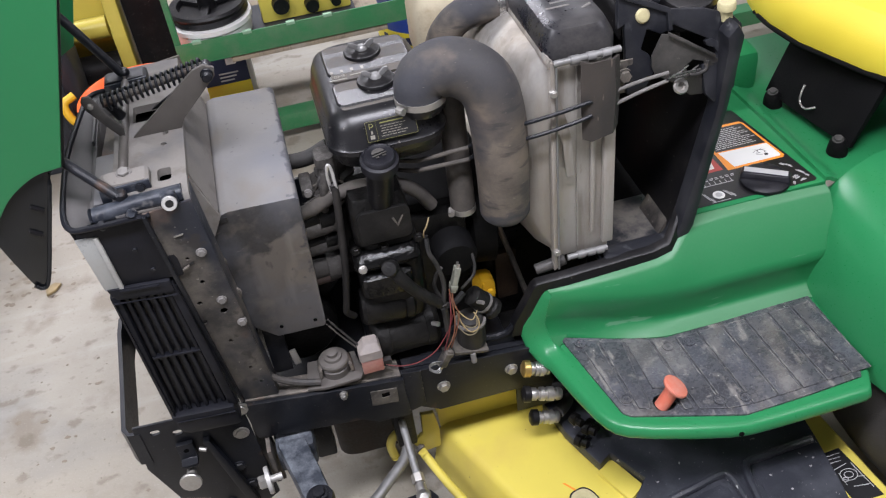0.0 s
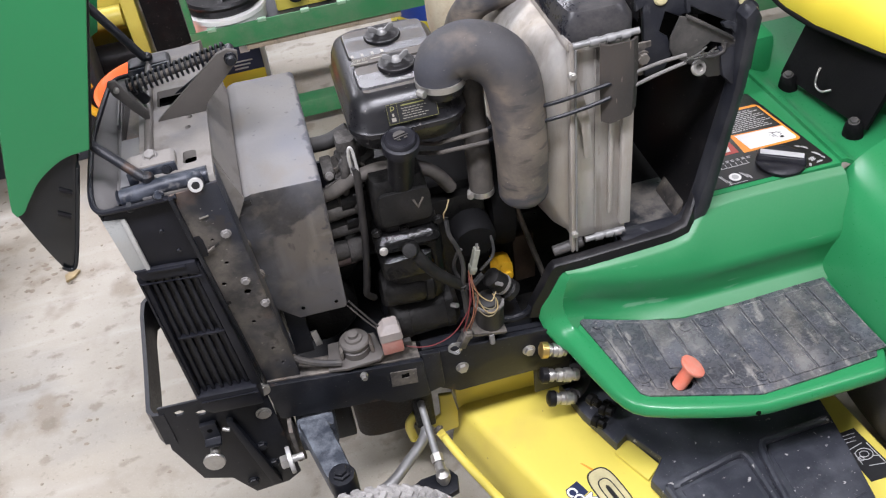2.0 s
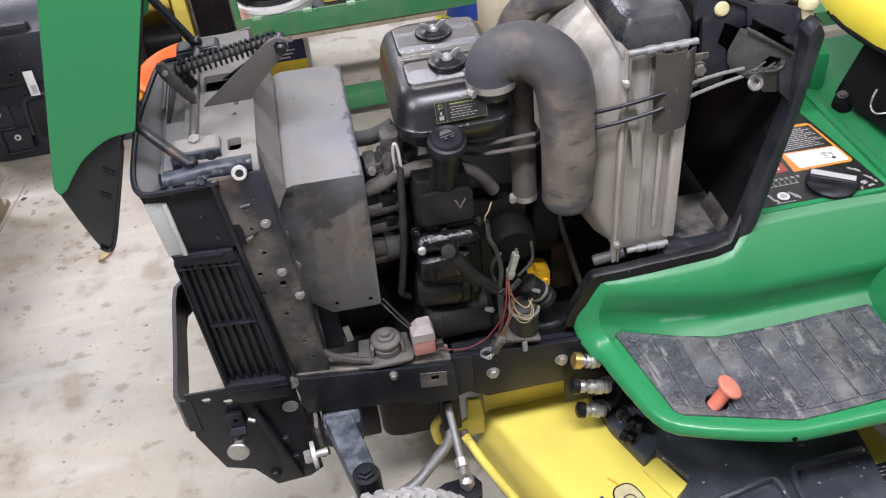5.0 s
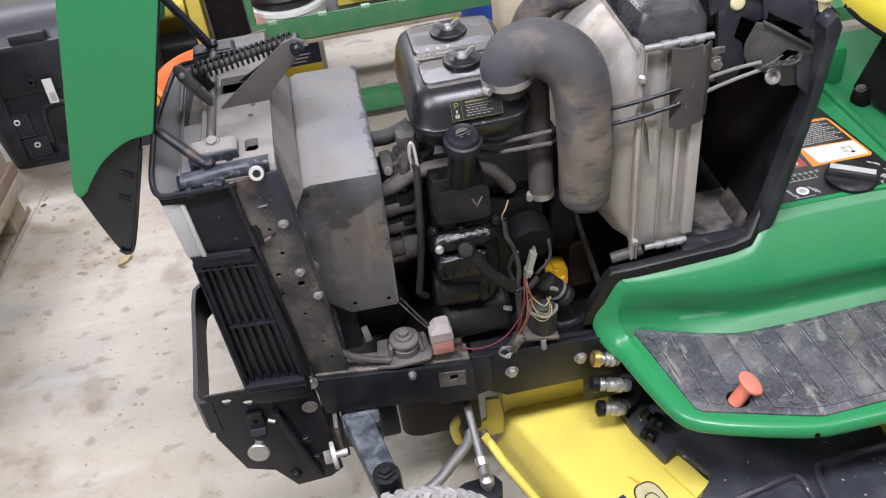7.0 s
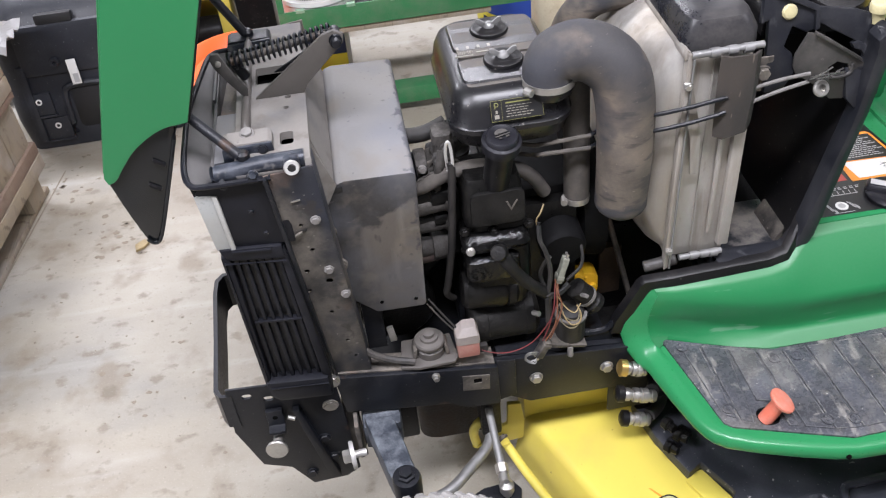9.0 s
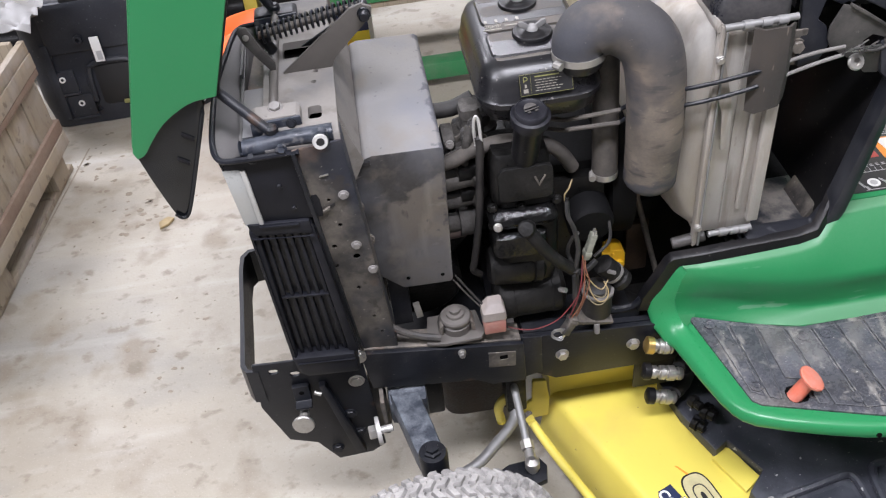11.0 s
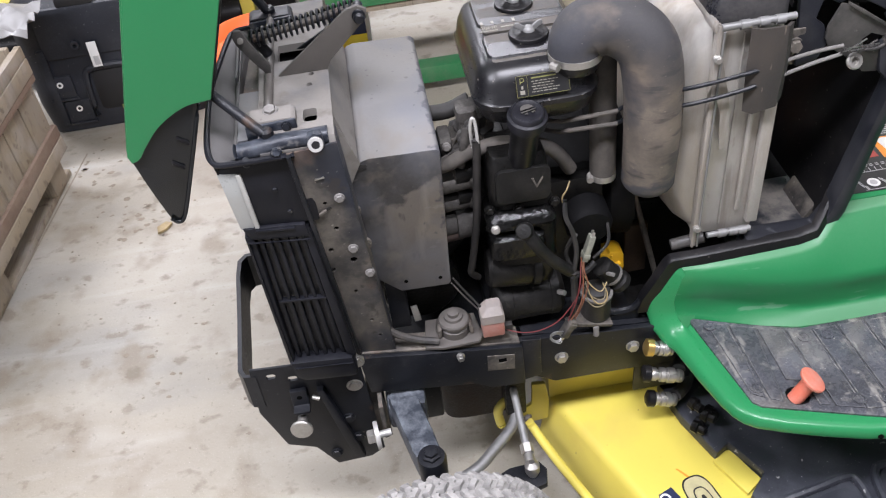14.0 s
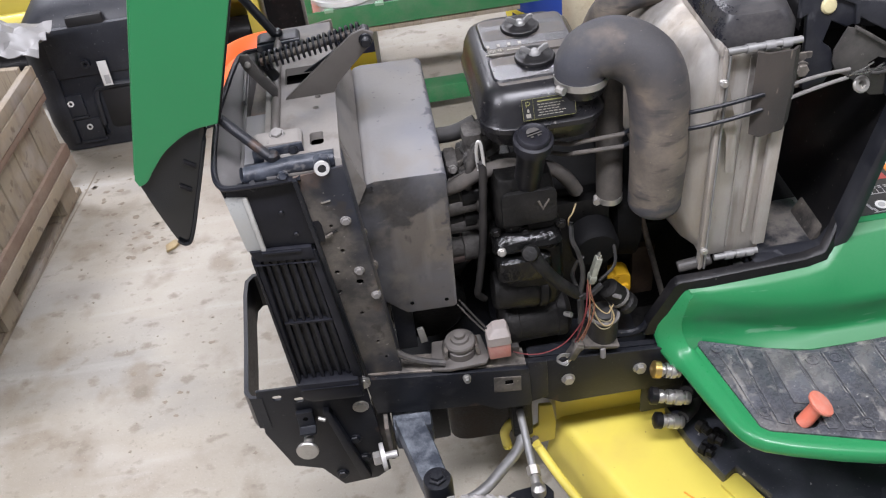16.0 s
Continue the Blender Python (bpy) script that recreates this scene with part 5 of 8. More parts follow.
    for d in (0.0, 0.020):
        cable = part("cable", pipe([(-0.03, 0.15, 0.842 - d), (0.020, 0.10, 0.858 - d), (0.035, 0.080, 0.872 - d), (0.108, 0.078, 0.876 - 1.2 * d), (0.150, 0.095, 0.890 - 1.3 * d), (0.186, 0.040, 0.922 - 1.45 * d), (0.234, 0.024, 0.936 - 1.45 * d), (0.281, 0.0185, 0.946 - 1.4 * d), (0.300, 0.018, 0.949 - 1.3 * d)], 0.0034, 6, 8), M_BLACKST, tractor, "black control cable")
        part("cable_sleeve", pipe([(-0.02, 0.138, 0.846 - d), (0.020, 0.098, 0.859 - d), (0.036, 0.078, 0.8725 - d), (0.108, 0.076, 0.8765 - 1.2 * d)], 0.0038, 6, 8), M_DUSTHOSE, cable)
        part("cable_end", pipe([(0.335, 0.020, 0.951 - 1.2 * d), (0.344, 0.028, 0.951 - 1.2 * d), (0.39, 0.034, 0.955 - 1.0 * d), (0.436, 0.036, 0.957 - 0.7 * d)], 0.0031, 5, 8), M_CHALK, cable)


def engine():
    """Greasy engine block with valve cover, filler, starter and fittings."""
    block_part = part("engine_block", block(-0.10, 0.10, 0.10, 0.36, 0.44, 0.735, 0.02), M_GREASE, tractor, "greasy black engine block")
    part("head", block(-0.145, -0.05, 0.13, 0.28, 0.62, 0.775, 0.015), M_GREASE, block_part)
    cover = part("valve_cover", loft([(ring_of(-0.106, -0.006, 0.050, 0.13, 0.014, 3), 0.745), (ring_of(-0.106, -0.006, 0.044, 0.13, 0.014, 3), 0.775), (ring_of(-0.104, -0.010, 0.048, 0.13, 0.014, 3), 0.825), (ring_of(-0.100, -0.014, 0.056, 0.128, 0.012, 3), 0.838)]), M_GREASE, block_part, "oily black valve cover")
    part("raised_panel", prism(ring_of(-0.097, -0.008, 0.754, 0.820, 0.012, 4), "y", 0.0395, 0.048, 0.002), M_STARTER, cover)
    part("casting_mark", prism([(-0.040, 0.800), (-0.036, 0.800), (-0.031, 0.786), (-0.022, 0.802), (-0.020, 0.800), (-0.031, 0.780)], "y", 0.0385, 0.0405), M_DUSTST, cover, "rubbed tick-shaped casting mark")
    for x, z in ((-0.108, 0.738), (-0.108, 0.70), (0.0, 0.735), (-0.060, 0.732)):
        bolt((x, 0.052, z), (0, -1, 0), cover, 0.007, 0.006, M_GREASE)
    tube = part("filler_tube", rod((-0.052, 0.068, 0.80), (-0.044, 0.040, 0.905), 0.0215, 0.0225, 20), M_PLASTIC, block_part, "black oil filler tube")
    part("filler_cap", turned([(0, 0.025), (0.004, 0.0295), (0.018, 0.0310), (0.022, 0.0305), (0.0235, 0.0280), (0.0240, 0.0262), (0.0295, 0.0255), (0.0318, 0.0235), (0.0320, 0.0215), (0.0310, 0.0200), (0.0310, 0.004)], (-0.044, 0.040, 0.902), (0.05, -0.22, 1), 28), M_CAP, tube, "round black oil filler cap")
    face = Matrix.Translation((-0.0424, 0.0329, 0.9345)) @ pose(0, 0, 0, 12.5, 2, 20)
    mark = prism([(0.011 * math.cos(a * math.pi / 8), 0.002 + 0.009 * math.sin(a * math.pi / 8)) for a in range(9)], "z", 0.0, 0.0010, 0, None, face)
    block(-0.0125, 0.0125, -0.0030, -0.0008, 0.0, 0.0010, 0.0003, mark, face)
    block(-0.009, -0.004, -0.008, -0.005, 0.0, 0.0010, 0.0003, mark, face)
    block(0.003, 0.009, -0.008, -0.005, 0.0, 0.0010, 0.0003, mark, face)
    part("cap_mark", mark, M_LATCH, tube)
    # lower castings
    part("side_cover", loft([(ring_of(-0.098, -0.002, 0.048, 0.12, 0.02, 3), 0.56), (ring_of(-0.104, 0.004, 0.040, 0.12, 0.02, 3), 0.60), (ring_of(-0.104, 0.004, 0.044, 0.12, 0.02, 3), 0.69), (ring_of(-0.100, 0.0, 0.055, 0.12, 0.02, 3), 0.74)]), M_GREASE, block_part)
    for z0, z1, d, xa, xb in ((0.702, 0.732, 0.004, -0.112, -0.004), (0.640, 0.692, 0.0, -0.110, -0.022)):
        part("wet_cover", loft([(ring_of(xa, xb, 0.030 + d, 0.11, 0.012, 3), z0), (ring_of(xa - 0.004, xb + 0.004, 0.024 + d, 0.11, 0.014, 3), z0 + 0.012), (ring_of(xa - 0.002, xb + 0.002, 0.028 + d, 0.11, 0.014, 3), z1 - 0.008), (ring_of(xa + 0.006, xb - 0.006, 0.040 + d, 0.11, 0.012, 3), z1)]), M_WET, block_part, "oil-wet black casting")
    part("breather_cap", turned([(0, 0.030), (0.006, 0.035), (0.072, 0.036), (0.078, 0.033), (0.080, 0.036), (0.092, 0.036), (0.098, 0.028)], (-0.120, 0.066, 0.596), (1, 0, -0.10), 24), M_GREASE, block_part)
    bolt((-0.104, 0.026, 0.716), (0, -1, 0.3), block_part, 0.006, 0.006, M_ZINC)
    part("oil_pipe", pipe([(-0.060, 0.012, 0.722), (-0.048, 0.002, 0.702), (-0.028, 0.002, 0.667), (-0.004, 0.006, 0.634), (0.018, 0.012, 0.608)], 0.011, 5, 14, radii=[0.0120, 0.0115, 0.0105, 0.0105, 0.011]), M_STARTER, block_part, "greasy oil drain hose")
    part("pipe_cap", turned([(0, 0.011), (0.004, 0.0140), (0.018, 0.0145), (0.023, 0.012), (0.024, 0.004)], (-0.056, 0.014, 0.716), (-0.35, -0.8, 0.65), 18), M_STARTER, block_part)
    starter = part("starter_motor", turned([(0, 0.034), (0.006, 0.043), (0.012, 0.046), (0.030, 0.046), (0.031, 0.0445), (0.100, 0.0445), (0.101, 0.046), (0.116, 0.046), (0.124, 0.038), (0.128, 0.030)], (-0.112, 0.075, 0.508), (1, 0.04, -0.02), 32), M_STARTER, block_part, "dusty black cylindrical starter motor")
    part("terminal", rod((0.0, 0.03, 0.545), (0.008, 0.018, 0.552), 0.005, segs=6), M_ZINC, starter)
    part("oil_filter", turned([(0, 0.030), (0.005, 0.040), (0.060, 0.041), (0.068, 0.036), (0.070, 0.015)], (0.063, 0.125, 0.664), (0.0, -1, -0.12), 28), M_MATTE, block_part)
    # black plate added over the lit block top to paint it in shade
    part("dark_block_top", block(-0.048, 0.112, 0.120, 0.356, 0.734, 0.752, 0.004), M_MATTE, block_part)
    for x, y, z, r in ((-0.160, 0.12, 0.775, 0.024), (-0.158, 0.12, 0.725, 0.020), (-0.165, 0.115, 0.665, 0.026)):
        part("intake_stub", turned([(0, r), (0.03, r), (0.03, r * 0.7), (0.06, r * 0.7)], (x + 0.035, y, z), (-1, -0.05, 0.05), 18), M_CAST if z < 0.7 else M_GREASE, block_part, "dirty metal stub pipe")
    part("carburettor", turned([(0, 0.018), (0.004, 0.027), (0.036, 0.028), (0.042, 0.024), (0.044, 0.034), (0.052, 0.034), (0.054, 0.022), (0.078, 0.022), (0.080, 0.028), (0.088, 0.026)], (-0.112, 0.165, 0.782), (0.05, 0, 1), 22), M_CAST, block_part, "dirty aluminium carburettor body")
    part("choke_lever", pipe([(-0.150, 0.135, 0.80), (-0.145, 0.128, 0.835), (-0.120, 0.126, 0.845), (-0.100, 0.130, 0.825)], 0.003, 5, 6), M_DUSTST, block_part)
    part("throttle_plate", prism([(-0.152, 0.83), (-0.120, 0.838), (-0.108, 0.815), (-0.128, 0.79), (-0.148, 0.80)], "y", 0.134, 0.138, 0.001), M_DUSTST, block_part)
    for k, (x, z) in enumerate(((-0.15, 0.81), (-0.132, 0.84), (-0.11, 0.80), (-0.14, 0.775), (-0.118, 0.86))):
        part("fitting", turned([(0, 0.010), (0.014, 0.010), (0.014, 0.006), (0.024, 0.006)], (x, 0.132, z), (-0.2, -1, 0.1), 10), M_CAST, block_part)
    carb = part("carburettor_body", loft([(ring_of(-0.168, -0.118, 0.118, 0.190, 0.010, 3), 0.780), (ring_of(-0.160, -0.116, 0.120, 0.188, 0.010, 3), 0.818), (ring_of(-0.138, -0.104, 0.122, 0.180, 0.010, 3), 0.832), (ring_of(-0.134, -0.104, 0.126, 0.176, 0.012, 3), 0.862), (ring_of(-0.140, -0.106, 0.128, 0.172, 0.008, 3), 0.866), (ring_of(-0.138, -0.108, 0.130, 0.170, 0.008, 3), 0.880)]), M_CARB, block_part, "grimy cast carburettor")
    part("flange", block(-0.172, -0.152, 0.116, 0.170, 0.822, 0.838, 0.004), M_CARB, carb)
    part("float_bowl", turned([(0, 0.016), (0.004, 0.023), (0.030, 0.024), (0.034, 0.020)], (-0.145, 0.122, 0.752), (0.05, 0, 1), 20), M_CARB, carb)
    part("vent_pipe", pipe([(-0.142, 0.112, 0.785), (-0.140, 0.104, 0.815), (-0.134, 0.104, 0.842), (-0.128, 0.112, 0.865)], 0.0075, 5, 10), M_CARB, carb)
    part("manifold", turned([(0, 0.014), (0.004, 0.0165), (0.052, 0.0165), (0.056, 0.021), (0.064, 0.021)], (-0.185, 0.110, 0.758), (1, 0.05, 0.08), 18), M_CARB, carb, "dusty cast inlet pipe")
    part("manifold", turned([(0, 0.012), (0.004, 0.0145), (0.050, 0.0145), (0.054, 0.019), (0.062, 0.019)], (-0.185, 0.112, 0.716), (1, 0.05, 0.04), 18), M_CAST, carb)
    part("heat_pipe", turned([(0, 0.021), (0.03, 0.023), (0.055, 0.020)], (-0.186, 0.118, 0.652), (1, 0.05, 0.10), 20), M_HEATED, carb, "heat-tinted steel stub pipe")
    for a, b, r in (((-0.160, 0.110, 0.800), (-0.150, 0.102, 0.775), 0.004), ((-0.128, 0.112, 0.842), (-0.104, 0.108, 0.812), 0.0035), ((-0.172, 0.108, 0.815), (-0.130, 0.106, 0.835), 0.003)):
        part("linkage", rod(a, b, r, segs=8), M_CARB, carb)
    for at in ((-0.122, 0.116, 0.850), (-0.162, 0.114, 0.832), (-0.152, 0.110, 0.800)):
        bolt(at, (0, -1, 0.2), carb, 0.006, 0.006, M_CHALK)
    part("flywheel_cover", turned([(0, 0.10), (0.01, 0.125), (0.05, 0.13), (0.06, 0.10)], (0.10, 0.22, 0.66), (1, 0, 0), 32), M_MATTE, block_part)
    part("engine_mount", block(-0.12, 0.14, 0.05, 0.36, 0.41, 0.45, 0.006), M_BLACKST, block_part)
    part("sump", block(-0.10, 0.12, 0.10, 0.34, 0.35, 0.45, 0.02), M_GREASE, block_part)


def electrics():
    """Relay, connectors and loose wiring along the rail."""
    relay = part("relay", block(-0.143, -0.104, 0.000, 0.032, 0.490, 0.526, 0.003), M_RED, tractor, "faded red plastic relay")
    part("relay_top", loft([(ring_of(-0.145, -0.102, -0.001, 0.034, 0.004, 2), 0.524), (ring_of(-0.144, -0.103, 0.000, 0.034, 0.004, 2), 0.542), (ring_of(-0.132, -0.107, 0.012, 0.034, 0.004, 2), 0.553)]), M_PINK, relay, "pale dusty relay cap")
    part("relay_foot", block(-0.104, -0.088, 0.010, 0.022, 0.486, 0.502, 0.003), M_HOSE, relay)
    mount = part("rubber_mount", turned([(0, 0.026), (0.004, 0.0265), (0.016, 0.0265), (0.018, 0.0235), (0.022, 0.0235), (0.023, 0.027), (0.030, 0.028), (0.033, 0.026), (0.035, 0.017), (0.040, 0.016), (0.041, 0.010), (0.048, 0.010), (0.049, 0.004)], (-0.190, 0.035, 0.486), (0, 0, 1), 28), M_ARM, tractor, "dusty round engine mount")
    part("mount_plate", prism([(-0.248, 0.004), (-0.215, -0.003), (-0.150, 0.000), (-0.142, 0.012), (-0.150, 0.07), (-0.240, 0.07)], "z", 0.480, 0.487, 0.002), M_ARM, mount)
    for s in (-1, 1):
        part("side_clip", prism([(-0.190 + s * 0.024, 0.512), (-0.190 + s * 0.031, 0.506), (-0.190 + s * 0.033, 0.488), (-0.190 + s * 0.026, 0.488)], "y", 0.018, 0.050, 0.002), M_DUSTST, mount)
    bolt((-0.188, -0.004, 0.458), (0, -1, 0), mount, 0.006, 0.010)
    part("tab", prism([(-0.262, 0.566), (-0.251, 0.568), (-0.246, 0.532), (-0.258, 0.530)], "y", 0.03, 0.035, 0.001), M_ZINC, tractor)
    part("drain_pipe", pipe([(-0.318, 0.02, 0.545), (-0.290, 0.015, 0.520), (-0.258, 0.012, 0.503), (-0.222, 0.006, 0.496)], 0.0065, 5, 8), M_DUSTHOSE, tractor)
    # round connector on its foot, with a dusty solenoid beside it
    motor = part("connector_housing", turned([(0, 0.022), (0.004, 0.028), (0.044, 0.027), (0.048, 0.029), (0.056, 0.029), (0.058, 0.024), (0.066, 0.023), (0.070, 0.016)], (0.070, 0.040, 0.462), (0.03, 0, 1), 22), M_HOSE, tractor, "black round electrical connector")
    part("rim_ring", turned([(0, 0.0295), (0.004, 0.0295), (0.0045, 0.026)], (0.0715, 0.040, 0.516), (0.03, 0, 1), 22), M_CHALK, motor)
    part("mount_foot", prism([(0.028, 0.466), (0.092, 0.452), (0.096, 0.458), (0.030, 0.474)], "y", 0.010, 0.060, 0.002), M_DUSTST, motor)
    part("foot_bolt", rod((0.064, 0.012, 0.460), (0.064, 0.008, 0.438), 0.0055, segs=8, bevel=0.001), M_CHALK, motor)
    part("foot_arm", pipe([(0.090, 0.04, 0.462), (0.118, 0.042, 0.455), (0.142, 0.040, 0.462), (0.154, 0.038, 0.478)], 0.007, 5, 8), M_BLACKST, motor)
    part("solenoid", turned([(0, 0.012), (0.004, 0.019), (0.034, 0.020), (0.036, 0.017), (0.050, 0.017), (0.054, 0.021), (0.066, 0.021), (0.070, 0.010)], (0.080, 0.052, 0.572), (0.60, 0.0, -0.8), 18), M_STARTER, motor, "dusty grey solenoid")
    part("terminal", rod((0.088, 0.034, 0.566), (0.096, 0.022, 0.572), 0.004, segs=6), M_CHALK, motor)
    part("clamp_strap", turned([(0, 0.0215), (0.006, 0.0215)], (0.100, 0.052, 0.545), (0.60, 0.0, -0.8), 18), M_CHALK, motor)
    # plugs
    def plug(a, b, w, material, label):
        a, b = Vector(a), Vector(b)
        way, u, v = frame_of(b - a)
        m = Matrix.Translation(a) @ Matrix((u, v, way)).transposed().to_4x4()
        n = (b - a).length
        body = part("plug", block(-w, w, -w * 0.7, w * 0.7, 0, n, 0.002, None, m), material, tractor, label)
        part("plug_collar", block(-w * 1.15, w * 1.15, -w * 0.85, w * 0.85, n * 0.12, n * 0.30, 0.0015, None, m), material, body)
        for s in (-0.5, 0.5):
            part("terminal", block(s * w - 0.0012, s * w + 0.0012, -0.002, 0.002, n - 0.001, n + 0.007, 0, None, m), M_ZINC, body)
    plug((0.041, 0.016, 0.626), (0.056, 0.020, 0.676), 0.0075, M_PLUG, "dirty pale wiring plug")
    plug((0.019, 0.000, 0.500), (0.000, -0.002, 0.466), 0.0095, M_DUSTST, "dusty grey wiring plug")
    for k in range(3):
        part("wire", pipe([(0.003, -0.006, 0.478 - 0.004 * k), (-0.016, -0.008, 0.484 - 0.003 * k), (-0.024, -0.006, 0.472 - 0.004 * k), (-0.014 + 0.003 * k, -0.006 - 0.002 * k, 0.458 - 0.002 * k), (0.000, -0.004, 0.462)], 0.0011, 6, 5), M_DULL, tractor)
    # harness: one thick black trunk, thin coloured wires fanning from it
    for pts, r, mt in (([(-0.100, 0.004, 0.498), (-0.075, 0.000, 0.489), (-0.045, -0.002, 0.488), (-0.012, -0.002, 0.502), (0.011, -0.002, 0.531), (0.025, -0.002, 0.559), (0.036, 0.0, 0.590)], 0.0014, M_WIRERED),
                       ([(0.022, -0.003, 0.505), (0.030, -0.005, 0.530), (0.038, -0.004, 0.555), (0.044, -0.002, 0.585), (0.038, 0.002, 0.615), (0.040, 0.014, 0.632)], 0.0016, M_WIREORANGE),
                       ([(0.014, -0.003, 0.503), (0.026, -0.006, 0.530), (0.034, -0.005, 0.560), (0.036, 0.0, 0.600), (0.034, 0.008, 0.640)], 0.0016, M_WIREORANGE),
                       ([(0.010, 0.0, 0.500), (0.022, -0.004, 0.545), (0.030, -0.002, 0.590), (0.034, 0.010, 0.628)], 0.0015, M_WIRERED),
                       ([(0.040, 0.000, 0.590), (0.046, -0.002, 0.562), (0.060, -0.004, 0.546), (0.074, 0.0, 0.542), (0.078, 0.008, 0.558)], 0.0015, M_WIREPALE),
                       ([(0.042, 0.002, 0.580), (0.050, -0.004, 0.553), (0.062, -0.006, 0.536), (0.076, -0.002, 0.536), (0.080, 0.004, 0.550), (0.074, 0.012, 0.566)], 0.0015, M_WIREYEL),
                       ([(0.040, 0.004, 0.572), (0.044, -0.002, 0.545), (0.056, -0.006, 0.530), (0.070, -0.004, 0.528), (0.082, 0.002, 0.540)], 0.0014, M_WIREPALE),
                       ([(0.038, 0.006, 0.600), (0.052, 0.0, 0.575), (0.068, 0.0, 0.560), (0.080, 0.008, 0.572)], 0.0014, M_WIREYEL),
                       ([(0.009, 0.030, 0.742), (0.007, 0.026, 0.763), (0.013, 0.024, 0.777), (0.020, 0.030, 0.790)], 0.0017, M_WIREYEL),
                       ([(0.010, 0.024, 0.758), (0.009, 0.012, 0.731), (0.019, 0.008, 0.702), (0.026, 0.008, 0.656), (0.021, 0.006, 0.605), (0.022, 0.004, 0.540), (0.018, 0.004, 0.505)], 0.0042, M_HOSE),
                       ([(0.018, 0.012, 0.608), (0.030, 0.010, 0.600), (0.045, 0.016, 0.600), (0.062, 0.024, 0.608)], 0.006, M_HOSE),
                       ([(0.026, 0.012, 0.690), (0.018, 0.020, 0.670), (0.012, 0.024, 0.640), (0.020, 0.016, 0.612)], 0.0035, M_HOSE),
                       ([(0.084, 0.075, 0.690), (0.092, 0.055, 0.660), (0.088, 0.040, 0.632), (0.060, 0.030, 0.612)], 0.0030, M_HOSE),
                       ([(-0.182, 0.034, 0.616), (-0.161, 0.030, 0.578), (-0.140, 0.026, 0.542)], 0.0020, M_HOSE),
                       ([(-0.186, 0.034, 0.606), (-0.164, 0.030, 0.568), (-0.142, 0.026, 0.534)], 0.0016, M_DUSTHOSE)):
        part("wire", pipe(pts, r * (1.0 if mt in (M_HOSE, M_DUSTHOSE) else 0.78), 6, 6), mt, tractor)
    part("wire_tape", pipe([(0.020, 0.004, 0.612), (0.022, 0.004, 0.575), (0.022, 0.003, 0.545)], 0.0062, 4, 8), M_HOSE, tractor)
    cap = part("yellow_cover", prism([(0.092, 0.526), (0.098, 0.538), (0.112, 0.535), (0.115, 0.541), (0.134, 0.538), (0.142, 0.530), (0.143, 0.500), (0.136, 0.472), (0.124, 0.478), (0.102, 0.500)], "y", 0.110, 0.145, 0.004), M_YPLUG, tractor, "bright yellow plastic cover")
    part("ridge", block(0.116, 0.121, 0.106, 0.114, 0.490, 0.534, 0.002), M_YPLUG, cap)
    part("cover_bolt", turned([(0, 0.008), (0.006, 0.007)], (0.131, 0.110, 0.508), (0, -1, 0), 12), M_YPLUG, cap)
    # dark block added to fill the gap under the radiator
    part("dark_gap_filler", block(0.12, 0.36, 0.17, 0.36, 0.36, 0.60, 0.02), M_GREASE, tractor)
    part("rusty_cover", block(0.155, 0.200, 0.150, 0.168, 0.44, 0.56, 0.006), M_RUSTY, tractor, "rusty brown cover plate")
    part("control_rod", rod((0.160, 0.13, 0.66), (0.214, 0.13, 0.441), 0.0055), M_DUSTST, tractor, "thin dull steel control rod")


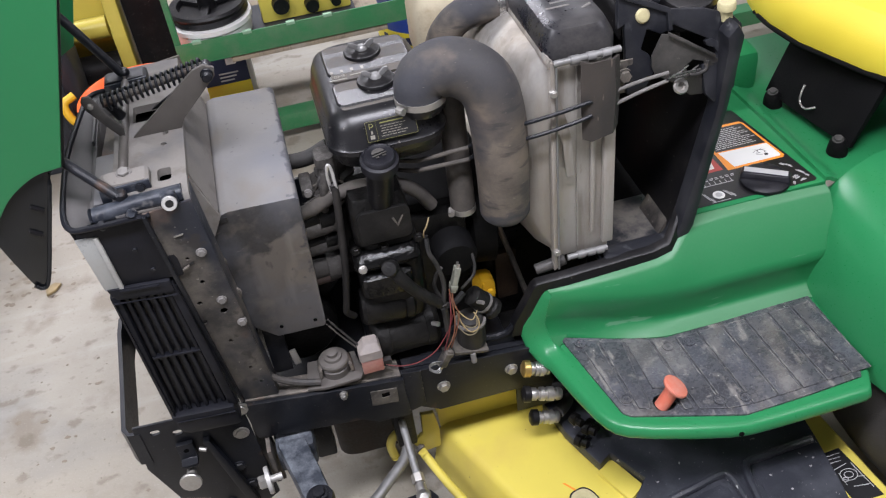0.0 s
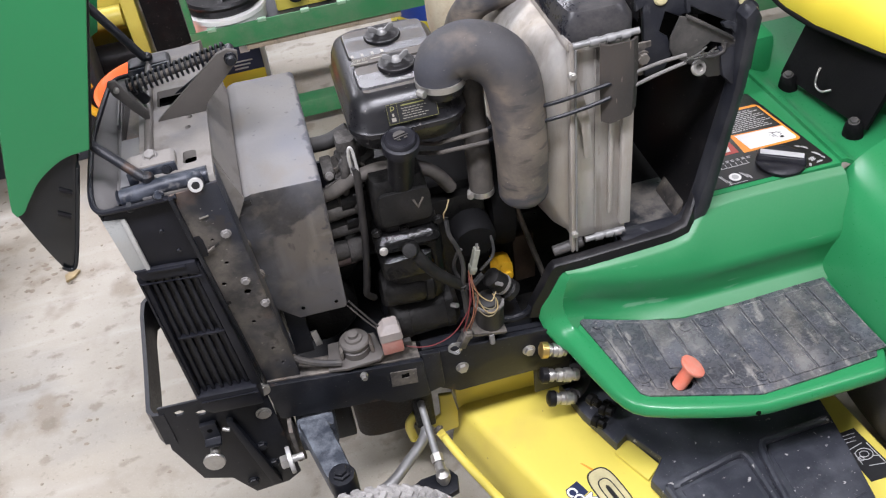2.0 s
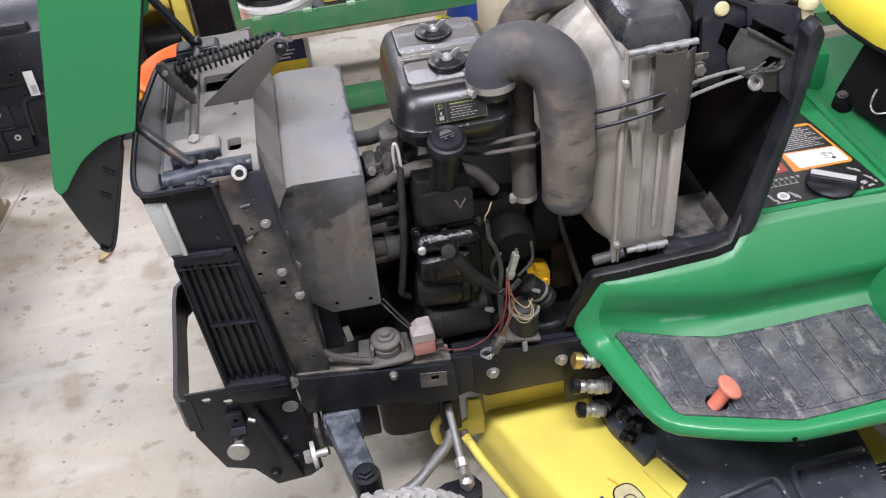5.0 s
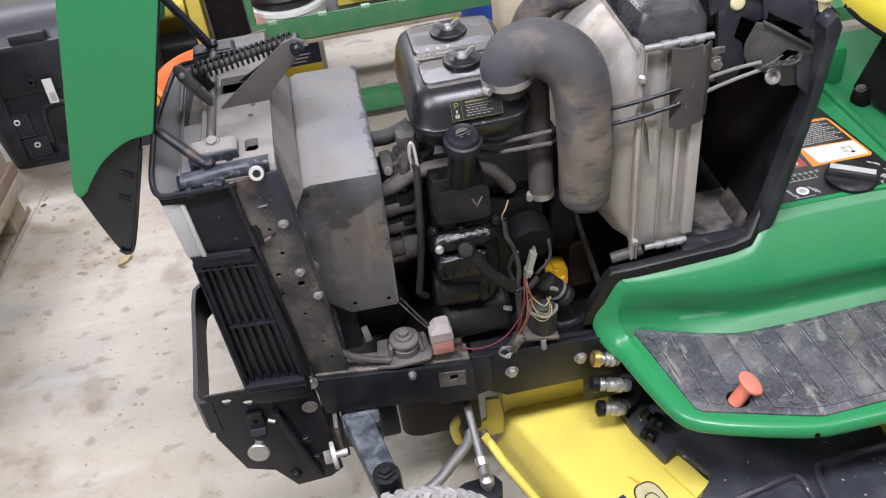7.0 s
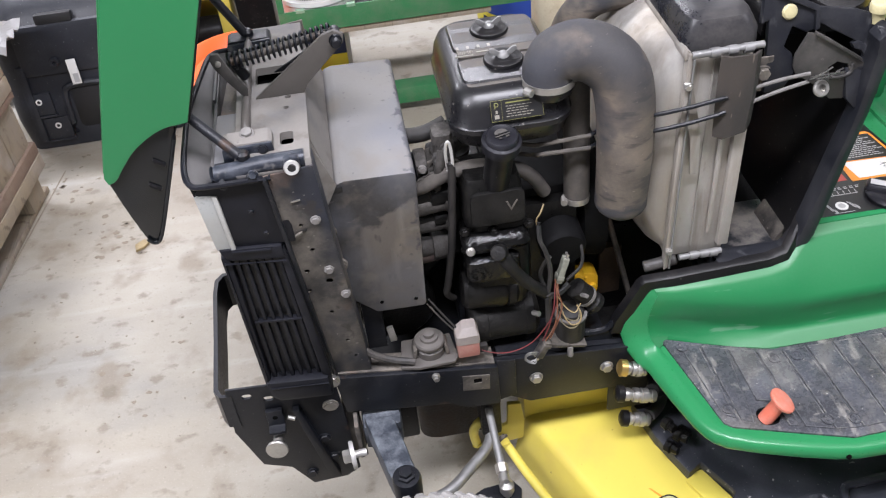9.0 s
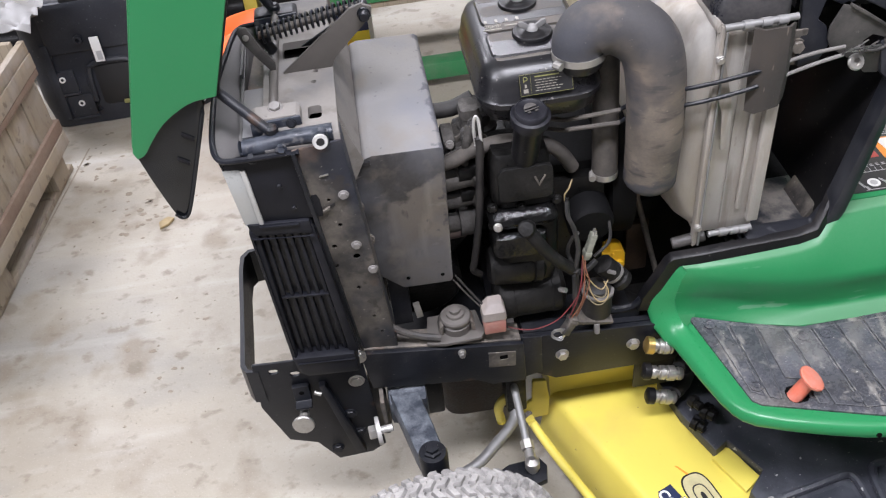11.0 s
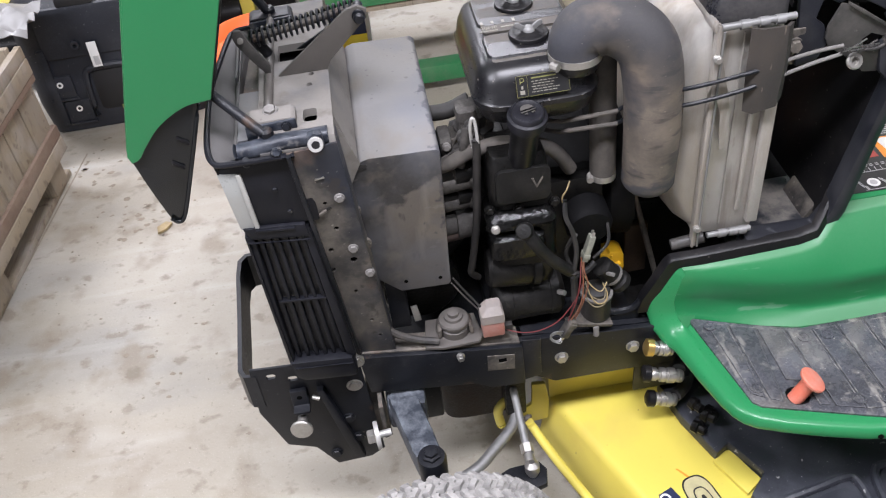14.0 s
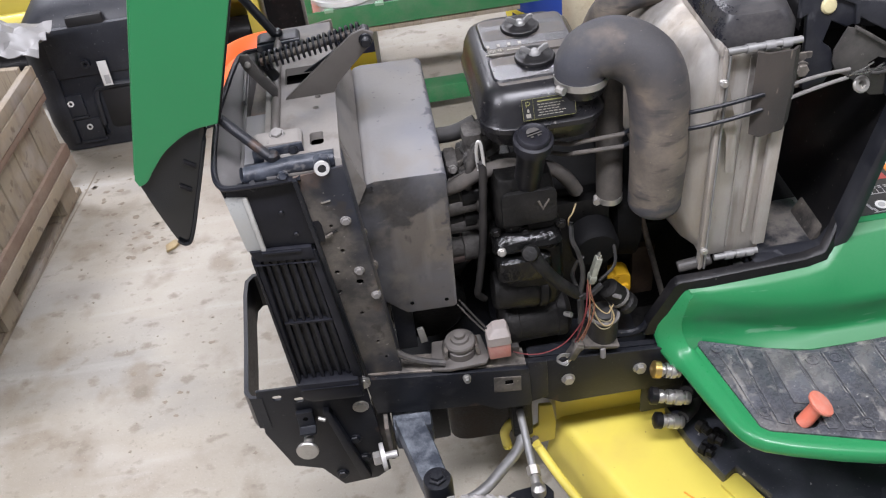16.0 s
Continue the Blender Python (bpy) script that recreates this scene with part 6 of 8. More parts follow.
def radiator():
    """Radiator core with front shroud, top tank and screen hinges."""
    core = part("radiator", block(0.242, 0.345, 0.048, 0.44, 0.612, 1.016, 0.004), M_SHROUD, tractor, "dusty aluminium radiator with side channel")
    part("front_flange", prism([(0.236, 0.595), (0.243, 0.600), (0.245, 1.022), (0.238, 1.024)], "y", 0.032, 0.048, 0.0015), M_SHROUD, core)
    for x in (0.312,):
        part("side_bead", block(x - 0.004, x + 0.004, 0.039, 0.046, 0.66, 0.99, 0.003), M_SHROUD, core)
    part("side_rib", block(0.284, 0.287, 0.045, 0.050, 0.63, 1.00, 0.001), M_SHROUD, core)
    part("edge_wire", rod((0.2445, 0.030, 0.600), (0.2465, 0.030, 1.015), 0.0020, segs=8), M_DULL, core)
    part("rear_channel", block(0.330, 0.350, 0.036, 0.06, 0.63, 0.93, 0.003), M_SHROUD, core)
    part("gusset", prism([(0.246, 0.985), (0.272, 0.88), (0.276, 0.80), (0.262, 0.80), (0.256, 0.87), (0.246, 0.90)], "y", 0.033, 0.037, 0.0015), M_SHROUD, core)
    shroud = part("fan_shroud", loft([(ring_of(0.052, 0.43, 0.618, 1.018, 0.03), 0.240), (ring_of(0.056, 0.426, 0.622, 1.014, 0.06), 0.222), (ring_of(0.075, 0.41, 0.645, 0.995, 0.10), 0.198), (ring_of(0.10, 0.39, 0.67, 0.97, 0.13), 0.180), (ring_of(0.13, 0.36, 0.70, 0.94, 0.11), 0.174)], "x"), M_SHROUD, tractor, "bulged aluminium fan shroud")
    part("seam", prism([(0.234, 1.012), (0.241, 1.012), (0.241, 1.026), (0.237, 1.028), (0.234, 1.020)], "y", 0.036, 0.42, 0.001), M_SHROUD, shroud)
    tank = part("top_tank", loft([(ring_of(0.236, 0.352, 0.045, 0.44, 0.02, 3), 1.016), (ring_of(0.236, 0.352, 0.045, 0.44, 0.022, 3), 1.040), (ring_of(0.246, 0.342, 0.056, 0.43, 0.024, 3), 1.062), (ring_of(0.262, 0.328, 0.072, 0.41, 0.02, 3), 1.068)]), M_TANKTOP, tractor, "scratched black plastic radiator tank")
    for i in range(3):
        part("scratch", block(0.262 + 0.012 * i, 0.300 + 0.016 * i, 0.115 + 0.016 * i, 0.120 + 0.016 * i, 1.0672, 1.0684, 0, None), M_CHALK, tank)
    part("nozzle", rod((0.315, 0.10, 1.066), (0.330, 0.105, 1.069), 0.0028), M_CHALK, tank)
    for z, a, b in ((1.020, 0.243, 0.352), (0.618, 0.262, 0.338)):
        pin = part("screen_hinge", rod((a, 0.034, z), (b, 0.034, z + 0.002), 0.0055, segs=14), M_DULL, core, "bright screen hinge tube")
        for f in (0.25, 0.5, 0.72):
            x = a + (b - a) * f
            part("knuckle", rod((x, 0.034, z), (x + 0.014, 0.034, z), 0.0075, segs=14), M_DULL, pin)
    for z in (0.970, 0.640):
        bolt((0.241, 0.030, z), (0, -1, 0), core, 0.006, 0.005)
    flap = part("rubber_flap", sheet([[(0.287, 0.030, 1.016), (0.300, 0.022, 1.016), (0.335, 0.022, 1.016), (0.347, 0.034, 1.014)], [(0.287, 0.030, 0.95), (0.300, 0.020, 0.95), (0.337, 0.020, 0.95), (0.349, 0.034, 0.95)], [(0.290, 0.030, 0.875), (0.302, 0.022, 0.872), (0.335, 0.022, 0.880), (0.348, 0.036, 0.885)]], 0.004), M_FLAP, tractor, "grubby dark rubber side flap")
    lug = part("catch_plate", block(0.352, 0.384, 0.055, 0.060, 0.925, 0.985, 0.004), M_DUSTST, tractor)
    bolt((0.369, 0.055, 0.958), (0, -1, 0), lug, 0.011, 0.008, M_DUSTST)
    part("lower_pipe", rod((0.205, 0.05, 0.593), (0.262, 0.045, 0.606), 0.0105, segs=18, bevel=0.002), M_LATCH, tractor)
    # milky expansion tank behind
    bottle = part("expansion_tank", loft([(ring_of(0.110, 0.197, 0.405, 0.50, 0.02, 3), 0.84), (ring_of(0.102, 0.207, 0.398, 0.50, 0.028, 3), 0.88), (ring_of(0.102, 0.217, 0.395, 0.50, 0.028, 3), 0.955), (ring_of(0.110, 0.212, 0.40, 0.49, 0.026, 3), 0.985), (ring_of(0.130, 0.202, 0.41, 0.48, 0.02, 3), 0.998)]), M_TANK, tractor, "yellowed milky plastic expansion tank")
    part("cap", turned([(0, 0.02), (0.02, 0.02), (0.022, 0.015)], (0.15, 0.44, 0.996), (0, 0, 1), 18), M_PLASTIC, bottle)


def dash_tower():
    """Moulded black dash tower: rim, slanted back, tray and latch bracket."""
    outer = [(0.330, 0.584), (0.468, 0.578), (0.490, 0.598), (0.503, 0.629), (0.544, 0.876), (0.558, 1.00), (0.546, 1.024)]
    inner = [(0.526, 1.004), (0.530, 0.985), (0.521, 0.868), (0.474, 0.632), (0.456, 0.600), (0.330, 0.602)]
    tower = part("dash_tower", prism(outer + inner, "y", 0.022, 0.060, 0.009), M_TOWER, tractor, "black moulded plastic dash tower")
    part("back_wall", prism([(0.478, 0.585), (0.524, 0.845), (0.537, 1.0), (0.552, 1.0), (0.540, 0.84), (0.495, 0.585)], "y", 0.05, 0.46, 0.003), M_PLASTIC, tower)
    # far wall and rear floor are painted black for the tower's inner shade
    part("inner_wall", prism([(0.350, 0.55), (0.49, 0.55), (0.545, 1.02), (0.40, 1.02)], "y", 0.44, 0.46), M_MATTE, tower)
    tray = part("battery_tray", block(0.335, 0.500, 0.04, 0.21, 0.555, 0.570, 0.004), M_TRAY, tower, "dusty battery tray with an oily middle")
    part("tower_shade_floor", block(0.335, 0.500, 0.212, 0.45, 0.550, 0.562), M_MATTE, tower)
    part("tray_rim", prism([(0.345, 0.568), (0.470, 0.563), (0.470, 0.578), (0.345, 0.582)], "y", 0.046, 0.056, 0.003), M_DUSTST, tray)
    part("tray_step", prism([(0.462, 0.568), (0.492, 0.568), (0.505, 0.620), (0.494, 0.622), (0.478, 0.596)], "y", 0.085, 0.175, 0.005), M_DUSTST, tray)
    # leaning face plate with open cut-outs, the dash top behind it
    lean = pose(0, 0.035, 0.90, -15)
    face = [(0.368, 0.192), (0.411, 0.178), (0.449, 0.152), (0.509, 0.141), (0.556, 0.122), (0.572, 0.104), (0.574, 0.073), (0.566, 0.045), (0.556, 0.0), (0.520, -0.018), (0.505, 0.0), (0.500, 0.050), (0.512, 0.056), (0.528, 0.052), (0.540, 0.060), (0.535, 0.076), (0.512, 0.092), (0.471, 0.116), (0.456, 0.126), (0.447, 0.119), (0.434, 0.115), (0.411, 0.128), (0.399, 0.098), (0.412, 0.088), (0.420, 0.060), (0.400, 0.030), (0.370, 0.030), (0.374, 0.142), (0.362, 0.137)]
    crown = part("crown", prism(face, "y", 0.0, 0.012, 0.003, None, lean), M_TOWER, tower, "scuffed black crown plate with cut-outs")
    part("crown_fold", prism([(0.366, 0.196), (0.449, 0.155), (0.451, 0.120), (0.444, 0.118), (0.443, 0.148), (0.366, 0.186)], "y", -0.007, 0.004, 0.002, None, lean), M_TOWER, crown)
    part("hook", prism([(0.507, 0.088), (0.517, 0.092), (0.531, 0.083), (0.541, 0.066), (0.538, 0.050), (0.524, 0.044), (0.512, 0.052), (0.517, 0.060), (0.526, 0.058), (0.529, 0.066), (0.523, 0.075), (0.511, 0.080)], "y", -0.001, 0.010, 0.002, None, lean), M_TOWER, crown)
    part("crown_top", loft([([(0.380, 0.102), (0.562, 0.070), (0.556, 0.44), (0.40, 0.44)], 0.995), ([(0.384, 0.106), (0.558, 0.074), (0.552, 0.44), (0.404, 0.44)], 1.012), ([(0.40, 0.124), (0.544, 0.094), (0.541, 0.43), (0.41, 0.43)], 1.022)]), M_PLASTIC, tower)
    part("dash_edge", prism([(0.372, 1.080), (0.440, 1.046), (0.446, 1.052), (0.378, 1.088)], "y", 0.095, 0.20, 0.003), M_TOWER, tower)
    # black sheet put in as the shade behind the cut-outs
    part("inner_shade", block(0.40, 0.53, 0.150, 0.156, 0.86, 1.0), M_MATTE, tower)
    pod = part("dash_pod", turned([(0, 0.056), (0.020, 0.057), (0.024, 0.053), (0.030, 0.053), (0.040, 0.047), (0.045, 0.034), (0.046, 0.004)], (0.506, 0.142, 1.008), (0, -0.35, 1), 32), M_PLASTIC, tower)
    part("lever_tip", rod((0.520, 0.205, 1.05), (0.526, 0.210, 1.10), 0.011, 0.009, 14, None, 0.002), M_RED, pod, "faded red lever tip")
    part("cream_plug", merge(turned([(-0.004, 0.0090), (0.0, 0.0115), (0.003, 0.012), (0.006, 0.0095), (0.007, 0.003)], (0.404, 0.0, 0.151), (0, -1, 0), 20), None, lean), M_CREAM, crown, "cream plastic plug")
    latch = part("latch_bracket", prism([(0.412, 0.967), (0.412, 0.986), (0.427, 1.021), (0.437, 1.018), (0.462, 1.001), (0.520, 0.961), (0.537, 0.947), (0.530, 0.919), (0.505, 0.894), (0.484, 0.897), (0.446, 0.933), (0.420, 0.950)], "y", 0.047, 0.051, 0.001), M_LATCH, tractor, "grimy steel hood latch bracket")
    drill(latch, prism([(0.470, 0.955), (0.483, 0.964), (0.504, 0.956), (0.505, 0.940), (0.477, 0.940)], "y", 0.0, 0.10))
    part("fold", prism([(0.437, 1.018), (0.462, 1.001), (0.520, 0.961), (0.522, 0.964), (0.464, 1.005), (0.438, 1.022)], "y", 0.042, 0.051, 0.001), M_LATCH, latch)
    part("slot_lip", pipe([(0.476, 0.046, 0.938), (0.492, 0.045, 0.936), (0.507, 0.045, 0.942), (0.509, 0.046, 0.956)], 0.0028, 5, 8), M_LATCH, latch)
    part("latch_ring", turned([(0, 0.0065), (0, 0.0125), (0.004, 0.0135), (0.007, 0.0115), (0.007, 0.0065), (0, 0.0065)], (0.460, 0.040, 0.924), (0.1, -1, 0.6), 20), M_ZINC, latch)
    for pts in ([(0.432, 0.034, 0.946), (0.449, 0.031, 0.955), (0.468, 0.031, 0.966)], [(0.435, 0.031, 0.954), (0.461, 0.030, 0.955), (0.491, 0.033, 0.953)], [(0.437, 0.033, 0.949), (0.462, 0.031, 0.950), (0.487, 0.034, 0.959)]):
        part("wire_end", pipe(pts, 0.0013, 4, 6), M_CHROME, latch)
    bolt((0.468, 0.090, 0.988), (0, -1, 0.2), latch, 0.009, 0.006, M_LATCH)
    filler = part("fuel_cap", turned([(0, 0.010), (0.018, 0.0105), (0.019, 0.0145), (0.029, 0.0150), (0.032, 0.013), (0.033, 0.005)], (0.546, 0.068, 1.010), (-0.05, 0, 1), 20), M_CREAM, tower, "cream plastic cap")


air_cleaner()
hoses()
engine()
electrics()
radiator()
dash_tower()


def eased(row, keep, n=3):
    """The row with its points after the first keep joined by a smooth curve."""
    p = [Vector(q) for q in row]
    out = p[:keep]
    p.append(p[-1] * 2 - p[-2])
    for i in range(keep, len(p) - 2):
        a, b, c, e = p[i - 1], p[i], p[i + 1], p[i + 2]
        for k in range(n):
            s = k / n
            out.append((b * 2 + (c - a) * s + (a * 2 - b * 5 + c * 4 - e) * s * s + (b * 3 - a - c * 3 + e) * s ** 3) / 2)
    return out + [p[-2]]


def fender():
    """Green footwell, step, console and rear fender of one moulded shell."""
    # lip: outer edge and crown, from the top of the nose down and along the step to the rear
    lip = [((0.213, 0.027, 0.5625), (0.228, 0.012, 0.5605)), ((0.207, 0.028, 0.556), (0.2235, 0.012, 0.5575)), ((0.199, 0.030, 0.543), (0.217, 0.0135, 0.545)), ((0.179, 0.031, 0.506), (0.210, 0.016, 0.505)), ((0.169, 0.031, 0.474), (0.2075, 0.0165, 0.484)),
           ((0.167, 0.030, 0.452), (0.2105, 0.0130, 0.462)), ((0.174, 0.018, 0.424), (0.216, 0.004, 0.446)), ((0.188, -0.010, 0.409), (0.2235, -0.016, 0.4345)), ((0.200, -0.036, 0.405), (0.227, -0.037, 0.432)),
           ((0.219, -0.112, 0.404), (0.239, -0.106, 0.431)), ((0.236, -0.170, 0.404), (0.254, -0.168, 0.431)), ((0.247, -0.195, 0.404), (0.264, -0.187, 0.431)), ((0.258, -0.211, 0.404), (0.276, -0.203, 0.431)),
           ((0.276, -0.225, 0.404), (0.288, -0.214, 0.431)), ((0.317, -0.243, 0.404), (0.322, -0.231, 0.431)), ((0.381, -0.265, 0.404), (0.384, -0.251, 0.431)), ((0.440, -0.282, 0.404), (0.442, -0.267, 0.431)),
           ((0.475, -0.288, 0.404), (0.476, -0.273, 0.431)), ((0.533, -0.289, 0.404), (0.533, -0.274, 0.431)), ((0.63, -0.288, 0.404), (0.63, -0.273, 0.431)), ((0.695, -0.287, 0.404), (0.695, -0.272, 0.431)), ((0.704, -0.284, 0.406), (0.702, -0.268, 0.4305)), ((0.710, -0.272, 0.410), (0.706, -0.258, 0.430)), ((0.722, -0.245, 0.410), (0.714, -0.240, 0.429)), ((0.733, -0.205, 0.410), (0.724, -0.202, 0.429))]
    shell = part("footwell", prism([c[:2] for _, c in lip[7:]] + [(0.765, 0.02), (0.235, 0.02)], "z", 0.412, 0.4312), M_GREEN, tractor, "glossy green moulded footwell")
    rows = []
    for k, (o, c) in enumerate(lip):
        o, c = Vector(o) + Vector((0, 0, 0.007 if k > 7 else 0)), Vector(c)
        out = Vector((o.x - c.x, o.y - c.y, 0)).normalized()
        mid = o.lerp(c, 0.5) + out * 0.0045 + Vector((0, 0, 0.005 if k > 5 else 0.001))
        under = (o + Vector((0.004, 0.012, 0)), o + Vector((0.012, 0.020, 0))) if k < 6 else (o - out * 0.009 + Vector((0, 0, -0.009)), o - out * 0.025 + Vector((0, 0, -0.012)))
        rows.append([c - out * 0.010 + Vector((0, 0, -0.001)) if k > 7 else c + Vector((0.006, 0.008, -0.003))] + curve([c, mid, o, *under], 4))
    part("rolled_lip", sheet(rows, -0.002), M_GREEN, shell)
    part("rust_hole", turned([(-0.004, 0.005), (0.0006, 0.0045), (0.0010, 0.003)], (0.457, -0.2878, 0.4170), (0.05, -0.9, 0.45), 12), M_VOID, shell)
    # upright wall beside the tower: dusty shoulder, slope to a ridge, hollow face and flare down to the step
    rows = [[(0.216, 0.024, 0.564), (0.219, 0.013, 0.5625), (0.2225, 0.0115, 0.558), (0.2155, 0.0135, 0.535), (0.2098, 0.0160, 0.505), (0.2078, 0.0165, 0.485), (0.2105, 0.0130, 0.461), (0.2235, -0.010, 0.4340)]]
    wall = ((0.250, 0.019, 0.569, 0.004, 0.563, 0.004, 0.540, 0.008, 0.506, 0.0135, 0.484, 0.0145, 0.450, 0.014),
            (0.300, 0.013, 0.576, -0.003, 0.569, -0.008, 0.540, -0.003, 0.505, 0.004, 0.477, 0.001, 0.450, -0.006),
            (0.360, 0.012, 0.579, -0.006, 0.572, -0.018, 0.537, -0.013, 0.500, -0.006, 0.463, -0.014, 0.444, -0.030),
            (0.420, 0.013, 0.583, -0.006, 0.576, -0.024, 0.534, -0.021, 0.492, -0.016, 0.454, -0.028, 0.4395, -0.048),
            (0.452, 0.014, 0.591, -0.004, 0.582, -0.025, 0.532, -0.022, 0.488, -0.018, 0.450, -0.031, 0.438, -0.050),
            (0.468, 0.026, 0.606, 0.005, 0.594, -0.025, 0.532, -0.022, 0.488, -0.018, 0.449, -0.031, 0.438, -0.050),
            (0.484, 0.045, 0.618, 0.018, 0.606, -0.025, 0.532, -0.022, 0.488, -0.019, 0.448, -0.032, 0.438, -0.050))
    for x, yt, zt, yc, zc, yr, zr, yd, zd, yb, zb, yf, zf, ye in wall + tuple((x, yt, 0.6205, yc, 0.614, -0.025, 0.533, -0.022, 0.49, -0.019, 0.449, -0.032, 0.438, -0.050) for x, yt, yc in ((0.504, 0.056, 0.032), (0.56, 0.056, 0.036), (0.66, 0.056, 0.036), (0.745, 0.052, 0.034), (0.785, 0.050, 0.032))):
        rows.append([(x, yt, zt), (x, yc + 0.004, zc + 0.003), (x, yc, zc - 0.001), (x, yr, zr), (x, yd, zd), (x, yb, zb), (x, yf, zf), (x, ye, 0.4318)])
    part("side_wall", sheet([eased(r, 3) for r in rows], -0.002), M_GREENWALL, shell)
    # flat black edging along the opening
    band = [((0.168, 0.036, 0.452), (0.140, 0.036, 0.457)), ((0.171, 0.035, 0.472), (0.149, 0.035, 0.491)), ((0.190, 0.031, 0.520), (0.171, 0.031, 0.537)), ((0.205, 0.029, 0.553), (0.190, 0.029, 0.580)), ((0.212, 0.027, 0.564), (0.198, 0.027, 0.588)), ((0.25, 0.020, 0.570), (0.246, 0.022, 0.594)), ((0.30, 0.015, 0.577), (0.297, 0.018, 0.601)), ((0.42, 0.015, 0.583), (0.42, 0.017, 0.606)), ((0.454, 0.016, 0.593), (0.450, 0.018, 0.614)), ((0.470, 0.028, 0.608), (0.460, 0.026, 0.632)), ((0.485, 0.046, 0.620), (0.474, 0.040, 0.650)), ((0.500, 0.060, 0.626), (0.486, 0.052, 0.670))]
    rows = []
    for p, q in band:
        p, q = Vector(p), Vector(p).lerp(Vector(q), 0.72)
        rows.append([p + Vector((0.002, 0.006, -0.004)), p + Vector((0, -0.003, -0.001)), p + Vector((0, -0.005, 0.001)), q + Vector((0, -0.004, -0.001)), q + Vector((-0.001, -0.001, 0.001)), q + Vector((-0.002, 0.012, 0.001))])
    part("edge_trim", sheet(rows, 0.002), M_PLASTIC, shell, "black edge trim")
    part("frame_bracket", prism([(0.04, 0.450), (0.10, 0.448), (0.140, 0.455), (0.152, 0.448), (0.158, 0.40), (0.04, 0.40)], "y", 0.038, 0.050, 0.003), M_BLACKST, shell)
    # console top
    top = part("console", prism([(0.500, 0.058), (0.560, 0.058), (0.792, 0.059), (0.797, 0.066), (0.792, 0.20), (0.784, 0.42), (0.60, 0.42)], "z", 0.600, 0.622, 0.004), M_GREEN, shell)
    panel = part("control_panel", prism([(0.528, 0.071), (0.774, 0.067), (0.780, 0.072), (0.745, 0.340), (0.66, 0.37)], "z", 0.622, 0.6232, 0.0004), M_INKBLACK, top, "black control panel decal")
    z = 0.6232
    warn = part("warning_label", prism([(0.640, 0.154), (0.758, 0.154), (0.763, 0.160), (0.744, 0.290), (0.738, 0.297), (0.640, 0.300)], "z", z, z + 0.0005), M_INKORANGE, panel, "orange-bordered warning label")
    part("label_text_field", prism([(0.645, 0.215), (0.750, 0.210), (0.739, 0.289), (0.645, 0.292)], "z", z + 0.0005, z + 0.0009), M_INKBLACK, warn)
    part("label_picture_field", prism([(0.656, 0.160), (0.754, 0.160), (0.757, 0.164), (0.751, 0.207), (0.648, 0.211)], "z", z + 0.0005, z + 0.0009), M_INKWHITE, warn)
    pic = bmesh.new()
    rng = random.Random(5)
    for k in range(9):
        block(-0.004 - 0.006 * rng.random(), 0.005, -0.0004, 0.0004, 0, 0.0003, 0, pic, Matrix.Translation((0.716 + 0.018 * rng.random(), 0.178 + 0.016 * rng.random(), z + 0.0009)) @ pose(0, 0, 0, 0, 0, 180 * rng.random()))
    block(0.728, 0.736, 0.171, 0.177, z + 0.0009, z + 0.0012, 0, pic, None)
    many(part("picture_bars", pic, M_INKBLACK, warn))
    txt = bmesh.new()
    for k in range(11):
        y, x = 0.221 + 0.0060 * k, 0.650
        while x < 0.738 - 0.0010 * k - 0.014 * rng.random() * (k % 3):
            w = 0.003 + 0.007 * rng.random()
            block(x, x + w, y, y + 0.0022, z + 0.0009, z + 0.0012, 0, txt)
            x += w + 0.0018
    many(part("print_bar", txt, M_GREYFIL, warn))
    part("red_label", prism([(0.600, 0.160), (0.632, 0.160), (0.630, 0.200), (0.604, 0.200)], "z", z, z + 0.0005), M_INKRED, panel)
    part("label_patch", prism([(0.600, 0.168), (0.618, 0.168), (0.622, 0.196), (0.606, 0.196)], "z", z + 0.0005, z + 0.0009), M_INKWHITE, panel)
    bars = bmesh.new()
    block(0.572, 0.634, 0.1215, 0.1230, z, z + 0.0004, 0, bars)
    for k in range(6):
        block(0.576 + 0.011 * k, 0.5772 + 0.011 * k, 0.122, 0.133, z, z + 0.0004, 0, bars)
        for j in range(2):
            block(0.582 + 0.011 * k, 0.587 + 0.011 * k + 0.003 * rng.random(), 0.137 + 0.004 * j, 0.139 + 0.004 * j, z, z + 0.0004, 0, bars)
    for x, y, w, a in ((0.742, 0.134, 0.010, -50), (0.752, 0.126, 0.016, -52), (0.762, 0.100, 0.020, -60), (0.768, 0.086, 0.008, -60), (0.746, 0.090, 0.014, 20), (0.748, 0.085, 0.012, 20), (0.755, 0.076, 0.014, 10), (0.735, 0.073, 0.010, 60), (0.612, 0.086, 0.018, -65), (0.606, 0.092, 0.022, -65), (0.563, 0.094, 0.026, -75), (0.570, 0.080, 0.014, -75)):
        block(-w / 2, w / 2, -0.0010, 0.0010, 0, 0.0004, 0, bars, Matrix.Translation((x, y, z)) @ pose(0, 0, 0, 0, 0, a))
        block(-w / 3, w / 3, 0.0020, 0.0034, 0, 0.0004, 0, bars, Matrix.Translation((x, y, z)) @ pose(0, 0, 0, 0, 0, a))
    block(0.566, 0.604, 0.0735, 0.0747, z, z + 0.0004, 0, bars)
    many(part("print_bar", bars, M_GREYFIL, panel))
    part("badge", turned([(0, 0.0115), (0.0005, 0.0115)], (0.588, 0.092, z), (0, 0, 1), 24), M_INKWHITE, panel)
